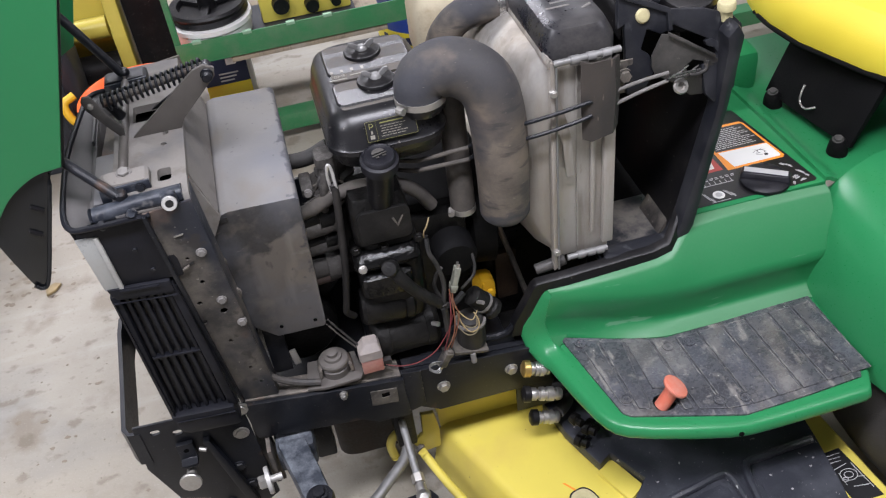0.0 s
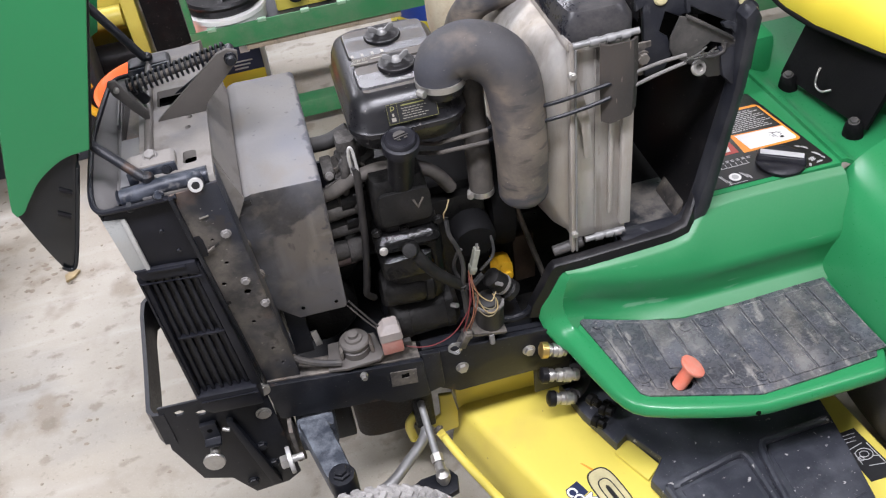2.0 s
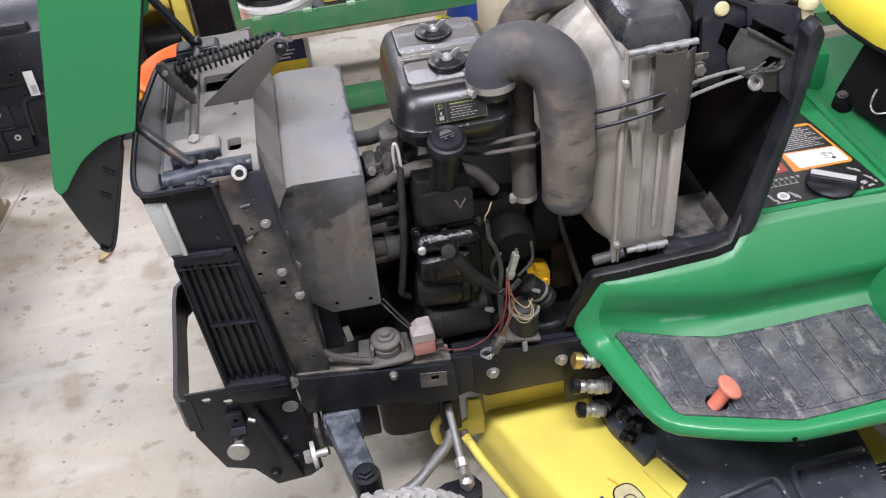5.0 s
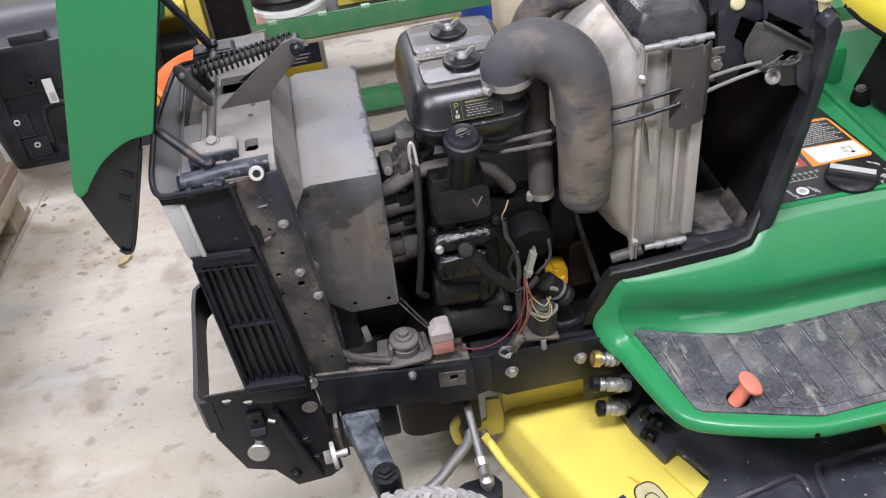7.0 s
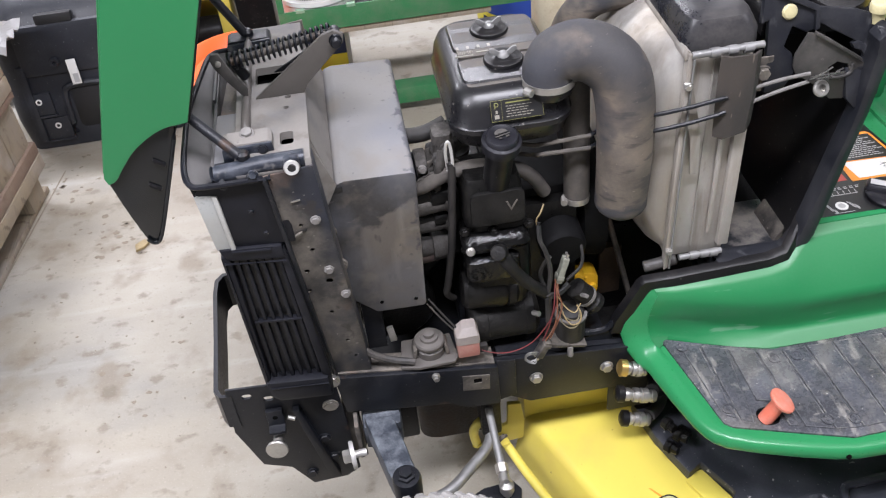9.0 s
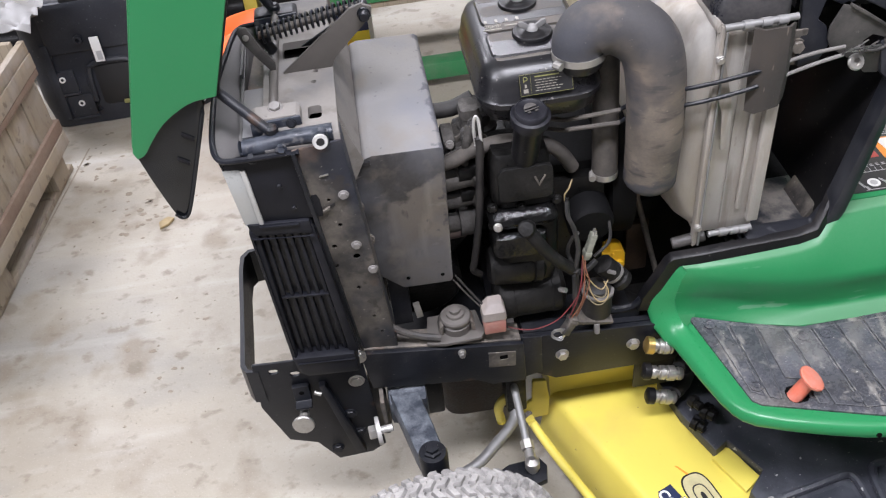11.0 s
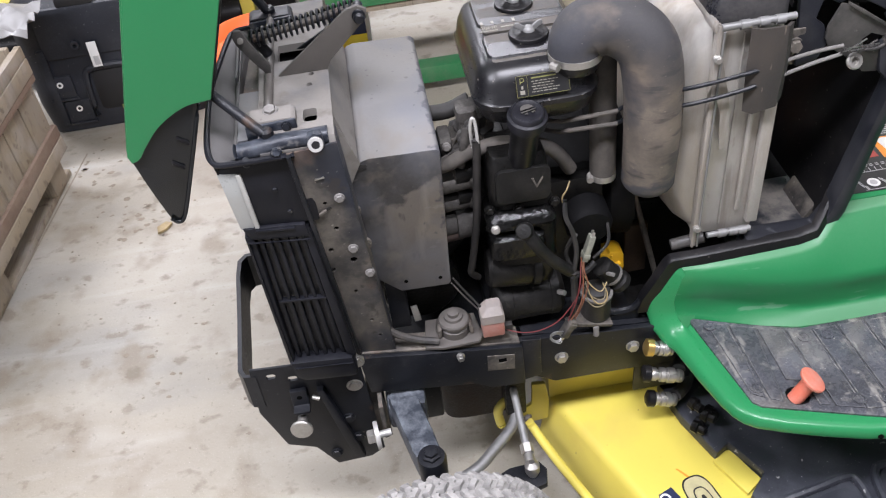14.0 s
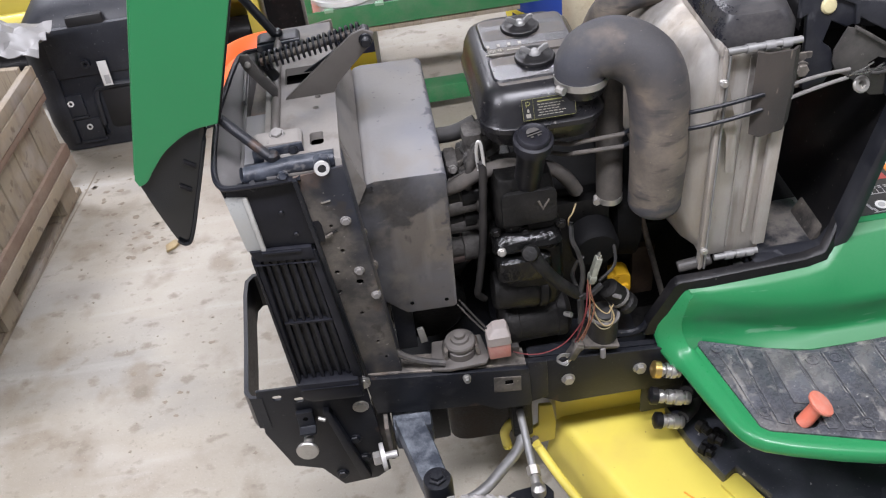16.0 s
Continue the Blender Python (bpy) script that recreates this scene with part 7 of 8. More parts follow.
    part("badge_centre", turned([(0.0005, 0.0065), (0.0008, 0.0065)], (0.588, 0.092, z), (0, 0, 1), 16), M_GREYFIL, panel)
    dial = part("height_dial", turned([(0, 0.046), (0.003, 0.0475), (0.007, 0.047), (0.011, 0.042), (0.013, 0.036), (0.013, 0.002)], (0.687, 0.100, z), (0, 0, 1), 36), M_CAP, panel, "round black dial with a grey grip bar")
    grip = Matrix.Translation((0.687, 0.100, z + 0.011)) @ pose(0, 0, 0, 0, 0, -34)
    part("grip", loft([(ring_of(-0.046, 0.046, -0.0155, 0.0155, 0.004, 2), 0.0), (ring_of(-0.044, 0.044, -0.012, 0.012, 0.004, 2), 0.009), (ring_of(-0.042, 0.042, -0.0095, 0.0095, 0.003, 2), 0.011)], "z", None, grip), M_CAP, dial)
    part("grip_insert", block(-0.040, 0.040, -0.0075, 0.0075, 0.0108, 0.0118, 0.0004, None, grip), M_GREYFIL, dial)
    part("pointer_hole", turned([(0.0108, 0.0022), (0.0112, 0.002)], (0.687, 0.100, z), (0, 0, 1), 10), M_VOID, dial)
    # rear fender over the wheel
    rear = []
    side = ((0.733, 0.40), (0.738, 0.44), (0.751, 0.50), (0.768, 0.55), (0.788, 0.588), (0.812, 0.610), (0.846, 0.624), (0.90, 0.632), (1.10, 0.636), (1.35, 0.62))
    for y, dx, dz in ((-0.34, 0.035, -0.02), (-0.24, 0.010, -0.006), (-0.14, 0.0, 0.0), (-0.04, 0.002, 0.0), (0.036, 0.005, 0.0), (0.048, 0.007, -0.002), (0.060, 0.010, -0.034)):
        rear.append([(x + dx, y + (0.26 * max(0.0, min(x, 1.0) - 0.79) if y > 0 else 0.0), z + (dz if z > 0.6 or dz > -0.01 else 0.0)) for x, z in side])
    part("rear_fender", sheet(rear, -0.008), M_GREEN, tractor, "glossy green rear fender")
    part("seat_deck", sheet([[(0.790, 0.060, 0.6215), (0.800, 0.060, 0.620), (0.815, 0.060, 0.610), (0.835, 0.060, 0.600), (0.90, 0.060, 0.597), (1.35, 0.060, 0.60)], [(0.786, 0.25, 0.6215), (0.796, 0.25, 0.620), (0.812, 0.25, 0.608), (0.835, 0.25, 0.598), (0.90, 0.25, 0.596), (1.35, 0.25, 0.60)], [(0.780, 0.42, 0.6215), (0.790, 0.42, 0.620), (0.808, 0.42, 0.610), (0.83, 0.42, 0.600), (0.90, 0.42, 0.597), (1.35, 0.42, 0.60)], [(0.70, 0.62, 0.615), (0.74, 0.62, 0.615), (0.80, 0.62, 0.610), (0.86, 0.62, 0.605), (0.92, 0.62, 0.60), (1.35, 0.62, 0.60)]], -0.008), M_GREEN, tractor, "green seat deck")
    part("console_far", prism([(0.60, 0.42), (0.85, 0.42), (0.85, 0.62), (0.62, 0.62)], "z", 0.60, 0.70, 0.02), M_GREEN, tractor)


def step_mat():
    """Rubber step mat of raised panels between grooves, with its push knob."""
    outline = [(0.236, 0.015), (0.322, -0.020), (0.397, -0.046), (0.426, -0.053), (0.527, -0.052), (0.658, -0.047), (0.724, -0.046), (0.728, -0.190), (0.712, -0.203), (0.716, -0.228), (0.703, -0.254), (0.60, -0.2605), (0.476, -0.265), (0.290, -0.204), (0.278, -0.193)]
    mat = part("step_mat", prism(outline, "z", 0.4305, 0.436, 0.002), M_MAT, tractor, "scuffed black ribbed rubber step mat")
    drill(mat, prism(ring_of(0.336, 0.374, -0.214, -0.176, 0.015, 3), "z", 0.42, 0.45))
    # black sheet painted as the shade in the mat's opening
    part("cut_out", prism(ring_of(0.334, 0.376, -0.216, -0.174, 0.015, 3), "z", 0.4300, 0.4318), M_VOID, mat)
    edges = [0.262, 0.300, 0.345, 0.392, 0.438, 0.484, 0.534, 0.581, 0.629, 0.677, 0.718]

    def inner(x):
        return 0.015 - 0.405 * (x - 0.236) if x < 0.322 else max(-0.020 - 0.345 * (x - 0.322), -0.053)

    def outer(x):
        return -0.200 - 0.33 * (x - 0.290) if x < 0.47 else -0.2595 + 0.03 * (x - 0.47)

    for k, (a, b) in enumerate(zip(edges, edges[1:])):
        a, b = a + 0.0028, b - 0.0028
        low = max(outer(a + 0.012), -0.252) + 0.010
        if k == 0:
            pts = [(a, inner(a) - 0.010), (b, inner(b) - 0.010), (b + 0.004, -0.188), (0.283, -0.176)]
        elif k == 1:
            pts = [(a, inner(a) - 0.010), (b, inner(b) - 0.010), (b - 0.012, -0.160), (0.331, -0.172), (0.326, outer(0.326) + 0.010), (a + 0.006, -0.193)]
        elif k == 2:
            pts = [(a, inner(a) - 0.010), (b, inner(b) - 0.010), (b + 0.008, outer(b) + 0.009), (0.382, outer(0.382) + 0.009), (0.380, -0.172), (0.372, -0.166), (a + 0.002, -0.160)]
        else:
            pts = [(a, inner(a) - 0.010), (b, inner(b) - 0.010), (b + 0.013, outer(b + 0.013) + 0.010), (a + 0.012, outer(a + 0.012) + 0.010)]
        panel = part("raised_panel", prism(pts, "z", 0.4350, 0.4382, 0.0012), M_MAT, mat)
        loop = pts + pts[:1]
        part("edge_bead", pipe([(x, y, 0.4380) for x, y in loop], 0.0014, 1, 6, smooth=False), M_MATBEAD, panel)
    for x, y in ((0.295, -0.168), (0.447, -0.224), (0.491, -0.231), (0.417, -0.078), (0.458, -0.080), (0.268, -0.016), (0.690, -0.205)):
        part("stud", turned([(0, 0.0115), (0.003, 0.0115), (0.003, 0.0085), (0.001, 0.0075), (0.001, 0.004), (0.0025, 0.003)], (x, y, 0.4375), (0, 0, 1), 18), M_MAT, mat)
    knob = part("lock_knob", rod((0.350, -0.196, 0.428), (0.372, -0.194, 0.468), 0.0135, 0.0125, 20), M_KNOB, tractor, "faded orange-red push knob")
    part("knob_head", turned([(0, 0.016), (0.002, 0.023), (0.006, 0.0245), (0.009, 0.0235), (0.0105, 0.019), (0.0100, 0.004)], (0.371, -0.194, 0.466), (0.60, -0.10, 0.85), 28), M_KNOB, knob)


def hydraulics():
    way = (1.0, -0.12, -0.22)
    for k, (x, y, z, ln) in enumerate(((0.160, -0.010, 0.400, 0.8), (0.155, -0.02, 0.338, 1.25), (0.168, -0.02, 0.260, 0.9))):
        cup = part("hydraulic_coupler", turned([(0, 0.010), (0.004 * ln, 0.0130), (0.014 * ln, 0.0130), (0.015 * ln, 0.0097), (0.019 * ln, 0.0097), (0.020 * ln, 0.0139), (0.027 * ln, 0.0143), (0.028 * ln, 0.0126), (0.031 * ln, 0.0126), (0.032 * ln, 0.0147), (0.042 * ln, 0.0147), (0.043 * ln, 0.0113), (0.047 * ln, 0.0113), (0.048 * ln, 0.0130), (0.053 * ln, 0.0126), (0.056 * ln, 0.0101)], (x, y, z), way, 22), M_ZINC, tractor, "steel hydraulic quick coupler")
        part("collar", turned([(-0.010, 0.010), (-0.006, 0.0165), (0.006, 0.0165), (0.008, 0.012)], (x, y, z), way, 18), (M_BRASS, M_PLASTIC, M_PLASTIC)[k], cup)
        part("hose_tail", pipe([(x + 0.05 * ln, y, z - 0.01), (x + 0.08, y + 0.03, z - 0.015), (x + 0.12, y + 0.10, z - 0.02)], 0.013, 5, 10), M_HOSE, cup)
    part("coupler_plate", block(0.145, 0.26, 0.02, 0.028, 0.24, 0.38, 0.004), M_BLACKST, tractor)
    for k in range(5):
        part("valve_fitting", turned([(0, 0.012), (0.012, 0.013), (0.014, 0.009), (0.026, 0.009)], (0.235 + 0.016 * (k % 3), -0.055 - 0.02 * (k % 2), 0.275 - 0.016 * k), (0.4 + 0.3 * (k % 2), -0.8, 0.1), 8), (M_GREASE, M_BLACKST, M_ZINC)[k % 3] if k > 2 else M_GREASE, tractor)


def mower_deck():
    """Yellow mower deck, its rolled front edge, belt cover and decals."""
    def plan(x, y):
        return x - 0.42 * (y - 0.06)

    rows = []
    for y in (-0.55, -0.30, -0.10, 0.06, 0.084):
        rows.append([(plan(-0.026, y), y, 0.060), (plan(-0.016, y), y, 0.115), (plan(-0.004, y), y, 0.168), (plan(0.001, y), y, 0.177), (plan(0.008, y), y, 0.183), (plan(0.017, y), y, 0.186), (max(0.40, plan(0.1, y)), y, 0.186), (0.742 - 0.12 * (y + 0.24), y, 0.186), (0.748 - 0.12 * (y + 0.24), y, 0.180), (0.750 - 0.12 * (y + 0.24), y, 0.08)])
    deck = part("mower_deck", sheet(rows, 0.006), M_YELLOW, tractor, "yellow painted steel mower deck")
    part("rear_step", prism([(-0.010, 0.176), (0.21, 0.176), (0.22, 0.250), (-0.012, 0.252)], "y", 0.084, 0.094, 0.003), M_YELLOW, deck)
    part("deck_rear_half", block(0.0, 0.70, 0.095, 0.64, 0.08, 0.186, 0.01), M_YELLOW, deck)
    edge = part("rolled_edge", pipe([(-0.062, 0.050, 0.160), (-0.028, -0.035, 0.145), (0.030, -0.165, 0.130), (0.14, -0.42, 0.12)], 0.0095, 5, 12), M_YELLOW, deck, "yellow rolled front edge")
    part("hanger", prism([(-0.050, 0.262), (-0.022, 0.258), (-0.015, 0.20), (-0.018, 0.145), (-0.058, 0.140), (-0.078, 0.18), (-0.052, 0.20)], "y", 0.060, 0.070, 0.004), M_YELLOW, deck, "yellow deck hanger bracket")
    part("hanger_hook", pipe([(-0.118, 0.06, 0.150), (-0.122, 0.06, 0.195), (-0.108, 0.06, 0.222), (-0.084, 0.06, 0.230)], 0.010, 5, 10), M_YELLOW, deck)
    bolt((-0.064, 0.054, 0.164), (-0.5, 0.8, 0.4), edge, 0.009, 0.006, M_DUSTST)
    # side tab
    part("tab", prism([(0.255, -0.138), (0.288, -0.120), (0.296, -0.122), (0.326, -0.190), (0.324, -0.197), (0.292, -0.220)], "z", 0.186, 0.196, 0.004), M_YELLOW, deck)
    # black belt cover
    cover = part("belt_cover", prism([(0.205, 0.05), (0.225, -0.04), (0.262, -0.137), (0.291, -0.118), (0.330, -0.192), (0.290, -0.232), (0.33, -0.36), (0.36, -0.52), (0.64, -0.52), (0.672, -0.30), (0.682, -0.21), (0.70, 0.05)], "z", 0.187, 0.215, 0.006), M_COVER, tractor, "black moulded plastic belt cover")
    for pts in ([(0.312, -0.262, 0.218), (0.40, -0.246, 0.219), (0.462, -0.234, 0.219), (0.482, -0.246, 0.219), (0.486, -0.315, 0.219), (0.49, -0.42, 0.218)], [(0.502, -0.42, 0.218), (0.508, -0.30, 0.219), (0.520, -0.232, 0.219), (0.56, -0.222, 0.219), (0.668, -0.215, 0.218)], [(0.33, -0.40, 0.218), (0.312, -0.262, 0.218)]):
        part("ridge", pipe(pts, 0.008, 4, 8), M_COVER, cover)
    for pts in ([(0.335, -0.272), (0.455, -0.252), (0.468, -0.262), (0.474, -0.40), (0.35, -0.40)], [(0.530, -0.25), (0.66, -0.238), (0.65, -0.38), (0.525, -0.40)]):
        part("inset_panel", prism(pts, "z", 0.213, 0.2165, 0.001), M_COVER, cover)
    # decals
    dec = part("deck_decal", prism([(0.135, -0.185), (0.163, -0.173), (0.176, -0.203), (0.148, -0.215)], "z", 0.1862, 0.1866), M_NAVY, deck, "dark blue decal with white lettering")
    for text, x, y in (("MU", 0.1785, -0.2265), ("COM", 0.1535, -0.2135)):
        words("text_outline", text, 0.027, pose(x, y, 0.1868, 0, 0, -64), M_NAVY, dec, bold=0.0022, depth=0.0002)
        words("decal_text", text, 0.027, pose(x, y, 0.1874, 0, 0, -64), M_INKWHITE, dec, bold=0.0007, depth=0.0002)
    axis, across = Vector((0.23, -0.973)), Vector((0.973, 0.23))
    mid = Vector((0.217, -0.216))

    def oval(ra, rb, shift=0.0):
        out = []
        for k in range(32):
            c, s = math.cos(k * math.pi / 16), math.sin(k * math.pi / 16)
            p = mid + axis * (shift + ra * math.copysign(abs(c) ** 0.55, c)) + across * (rb * math.copysign(abs(s) ** 0.7, s))
            out.append((p.x, p.y))
        return out

    mark = part("ring_mark", prism(oval(0.060, 0.0285), "z", 0.1860, 0.1864), M_INKBLACK, deck, "pale ring mark with black outlines")
    part("ring_field", prism(oval(0.0565, 0.0255), "z", 0.1864, 0.1868), M_CREAM, mark)
    part("ring_mark", prism(oval(0.038, 0.0150, 0.004), "z", 0.1868, 0.1871), M_INKBLACK, mark)
    part("ring_field", prism(oval(0.035, 0.0125, 0.004), "z", 0.1871, 0.1874), M_CREAM, mark)
    part("ring_mark", prism(oval(0.022, 0.0045, 0.006), "z", 0.1874, 0.1877), M_INKBLACK, mark)
    part("paint_streak", prism([(0.183, -0.136), (0.188, -0.137), (0.204, -0.158), (0.200, -0.160)], "z", 0.1860, 0.1864), M_INKORANGE, deck)
    rear = part("deck_decal", prism([(0.670, -0.236), (0.722, -0.232), (0.742, -0.350), (0.684, -0.350)], "z", 0.1868, 0.1876), M_INKBLACK, deck, "black decal with a white line drawing")
    lines = bmesh.new()
    for k in range(3):
        for a, b in ((0.0, 0.4), (0.46, 0.7), (0.76, 1.0 - 0.1 * k)):
            block(0.682 + 0.034 * a, 0.682 + 0.034 * b, -0.244 - 0.008 * k, -0.2425 - 0.008 * k, 0.1876, 0.188, 0, lines)
    for r, cx, cy in ((0.017, 0.706, -0.292), (0.009, 0.706, -0.292), (0.006, 0.694, -0.300)):
        pipe([(cx + r * math.cos(a * math.pi / 8), cy + 0.75 * r * math.sin(a * math.pi / 8), 0.188) for a in range(17)], 0.0008, 1, 5, lines, smooth=False)
    for p, q in (((0.684, -0.275), (0.716, -0.268)), ((0.690, -0.284), (0.690, -0.312)), ((0.724, -0.270), (0.734, -0.330)), ((0.700, -0.318), (0.730, -0.322)), ((0.718, -0.300), (0.732, -0.304))):
        rod((*p, 0.1879), (*q, 0.1879), 0.0008, segs=5, bm=lines)
    many(part("print_bar", lines, M_GREYFIL, rear))


def seat():
    edge = [(0.846, 0.47), (0.844, 0.40), (0.857, 0.308), (0.880, 0.245), (0.909, 0.166), (0.95, 0.095), (1.02, 0.045), (1.18, 0.025), (1.36, 0.03), (1.38, 0.60), (1.02, 0.62), (0.90, 0.59), (0.860, 0.53)]
    mid = Vector((1.12, 0.33))

    def inset(f):
        return [tuple(mid + (Vector(p) - mid) * f) for p in edge]

    seat_ob = part("seat", loft([(inset(0.93), 0.752), (inset(0.985), 0.762), (inset(1.0), 0.785), (inset(0.99), 0.815), (inset(0.95), 0.848), (inset(0.86), 0.872)]), M_SEAT, tractor, "bright yellow vinyl seat cushion")
    tilt = Matrix.Translation((0.868, 0.245, 0.0)) @ pose(0, 0, 0, 0, 0, 9)
    base = part("seat_base", prism([(-0.004, 0.626), (0.006, 0.622), (0.066, 0.735), (0.40, 0.735), (0.40, 0.751), (0.052, 0.751)], "y", -0.118, 0.135, 0.003, None, tilt), M_MATTE, tractor, "black seat bracket")
    part("seat_pan", block(0.95, 1.33, 0.08, 0.56, 0.730, 0.7515, 0.005), M_MATTE, base)
    for x, y in ((0.842, 0.345), (0.868, 0.144)):
        foot = part("pivot_foot", turned([(-0.040, 0.021), (-0.016, 0.019), (-0.002, 0.016), (0.004, 0.011), (0.005, 0.004)], (x, y, 0.638), (-0.15, -0.1, 1), 20), M_MATTE, base)
        bolt((x - 0.001, y, 0.641), (-0.15, -0.2, 1), foot, 0.009, 0.007, M_LATCH)
    part("latch_loop", pipe([(0.874, 0.288, 0.682), (0.862, 0.278, 0.672), (0.858, 0.272, 0.655), (0.857, 0.250, 0.652), (0.872, 0.238, 0.658)], 0.0022, 5, 8), M_ZINC, base)
    part("welt", pipe([(*p, 0.768) for p in inset(0.985)[:8]], 0.006, 4, 8), M_MATTE, seat_ob, "black welt")


fender()
step_mat()
hydraulics()
mower_deck()
seat()


# ---- things standing behind and beside the tractor ----
def crate():
    """Open wooden crate on a pallet, its slatted side towards the tractor."""
    box = thing("wooden_crate", (-1.6, 1.1, 0.0), "weathered open wooden crate with slatted side, on a pallet", "crate")
    m = Matrix.Translation((-1.266, 1.405, 0)) @ pose(0, 0, 0, 0, 0, -8)
    ln, n = 1.1, 9
    for i in range(n):
        a = -ln + ln * i / n
        part("slat", block(-0.018, 0.0, a + 0.0035, a + ln / n - 0.0035, 0.15, 0.47, 0.002, None, m), M_WOOD, box)
    part("top_rail", block(0.0, 0.022, -ln, 0.0, 0.395, 0.445, 0.003, None, m), M_WOOD, box)
    part("inside_lining", block(-0.74, -0.025, -ln + 0.03, -0.03, 0.166, 0.30, 0.01, None, m), M_WOODRED, box)
    part("top_rail", block(0.001, 0.020, -ln, 0.0, 0.447, 0.485, 0.003, None, m), M_WOOD, box)
    part("rail_stripe", block(0.0, 0.020, -ln, 0.0, 0.372, 0.393, 0.002, None, m), M_WOODRED, box)
    part("bottom_rail", block(-0.02, 0.012, -ln, 0.012, 0.165, 0.205, 0.003, None, m), M_WOODRED, box)
    part("bottom_rail", block(-0.02, 0.014, -ln, 0.012, 0.115, 0.163, 0.003, None, m), M_WOOD, box)
    part("end_board", block(-0.75, -0.018, -0.02, 0.0, 0.15, 0.485, 0.003, None, m), M_WOOD, box)
    part("end_board", block(-0.75, -0.018, -ln, -ln + 0.02, 0.15, 0.485, 0.003, None, m), M_WOOD, box)
    part("back_board", block(-0.77, -0.75, -ln, 0.0, 0.15, 0.485, 0.003, None, m), M_WOOD, box)
    part("bottom_board", block(-0.75, -0.018, -ln + 0.02, -0.02, 0.15, 0.165, 0.002, None, m), M_WOODRED, box)
    pal = thing("pallet", (-1.6, 1.1, 0.0), "old wooden pallet under the crate", "pallet")
    for a in (-1.06, -0.62, -0.12):
        part("bearer", block(-0.72, -0.01, a, a + 0.10, 0.022, 0.108, 0.004, None, m), M_WOOD, pal)
    for x in (-0.70, -0.40, -0.13):
        part("bottom_deck_board", block(x, x + 0.11, -ln, 0.03, 0.0, 0.021, 0.003, None, m), M_WOOD, pal)
    part("top_deck_board", block(-0.72, -0.01, -ln, 0.02, 0.109, 0.114, 0.001, None, m), M_WOODRED, pal)


def hopper():
    """Black moulded hopper lying with its ribbed underside to the tractor."""
    m = Matrix.Translation((-1.400, 1.685, 0.0)) @ pose(0, 0, 0, -8, 0, 1)
    bag = part("plastic_hopper", loft([(ring_of(0.02, 0.56, 0.0, 0.30, 0.05), 0.004), (ring_of(0.0, 0.58, 0.0, 0.30, 0.06), 0.10), (ring_of(-0.01, 0.59, 0.005, 0.30, 0.07), 0.34), (ring_of(0.005, 0.575, 0.025, 0.30, 0.08), 0.44), (ring_of(0.05, 0.53, 0.075, 0.29, 0.08), 0.50), (ring_of(0.11, 0.47, 0.13, 0.26, 0.05), 0.52)], "z", None, m), M_BIN, None)
    tagged(bag, "black moulded plastic hopper with recessed ribs, on the floor", "hopper")
    part("raised_panel", block(0.08, 0.50, -0.010, 0.02, 0.26, 0.43, 0.02, None, m), M_BIN, bag)
    # socket and vent recess are black blocks painting in their shade
    part("socket", block(0.205, 0.335, -0.004, 0.03, 0.06, 0.205, 0.03, None, m), M_INKBLACK, bag)
    part("socket_rim", merge(pipe([(0.185, -0.002, 0.05), (0.190, -0.002, 0.18), (0.215, -0.002, 0.215), (0.32, -0.002, 0.215), (0.345, -0.002, 0.18), (0.350, -0.002, 0.05)], 0.011, 4, 8), None, m), M_BIN, bag)
    for x, z in ((0.10, 0.175), (0.135, 0.085), (0.415, 0.20), (0.42, 0.11)):
        part("foot_pad", block(x - 0.042, x + 0.042, -0.007, 0.02, z - 0.050, z + 0.028, 0.006, None, m), M_BIN, bag)
        part("pad_ledge", block(x - 0.045, x + 0.045, -0.012, 0.01, z - 0.058, z - 0.050, 0.003, None, m), M_BIN, bag)
        ring = part("bolt", merge(turned([(0, 0.0105), (0.003, 0.0105), (0.004, 0.008), (0.002, 0.005), (0.002, 0.001)], (x, -0.007, z), (0, -1, 0), 16), None, m), M_WHITE, bag)
        part("socket", merge(turned([(0.0022, 0.0052), (0.0032, 0.0050), (0.0034, 0.001)], (x, -0.007, z), (0, -1, 0), 12), None, m), M_INKBLACK, ring)
    part("vent_recess", block(0.17, 0.29, -0.004, 0.03, 0.42, 0.46, 0.012, None, m), M_INKBLACK, bag)
    for x in (0.06, 0.52):
        part("edge_rib", block(x, x + 0.03, -0.014, 0.02, 0.03, 0.30, 0.01, None, m), M_BIN, bag)
    part("eyelet", merge(turned([(0, 0.016), (0.012, 0.014), (0.012, 0.007), (0, 0.006)], (0.195, -0.012, 0.305), (0, -1, 0), 16), None, m), M_BIN, bag)
    part("sticker", block(0.232, 0.262, -0.026, -0.021, 0.225, 0.310, 0.001, None, m), M_INKWHITE, bag, "white paper sticker")
    part("sticker_print", block(0.241, 0.258, -0.0268, -0.0258, 0.232, 0.262, 0.0, None, m), M_GREYFIL, bag)
    part("sticker", block(0.275, 0.31, -0.012, -0.007, 0.062, 0.076, 0.001, None, m), M_INKYEL, bag)


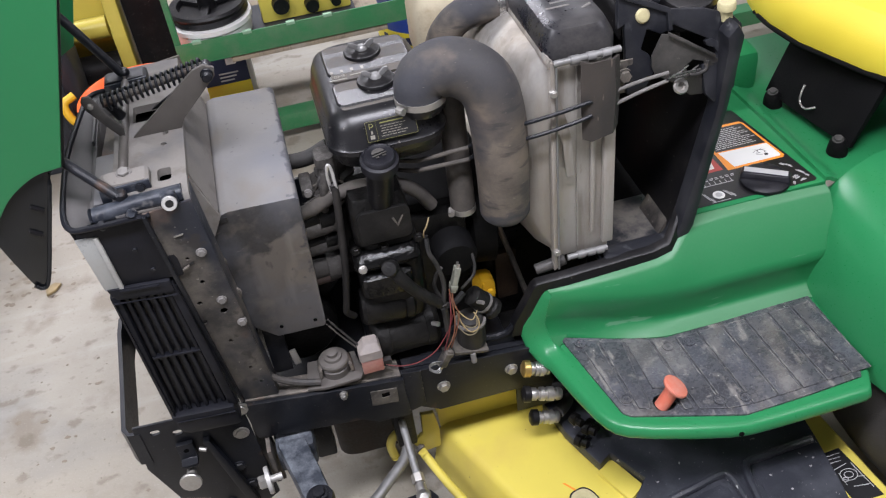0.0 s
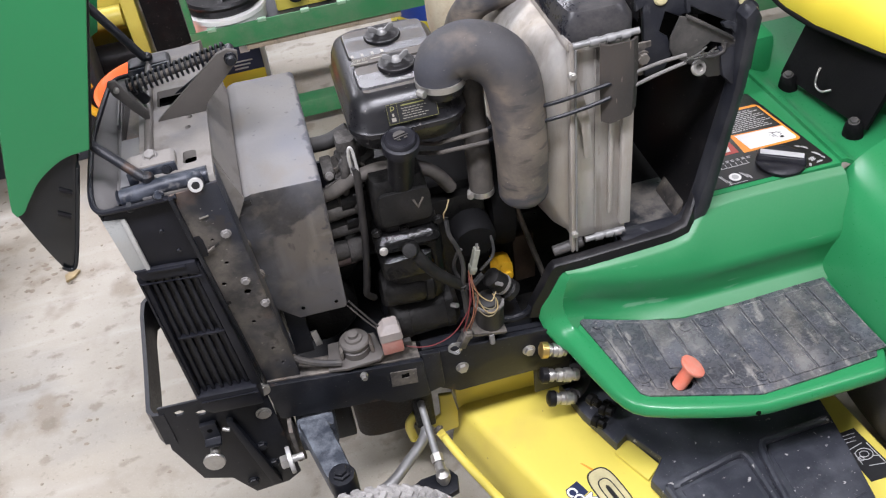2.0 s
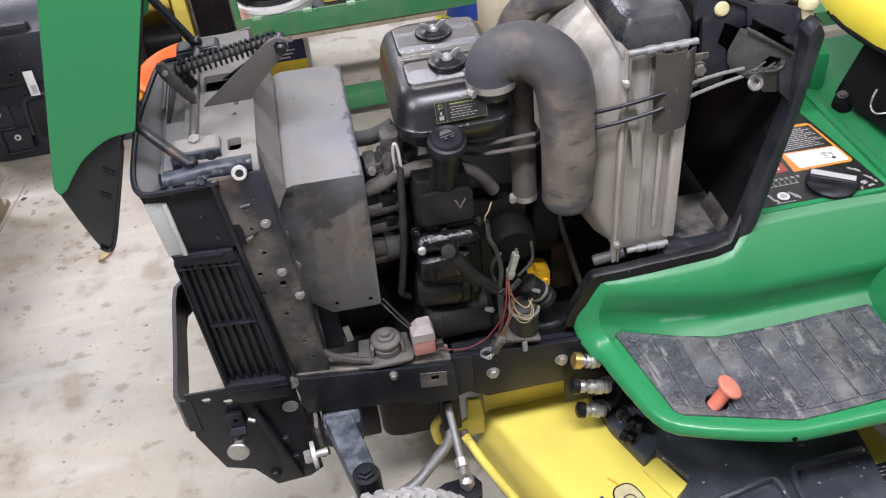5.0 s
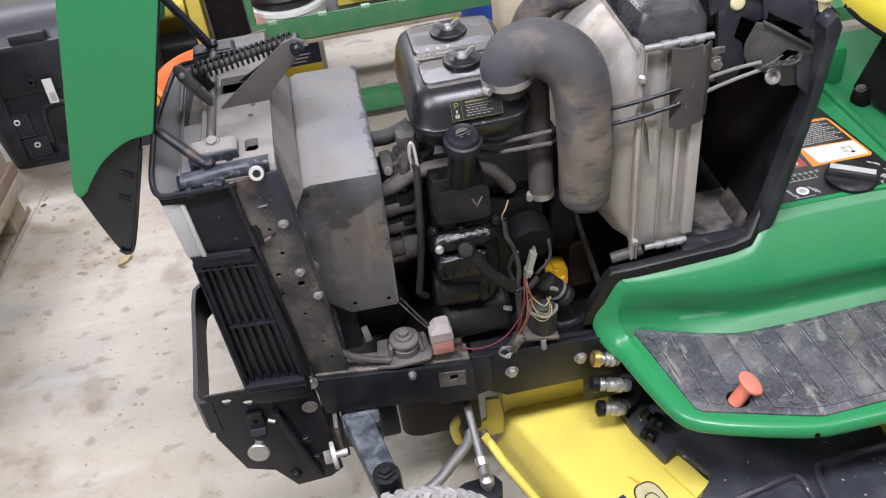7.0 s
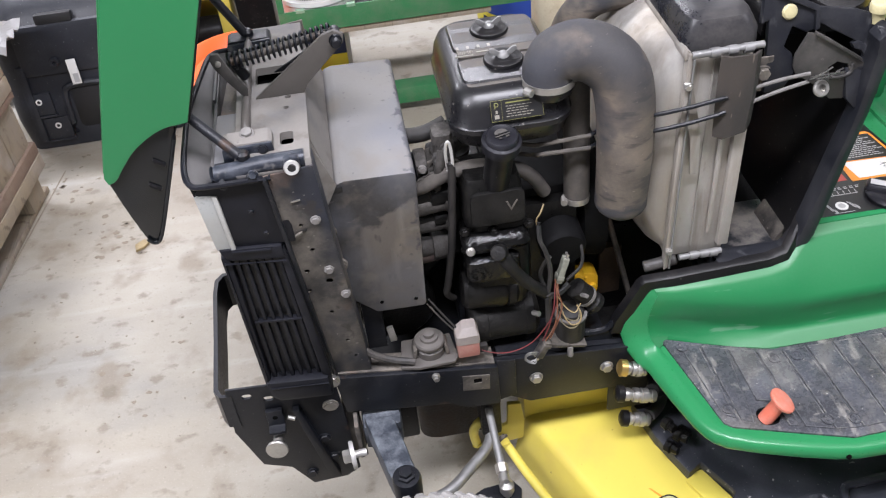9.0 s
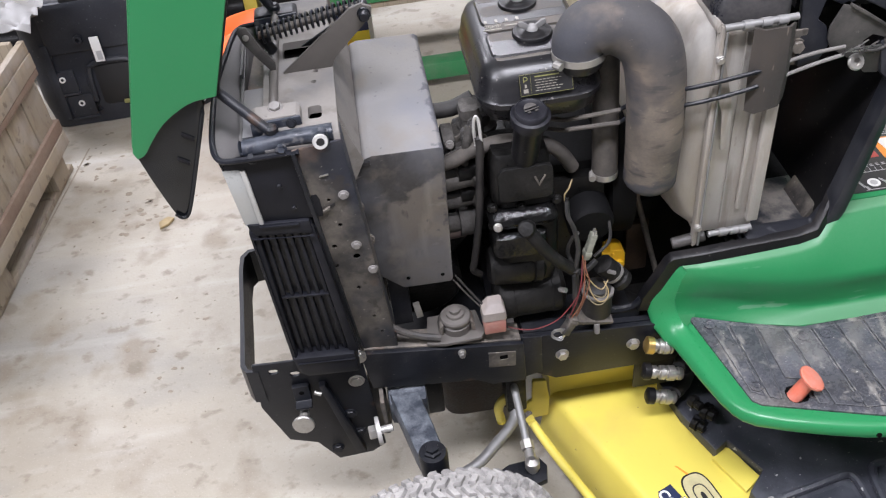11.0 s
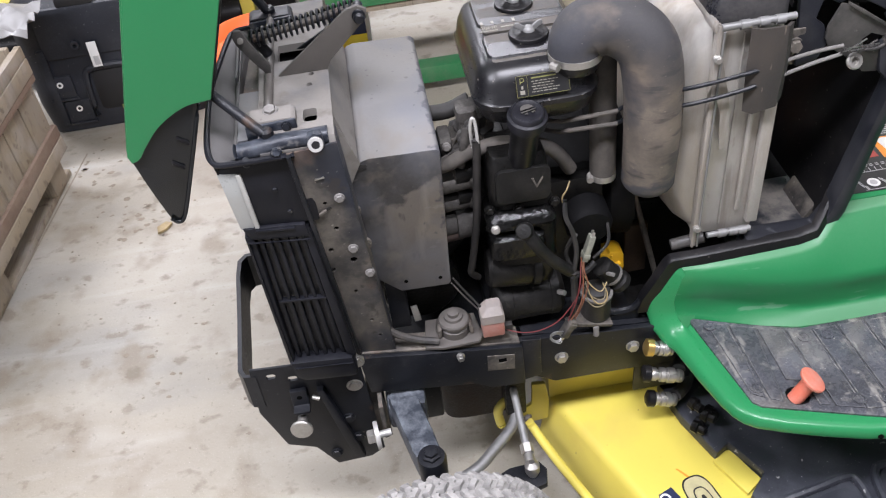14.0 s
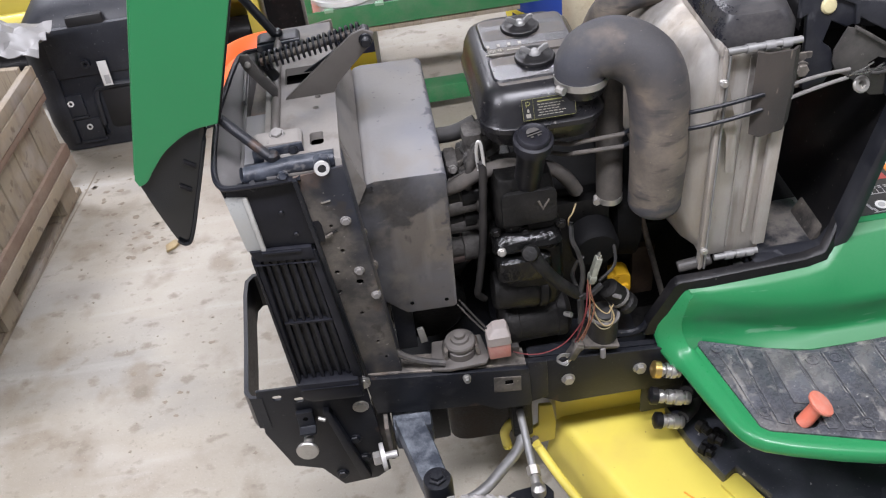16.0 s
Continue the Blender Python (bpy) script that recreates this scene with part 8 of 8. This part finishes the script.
def implement():
    """Yellow implement standing at the back with a black upright."""
    imp = thing("yellow_implement", (-1.2, 2.5, 0.0), "yellow painted implement with black crossbar and upright", "implement")
    part("body", prism([(2.20, 0.215), (2.24, 0.50), (2.34, 0.62), (2.80, 0.62), (2.80, 0.10), (2.3, 0.10)], "x", -2.1, -0.70, 0.02), M_YELLOW, imp)
    part("roller", rod((-2.0, 2.14, 0.125), (-0.70, 2.14, 0.125), 0.058, segs=20, bevel=0.01), M_PLASTIC, imp)
    part("fold", rod((-2.1, 2.17, 0.275), (-0.72, 2.17, 0.275), 0.040, segs=16), M_YELLOW, imp)
    part("end_plate", prism([(2.08, 0.06), (2.08, 0.26), (2.16, 0.62), (2.5, 0.66), (2.5, 0.06)], "x", -0.705, -0.655, 0.008), M_YELLOW, imp)
    part("upright", block(-0.640, -0.500, 2.08, 2.25, 0.0, 0.85, 0.02), M_PLASTIC, imp)
    part("skid", block(-0.95, -0.70, 2.12, 2.20, 0.0, 0.06, 0.01), M_PLASTIC, imp)
    for x in (-1.6, -1.1, -0.8):
        part("bolt", bolt_mesh((x, 2.212, 0.40), (0, -1, 0.2), 0.014, 0.01), M_BLACKST, imp)


def orange_bucket():
    jug = part("orange_bucket", turned([(0, 0.142), (0.02, 0.150), (0.25, 0.178), (0.27, 0.190), (0.30, 0.192), (0.305, 0.18), (0.30, 0.172), (0.27, 0.15)], (-0.605, 1.572, 0.0), (0, 0, 1), 40), M_ORANGE, None)
    tagged(jug, "bright orange plastic bucket on the floor", "bucket")
    part("handle", pipe([(-0.80, 1.60, 0.20), (-0.835, 1.61, 0.24), (-0.845, 1.63, 0.285), (-0.81, 1.65, 0.30)], 0.014, 5, 10), M_YPLUG, jug, "yellow curved handle")


def oil_pail():
    pail = part("oil_pail", loft([(ring_of(-0.42, -0.248, 1.93, 2.08, 0.02), 0.0), (ring_of(-0.425, -0.243, 1.925, 2.085, 0.02), 0.33), (ring_of(-0.41, -0.26, 1.94, 2.07, 0.02), 0.35)]), M_WHITE, None)
    tagged(pail, "white plastic oil pail with a yellow and navy label", "pail")
    part("label", block(-0.425, -0.264, 1.921, 1.9245, 0.004, 0.074, 0.001), M_LABELYEL, pail)
    part("label", block(-0.425, -0.264, 1.9205, 1.924, 0.0745, 0.25, 0.001), M_NAVY, pail)
    for k in range(3):
        part("print_bar", block(-0.37, -0.30 - 0.01 * k, 1.918, 1.9204, 0.115 - 0.014 * k, 0.120 - 0.014 * k, 0), M_GREYFIL, pail)
    part("print_bar", block(-0.335, -0.30, 1.918, 1.9204, 0.150, 0.175, 0), M_INKWHITE, pail)


def cart():
    """Green angle-iron cart with a pulley wheel and drum on it."""
    c = thing("steel_cart", (0.3, 1.9, 0.0), "worn green angle-iron cart frame", "cart")
    y0, y1, x0, x1 = 1.60, 2.9, -0.455, 2.2
    for y, s in ((y0, 1), (y1, -1)):
        part("top_rail", block(x0, x1, y, y + 0.005, 0.345, 0.415, 0.001), M_GREENOLD, c)
        part("top_flange", block(x0, x1, min(y, y + s * 0.055), max(y, y + s * 0.055), 0.340, 0.345, 0.001), M_GREENOLD, c)
        part("foot_rail", block(x0 + 0.1, x1, y - 0.03, y + 0.03, 0.045, 0.105, 0.003), M_GREENOLD, c)
    for x in (x0, 0.85, x1 - 0.05):
        for y in (y0 + 0.006, y1 - 0.05):
            part("leg", block(x, x + (0.018 if x == x0 else 0.045), y, y + 0.03, 0.0, 0.70 if x == x0 else 0.345, 0.002), M_GREENOLD, c)
    for x in (-0.40, -0.24, -0.10, 0.02, 0.30, 0.55):
        part("tab", block(x, x + 0.028, y0 - 0.002, y0 + 0.012, 0.408, 0.418, 0.001), M_PALEGREEN, c)
    part("deck_board", block(x0 + 0.01, 0.14, y0 + 0.06, y0 + 0.30, 0.346, 0.36, 0.002), M_BIN, c)
    part("under_board", block(x0 + 0.16, 0.222, y0 + 0.008, y0 + 0.50, 0.316, 0.336, 0.003), M_WOOD, c)
    drum = part("white_drum", turned([(0, 0.118), (0.01, 0.125), (0.05, 0.128), (0.055, 0.134), (0.070, 0.134), (0.075, 0.12)], (-0.330, 1.742, 0.361), (0, 0, 1), 40), M_WHITE, None)
    tagged(drum, "low white plastic drum on the green cart", "drum")
    wh = part("pulley_wheel", turned([(0, 0.122), (0.008, 0.128), (0.020, 0.122), (0.032, 0.128), (0.040, 0.122), (0.040, 0.098), (0.022, 0.092), (0.022, 0.03), (0.06, 0.028), (0.062, 0.012)], (-0.330, 1.742, 0.4365), (0, 0, 1), 40), M_PLASTIC, None)
    tagged(wh, "black cast pulley wheel lying on a white drum", "pulley")
    for a in range(3):
        part("spoke", block(0.025, 0.098, -0.014, 0.014, 0.459, 0.475, 0.004, None, Matrix.Translation((-0.330, 1.742, 0)) @ pose(0, 0, 0, 0, 0, 120 * a + 20)), M_PLASTIC, wh)
    part("hub", turned([(0, 0.02), (0.03, 0.02)], (-0.330, 1.742, 0.495), (0, 0, 1), 16), M_CHROME, wh)
    y_part = part("yellow_bracket", prism([(-0.17, 0.361), (0.13, 0.361), (0.13, 0.43), (0.06, 0.44), (0.02, 0.52), (-0.08, 0.54), (-0.17, 0.48)], "y", 1.74, 1.80, 0.008), M_YELLOW, None)
    tagged(y_part, "yellow painted machine bracket lying on the cart", "bracket")
    for x, z, r in ((-0.10, 0.42, 0.03), (0.0, 0.40, 0.025), (0.08, 0.40, 0.018)):
        part("boss", turned([(0, r), (0.03, r * 0.9), (0.03, r * 0.4)], (x, 1.74, z), (0, -1, 0), 16), M_PLASTIC, y_part)
    tub = part("blue_drum", turned([(0, 0.180), (0.012, 0.19), (0.24, 0.192), (0.25, 0.198), (0.27, 0.198), (0.28, 0.19), (0.322, 0.188), (0.332, 0.17), (0.332, 0.002)], (0.445, 2.10, 0.0), (0, 0, 1), 40), M_BLUE, None)
    tagged(tub, "blue plastic drum with a yellow label, inside the cart frame", "drum")
    part("label", turned([(0, 0.1925), (0.062, 0.1925)], (0.445, 2.10, 0.045), (0, 0, 1), 40), M_LABELYEL, tub)
    for k in range(4):
        a = 205 + 16 * k
        part("print_bar", block(-0.012, 0.012, -0.194, -0.1926, 0.060, 0.090, 0, None, Matrix.Translation((0.445, 2.10, 0)) @ pose(0, 0, 0, 0, 0, a - 270)), M_NAVY, tub)


def bits():
    tagged(part("dry_leaf", prism([(-0.965, 1.05), (-0.94, 1.065), (-0.925, 1.09), (-0.945, 1.10), (-0.97, 1.08)], "z", 0.001, 0.010, 0.003), M_WIREYEL), "dry tan leaf lying on the floor", "leaf")
    rag = bmesh.new()
    rows = [[(-1.46 + 0.021 * i, 1.43 + 0.022 * j, 0.500 + 0.030 * noise.noise((i * 0.6, j * 0.6, 2.0)) + 0.05 * math.exp(-((i - 5) ** 2 + (j - 5) ** 2) / 12)) for i in range(12)] for j in range(11)]
    tagged(part("plastic_bag", sheet(rows, 0.003, rag), M_BAG), "crumpled grey plastic bag on the crate", "bag")
    dirt = bmesh.new()
    rng = random.Random(4)
    for _ in range(150):
        x, y, s = rng.uniform(-1.6, -0.3), rng.uniform(0.2, 1.7), rng.uniform(0.0008, 0.0035)
        block(-s, s, -s * rng.uniform(0.4, 1), s * rng.uniform(0.4, 1), 0, s * 0.5, 0, dirt, Matrix.Translation((x, y, 0)) @ pose(0, 0, 0, 0, 0, rng.uniform(0, 180)))
    tagged(part("dirt_crumbs", dirt, M_DIRT), "small crumbs of dried dirt on the floor", "dirt", kind="stuff")

    mud = bmesh.new()
    for cx, cy, n, s in ((-1.217, 1.53, 6, 0.05), (-1.22, 1.38, 14, 0.05), (-1.05, 1.20, 14, 0.055), (-0.94, 1.12, 8, 0.05), (-1.06, 1.12, 10, 0.06), (-1.0, 1.45, 8, 0.12), (-0.95, 0.75, 6, 0.14), (-0.85, 0.45, 5, 0.12)):
        for _ in range(n):
            x, y, r = rng.gauss(cx, s), rng.gauss(cy, s), rng.uniform(0.004, 0.013)
            turn = rng.uniform(0, 6.28)
            prism([(x + r * rng.uniform(0.5, 1.3) * math.cos(turn + k * 0.785), y + 0.7 * r * rng.uniform(0.5, 1.3) * math.sin(turn + k * 0.785)) for k in range(8)], "z", 0.0, 0.0007, 0.0, mud)
    tagged(part("dried_mud", mud, M_DIRT), "flat prints of dried mud on the concrete floor", "mud", kind="stuff")


crate()
hopper()
implement()
orange_bucket()
oil_pail()
cart()
bits()
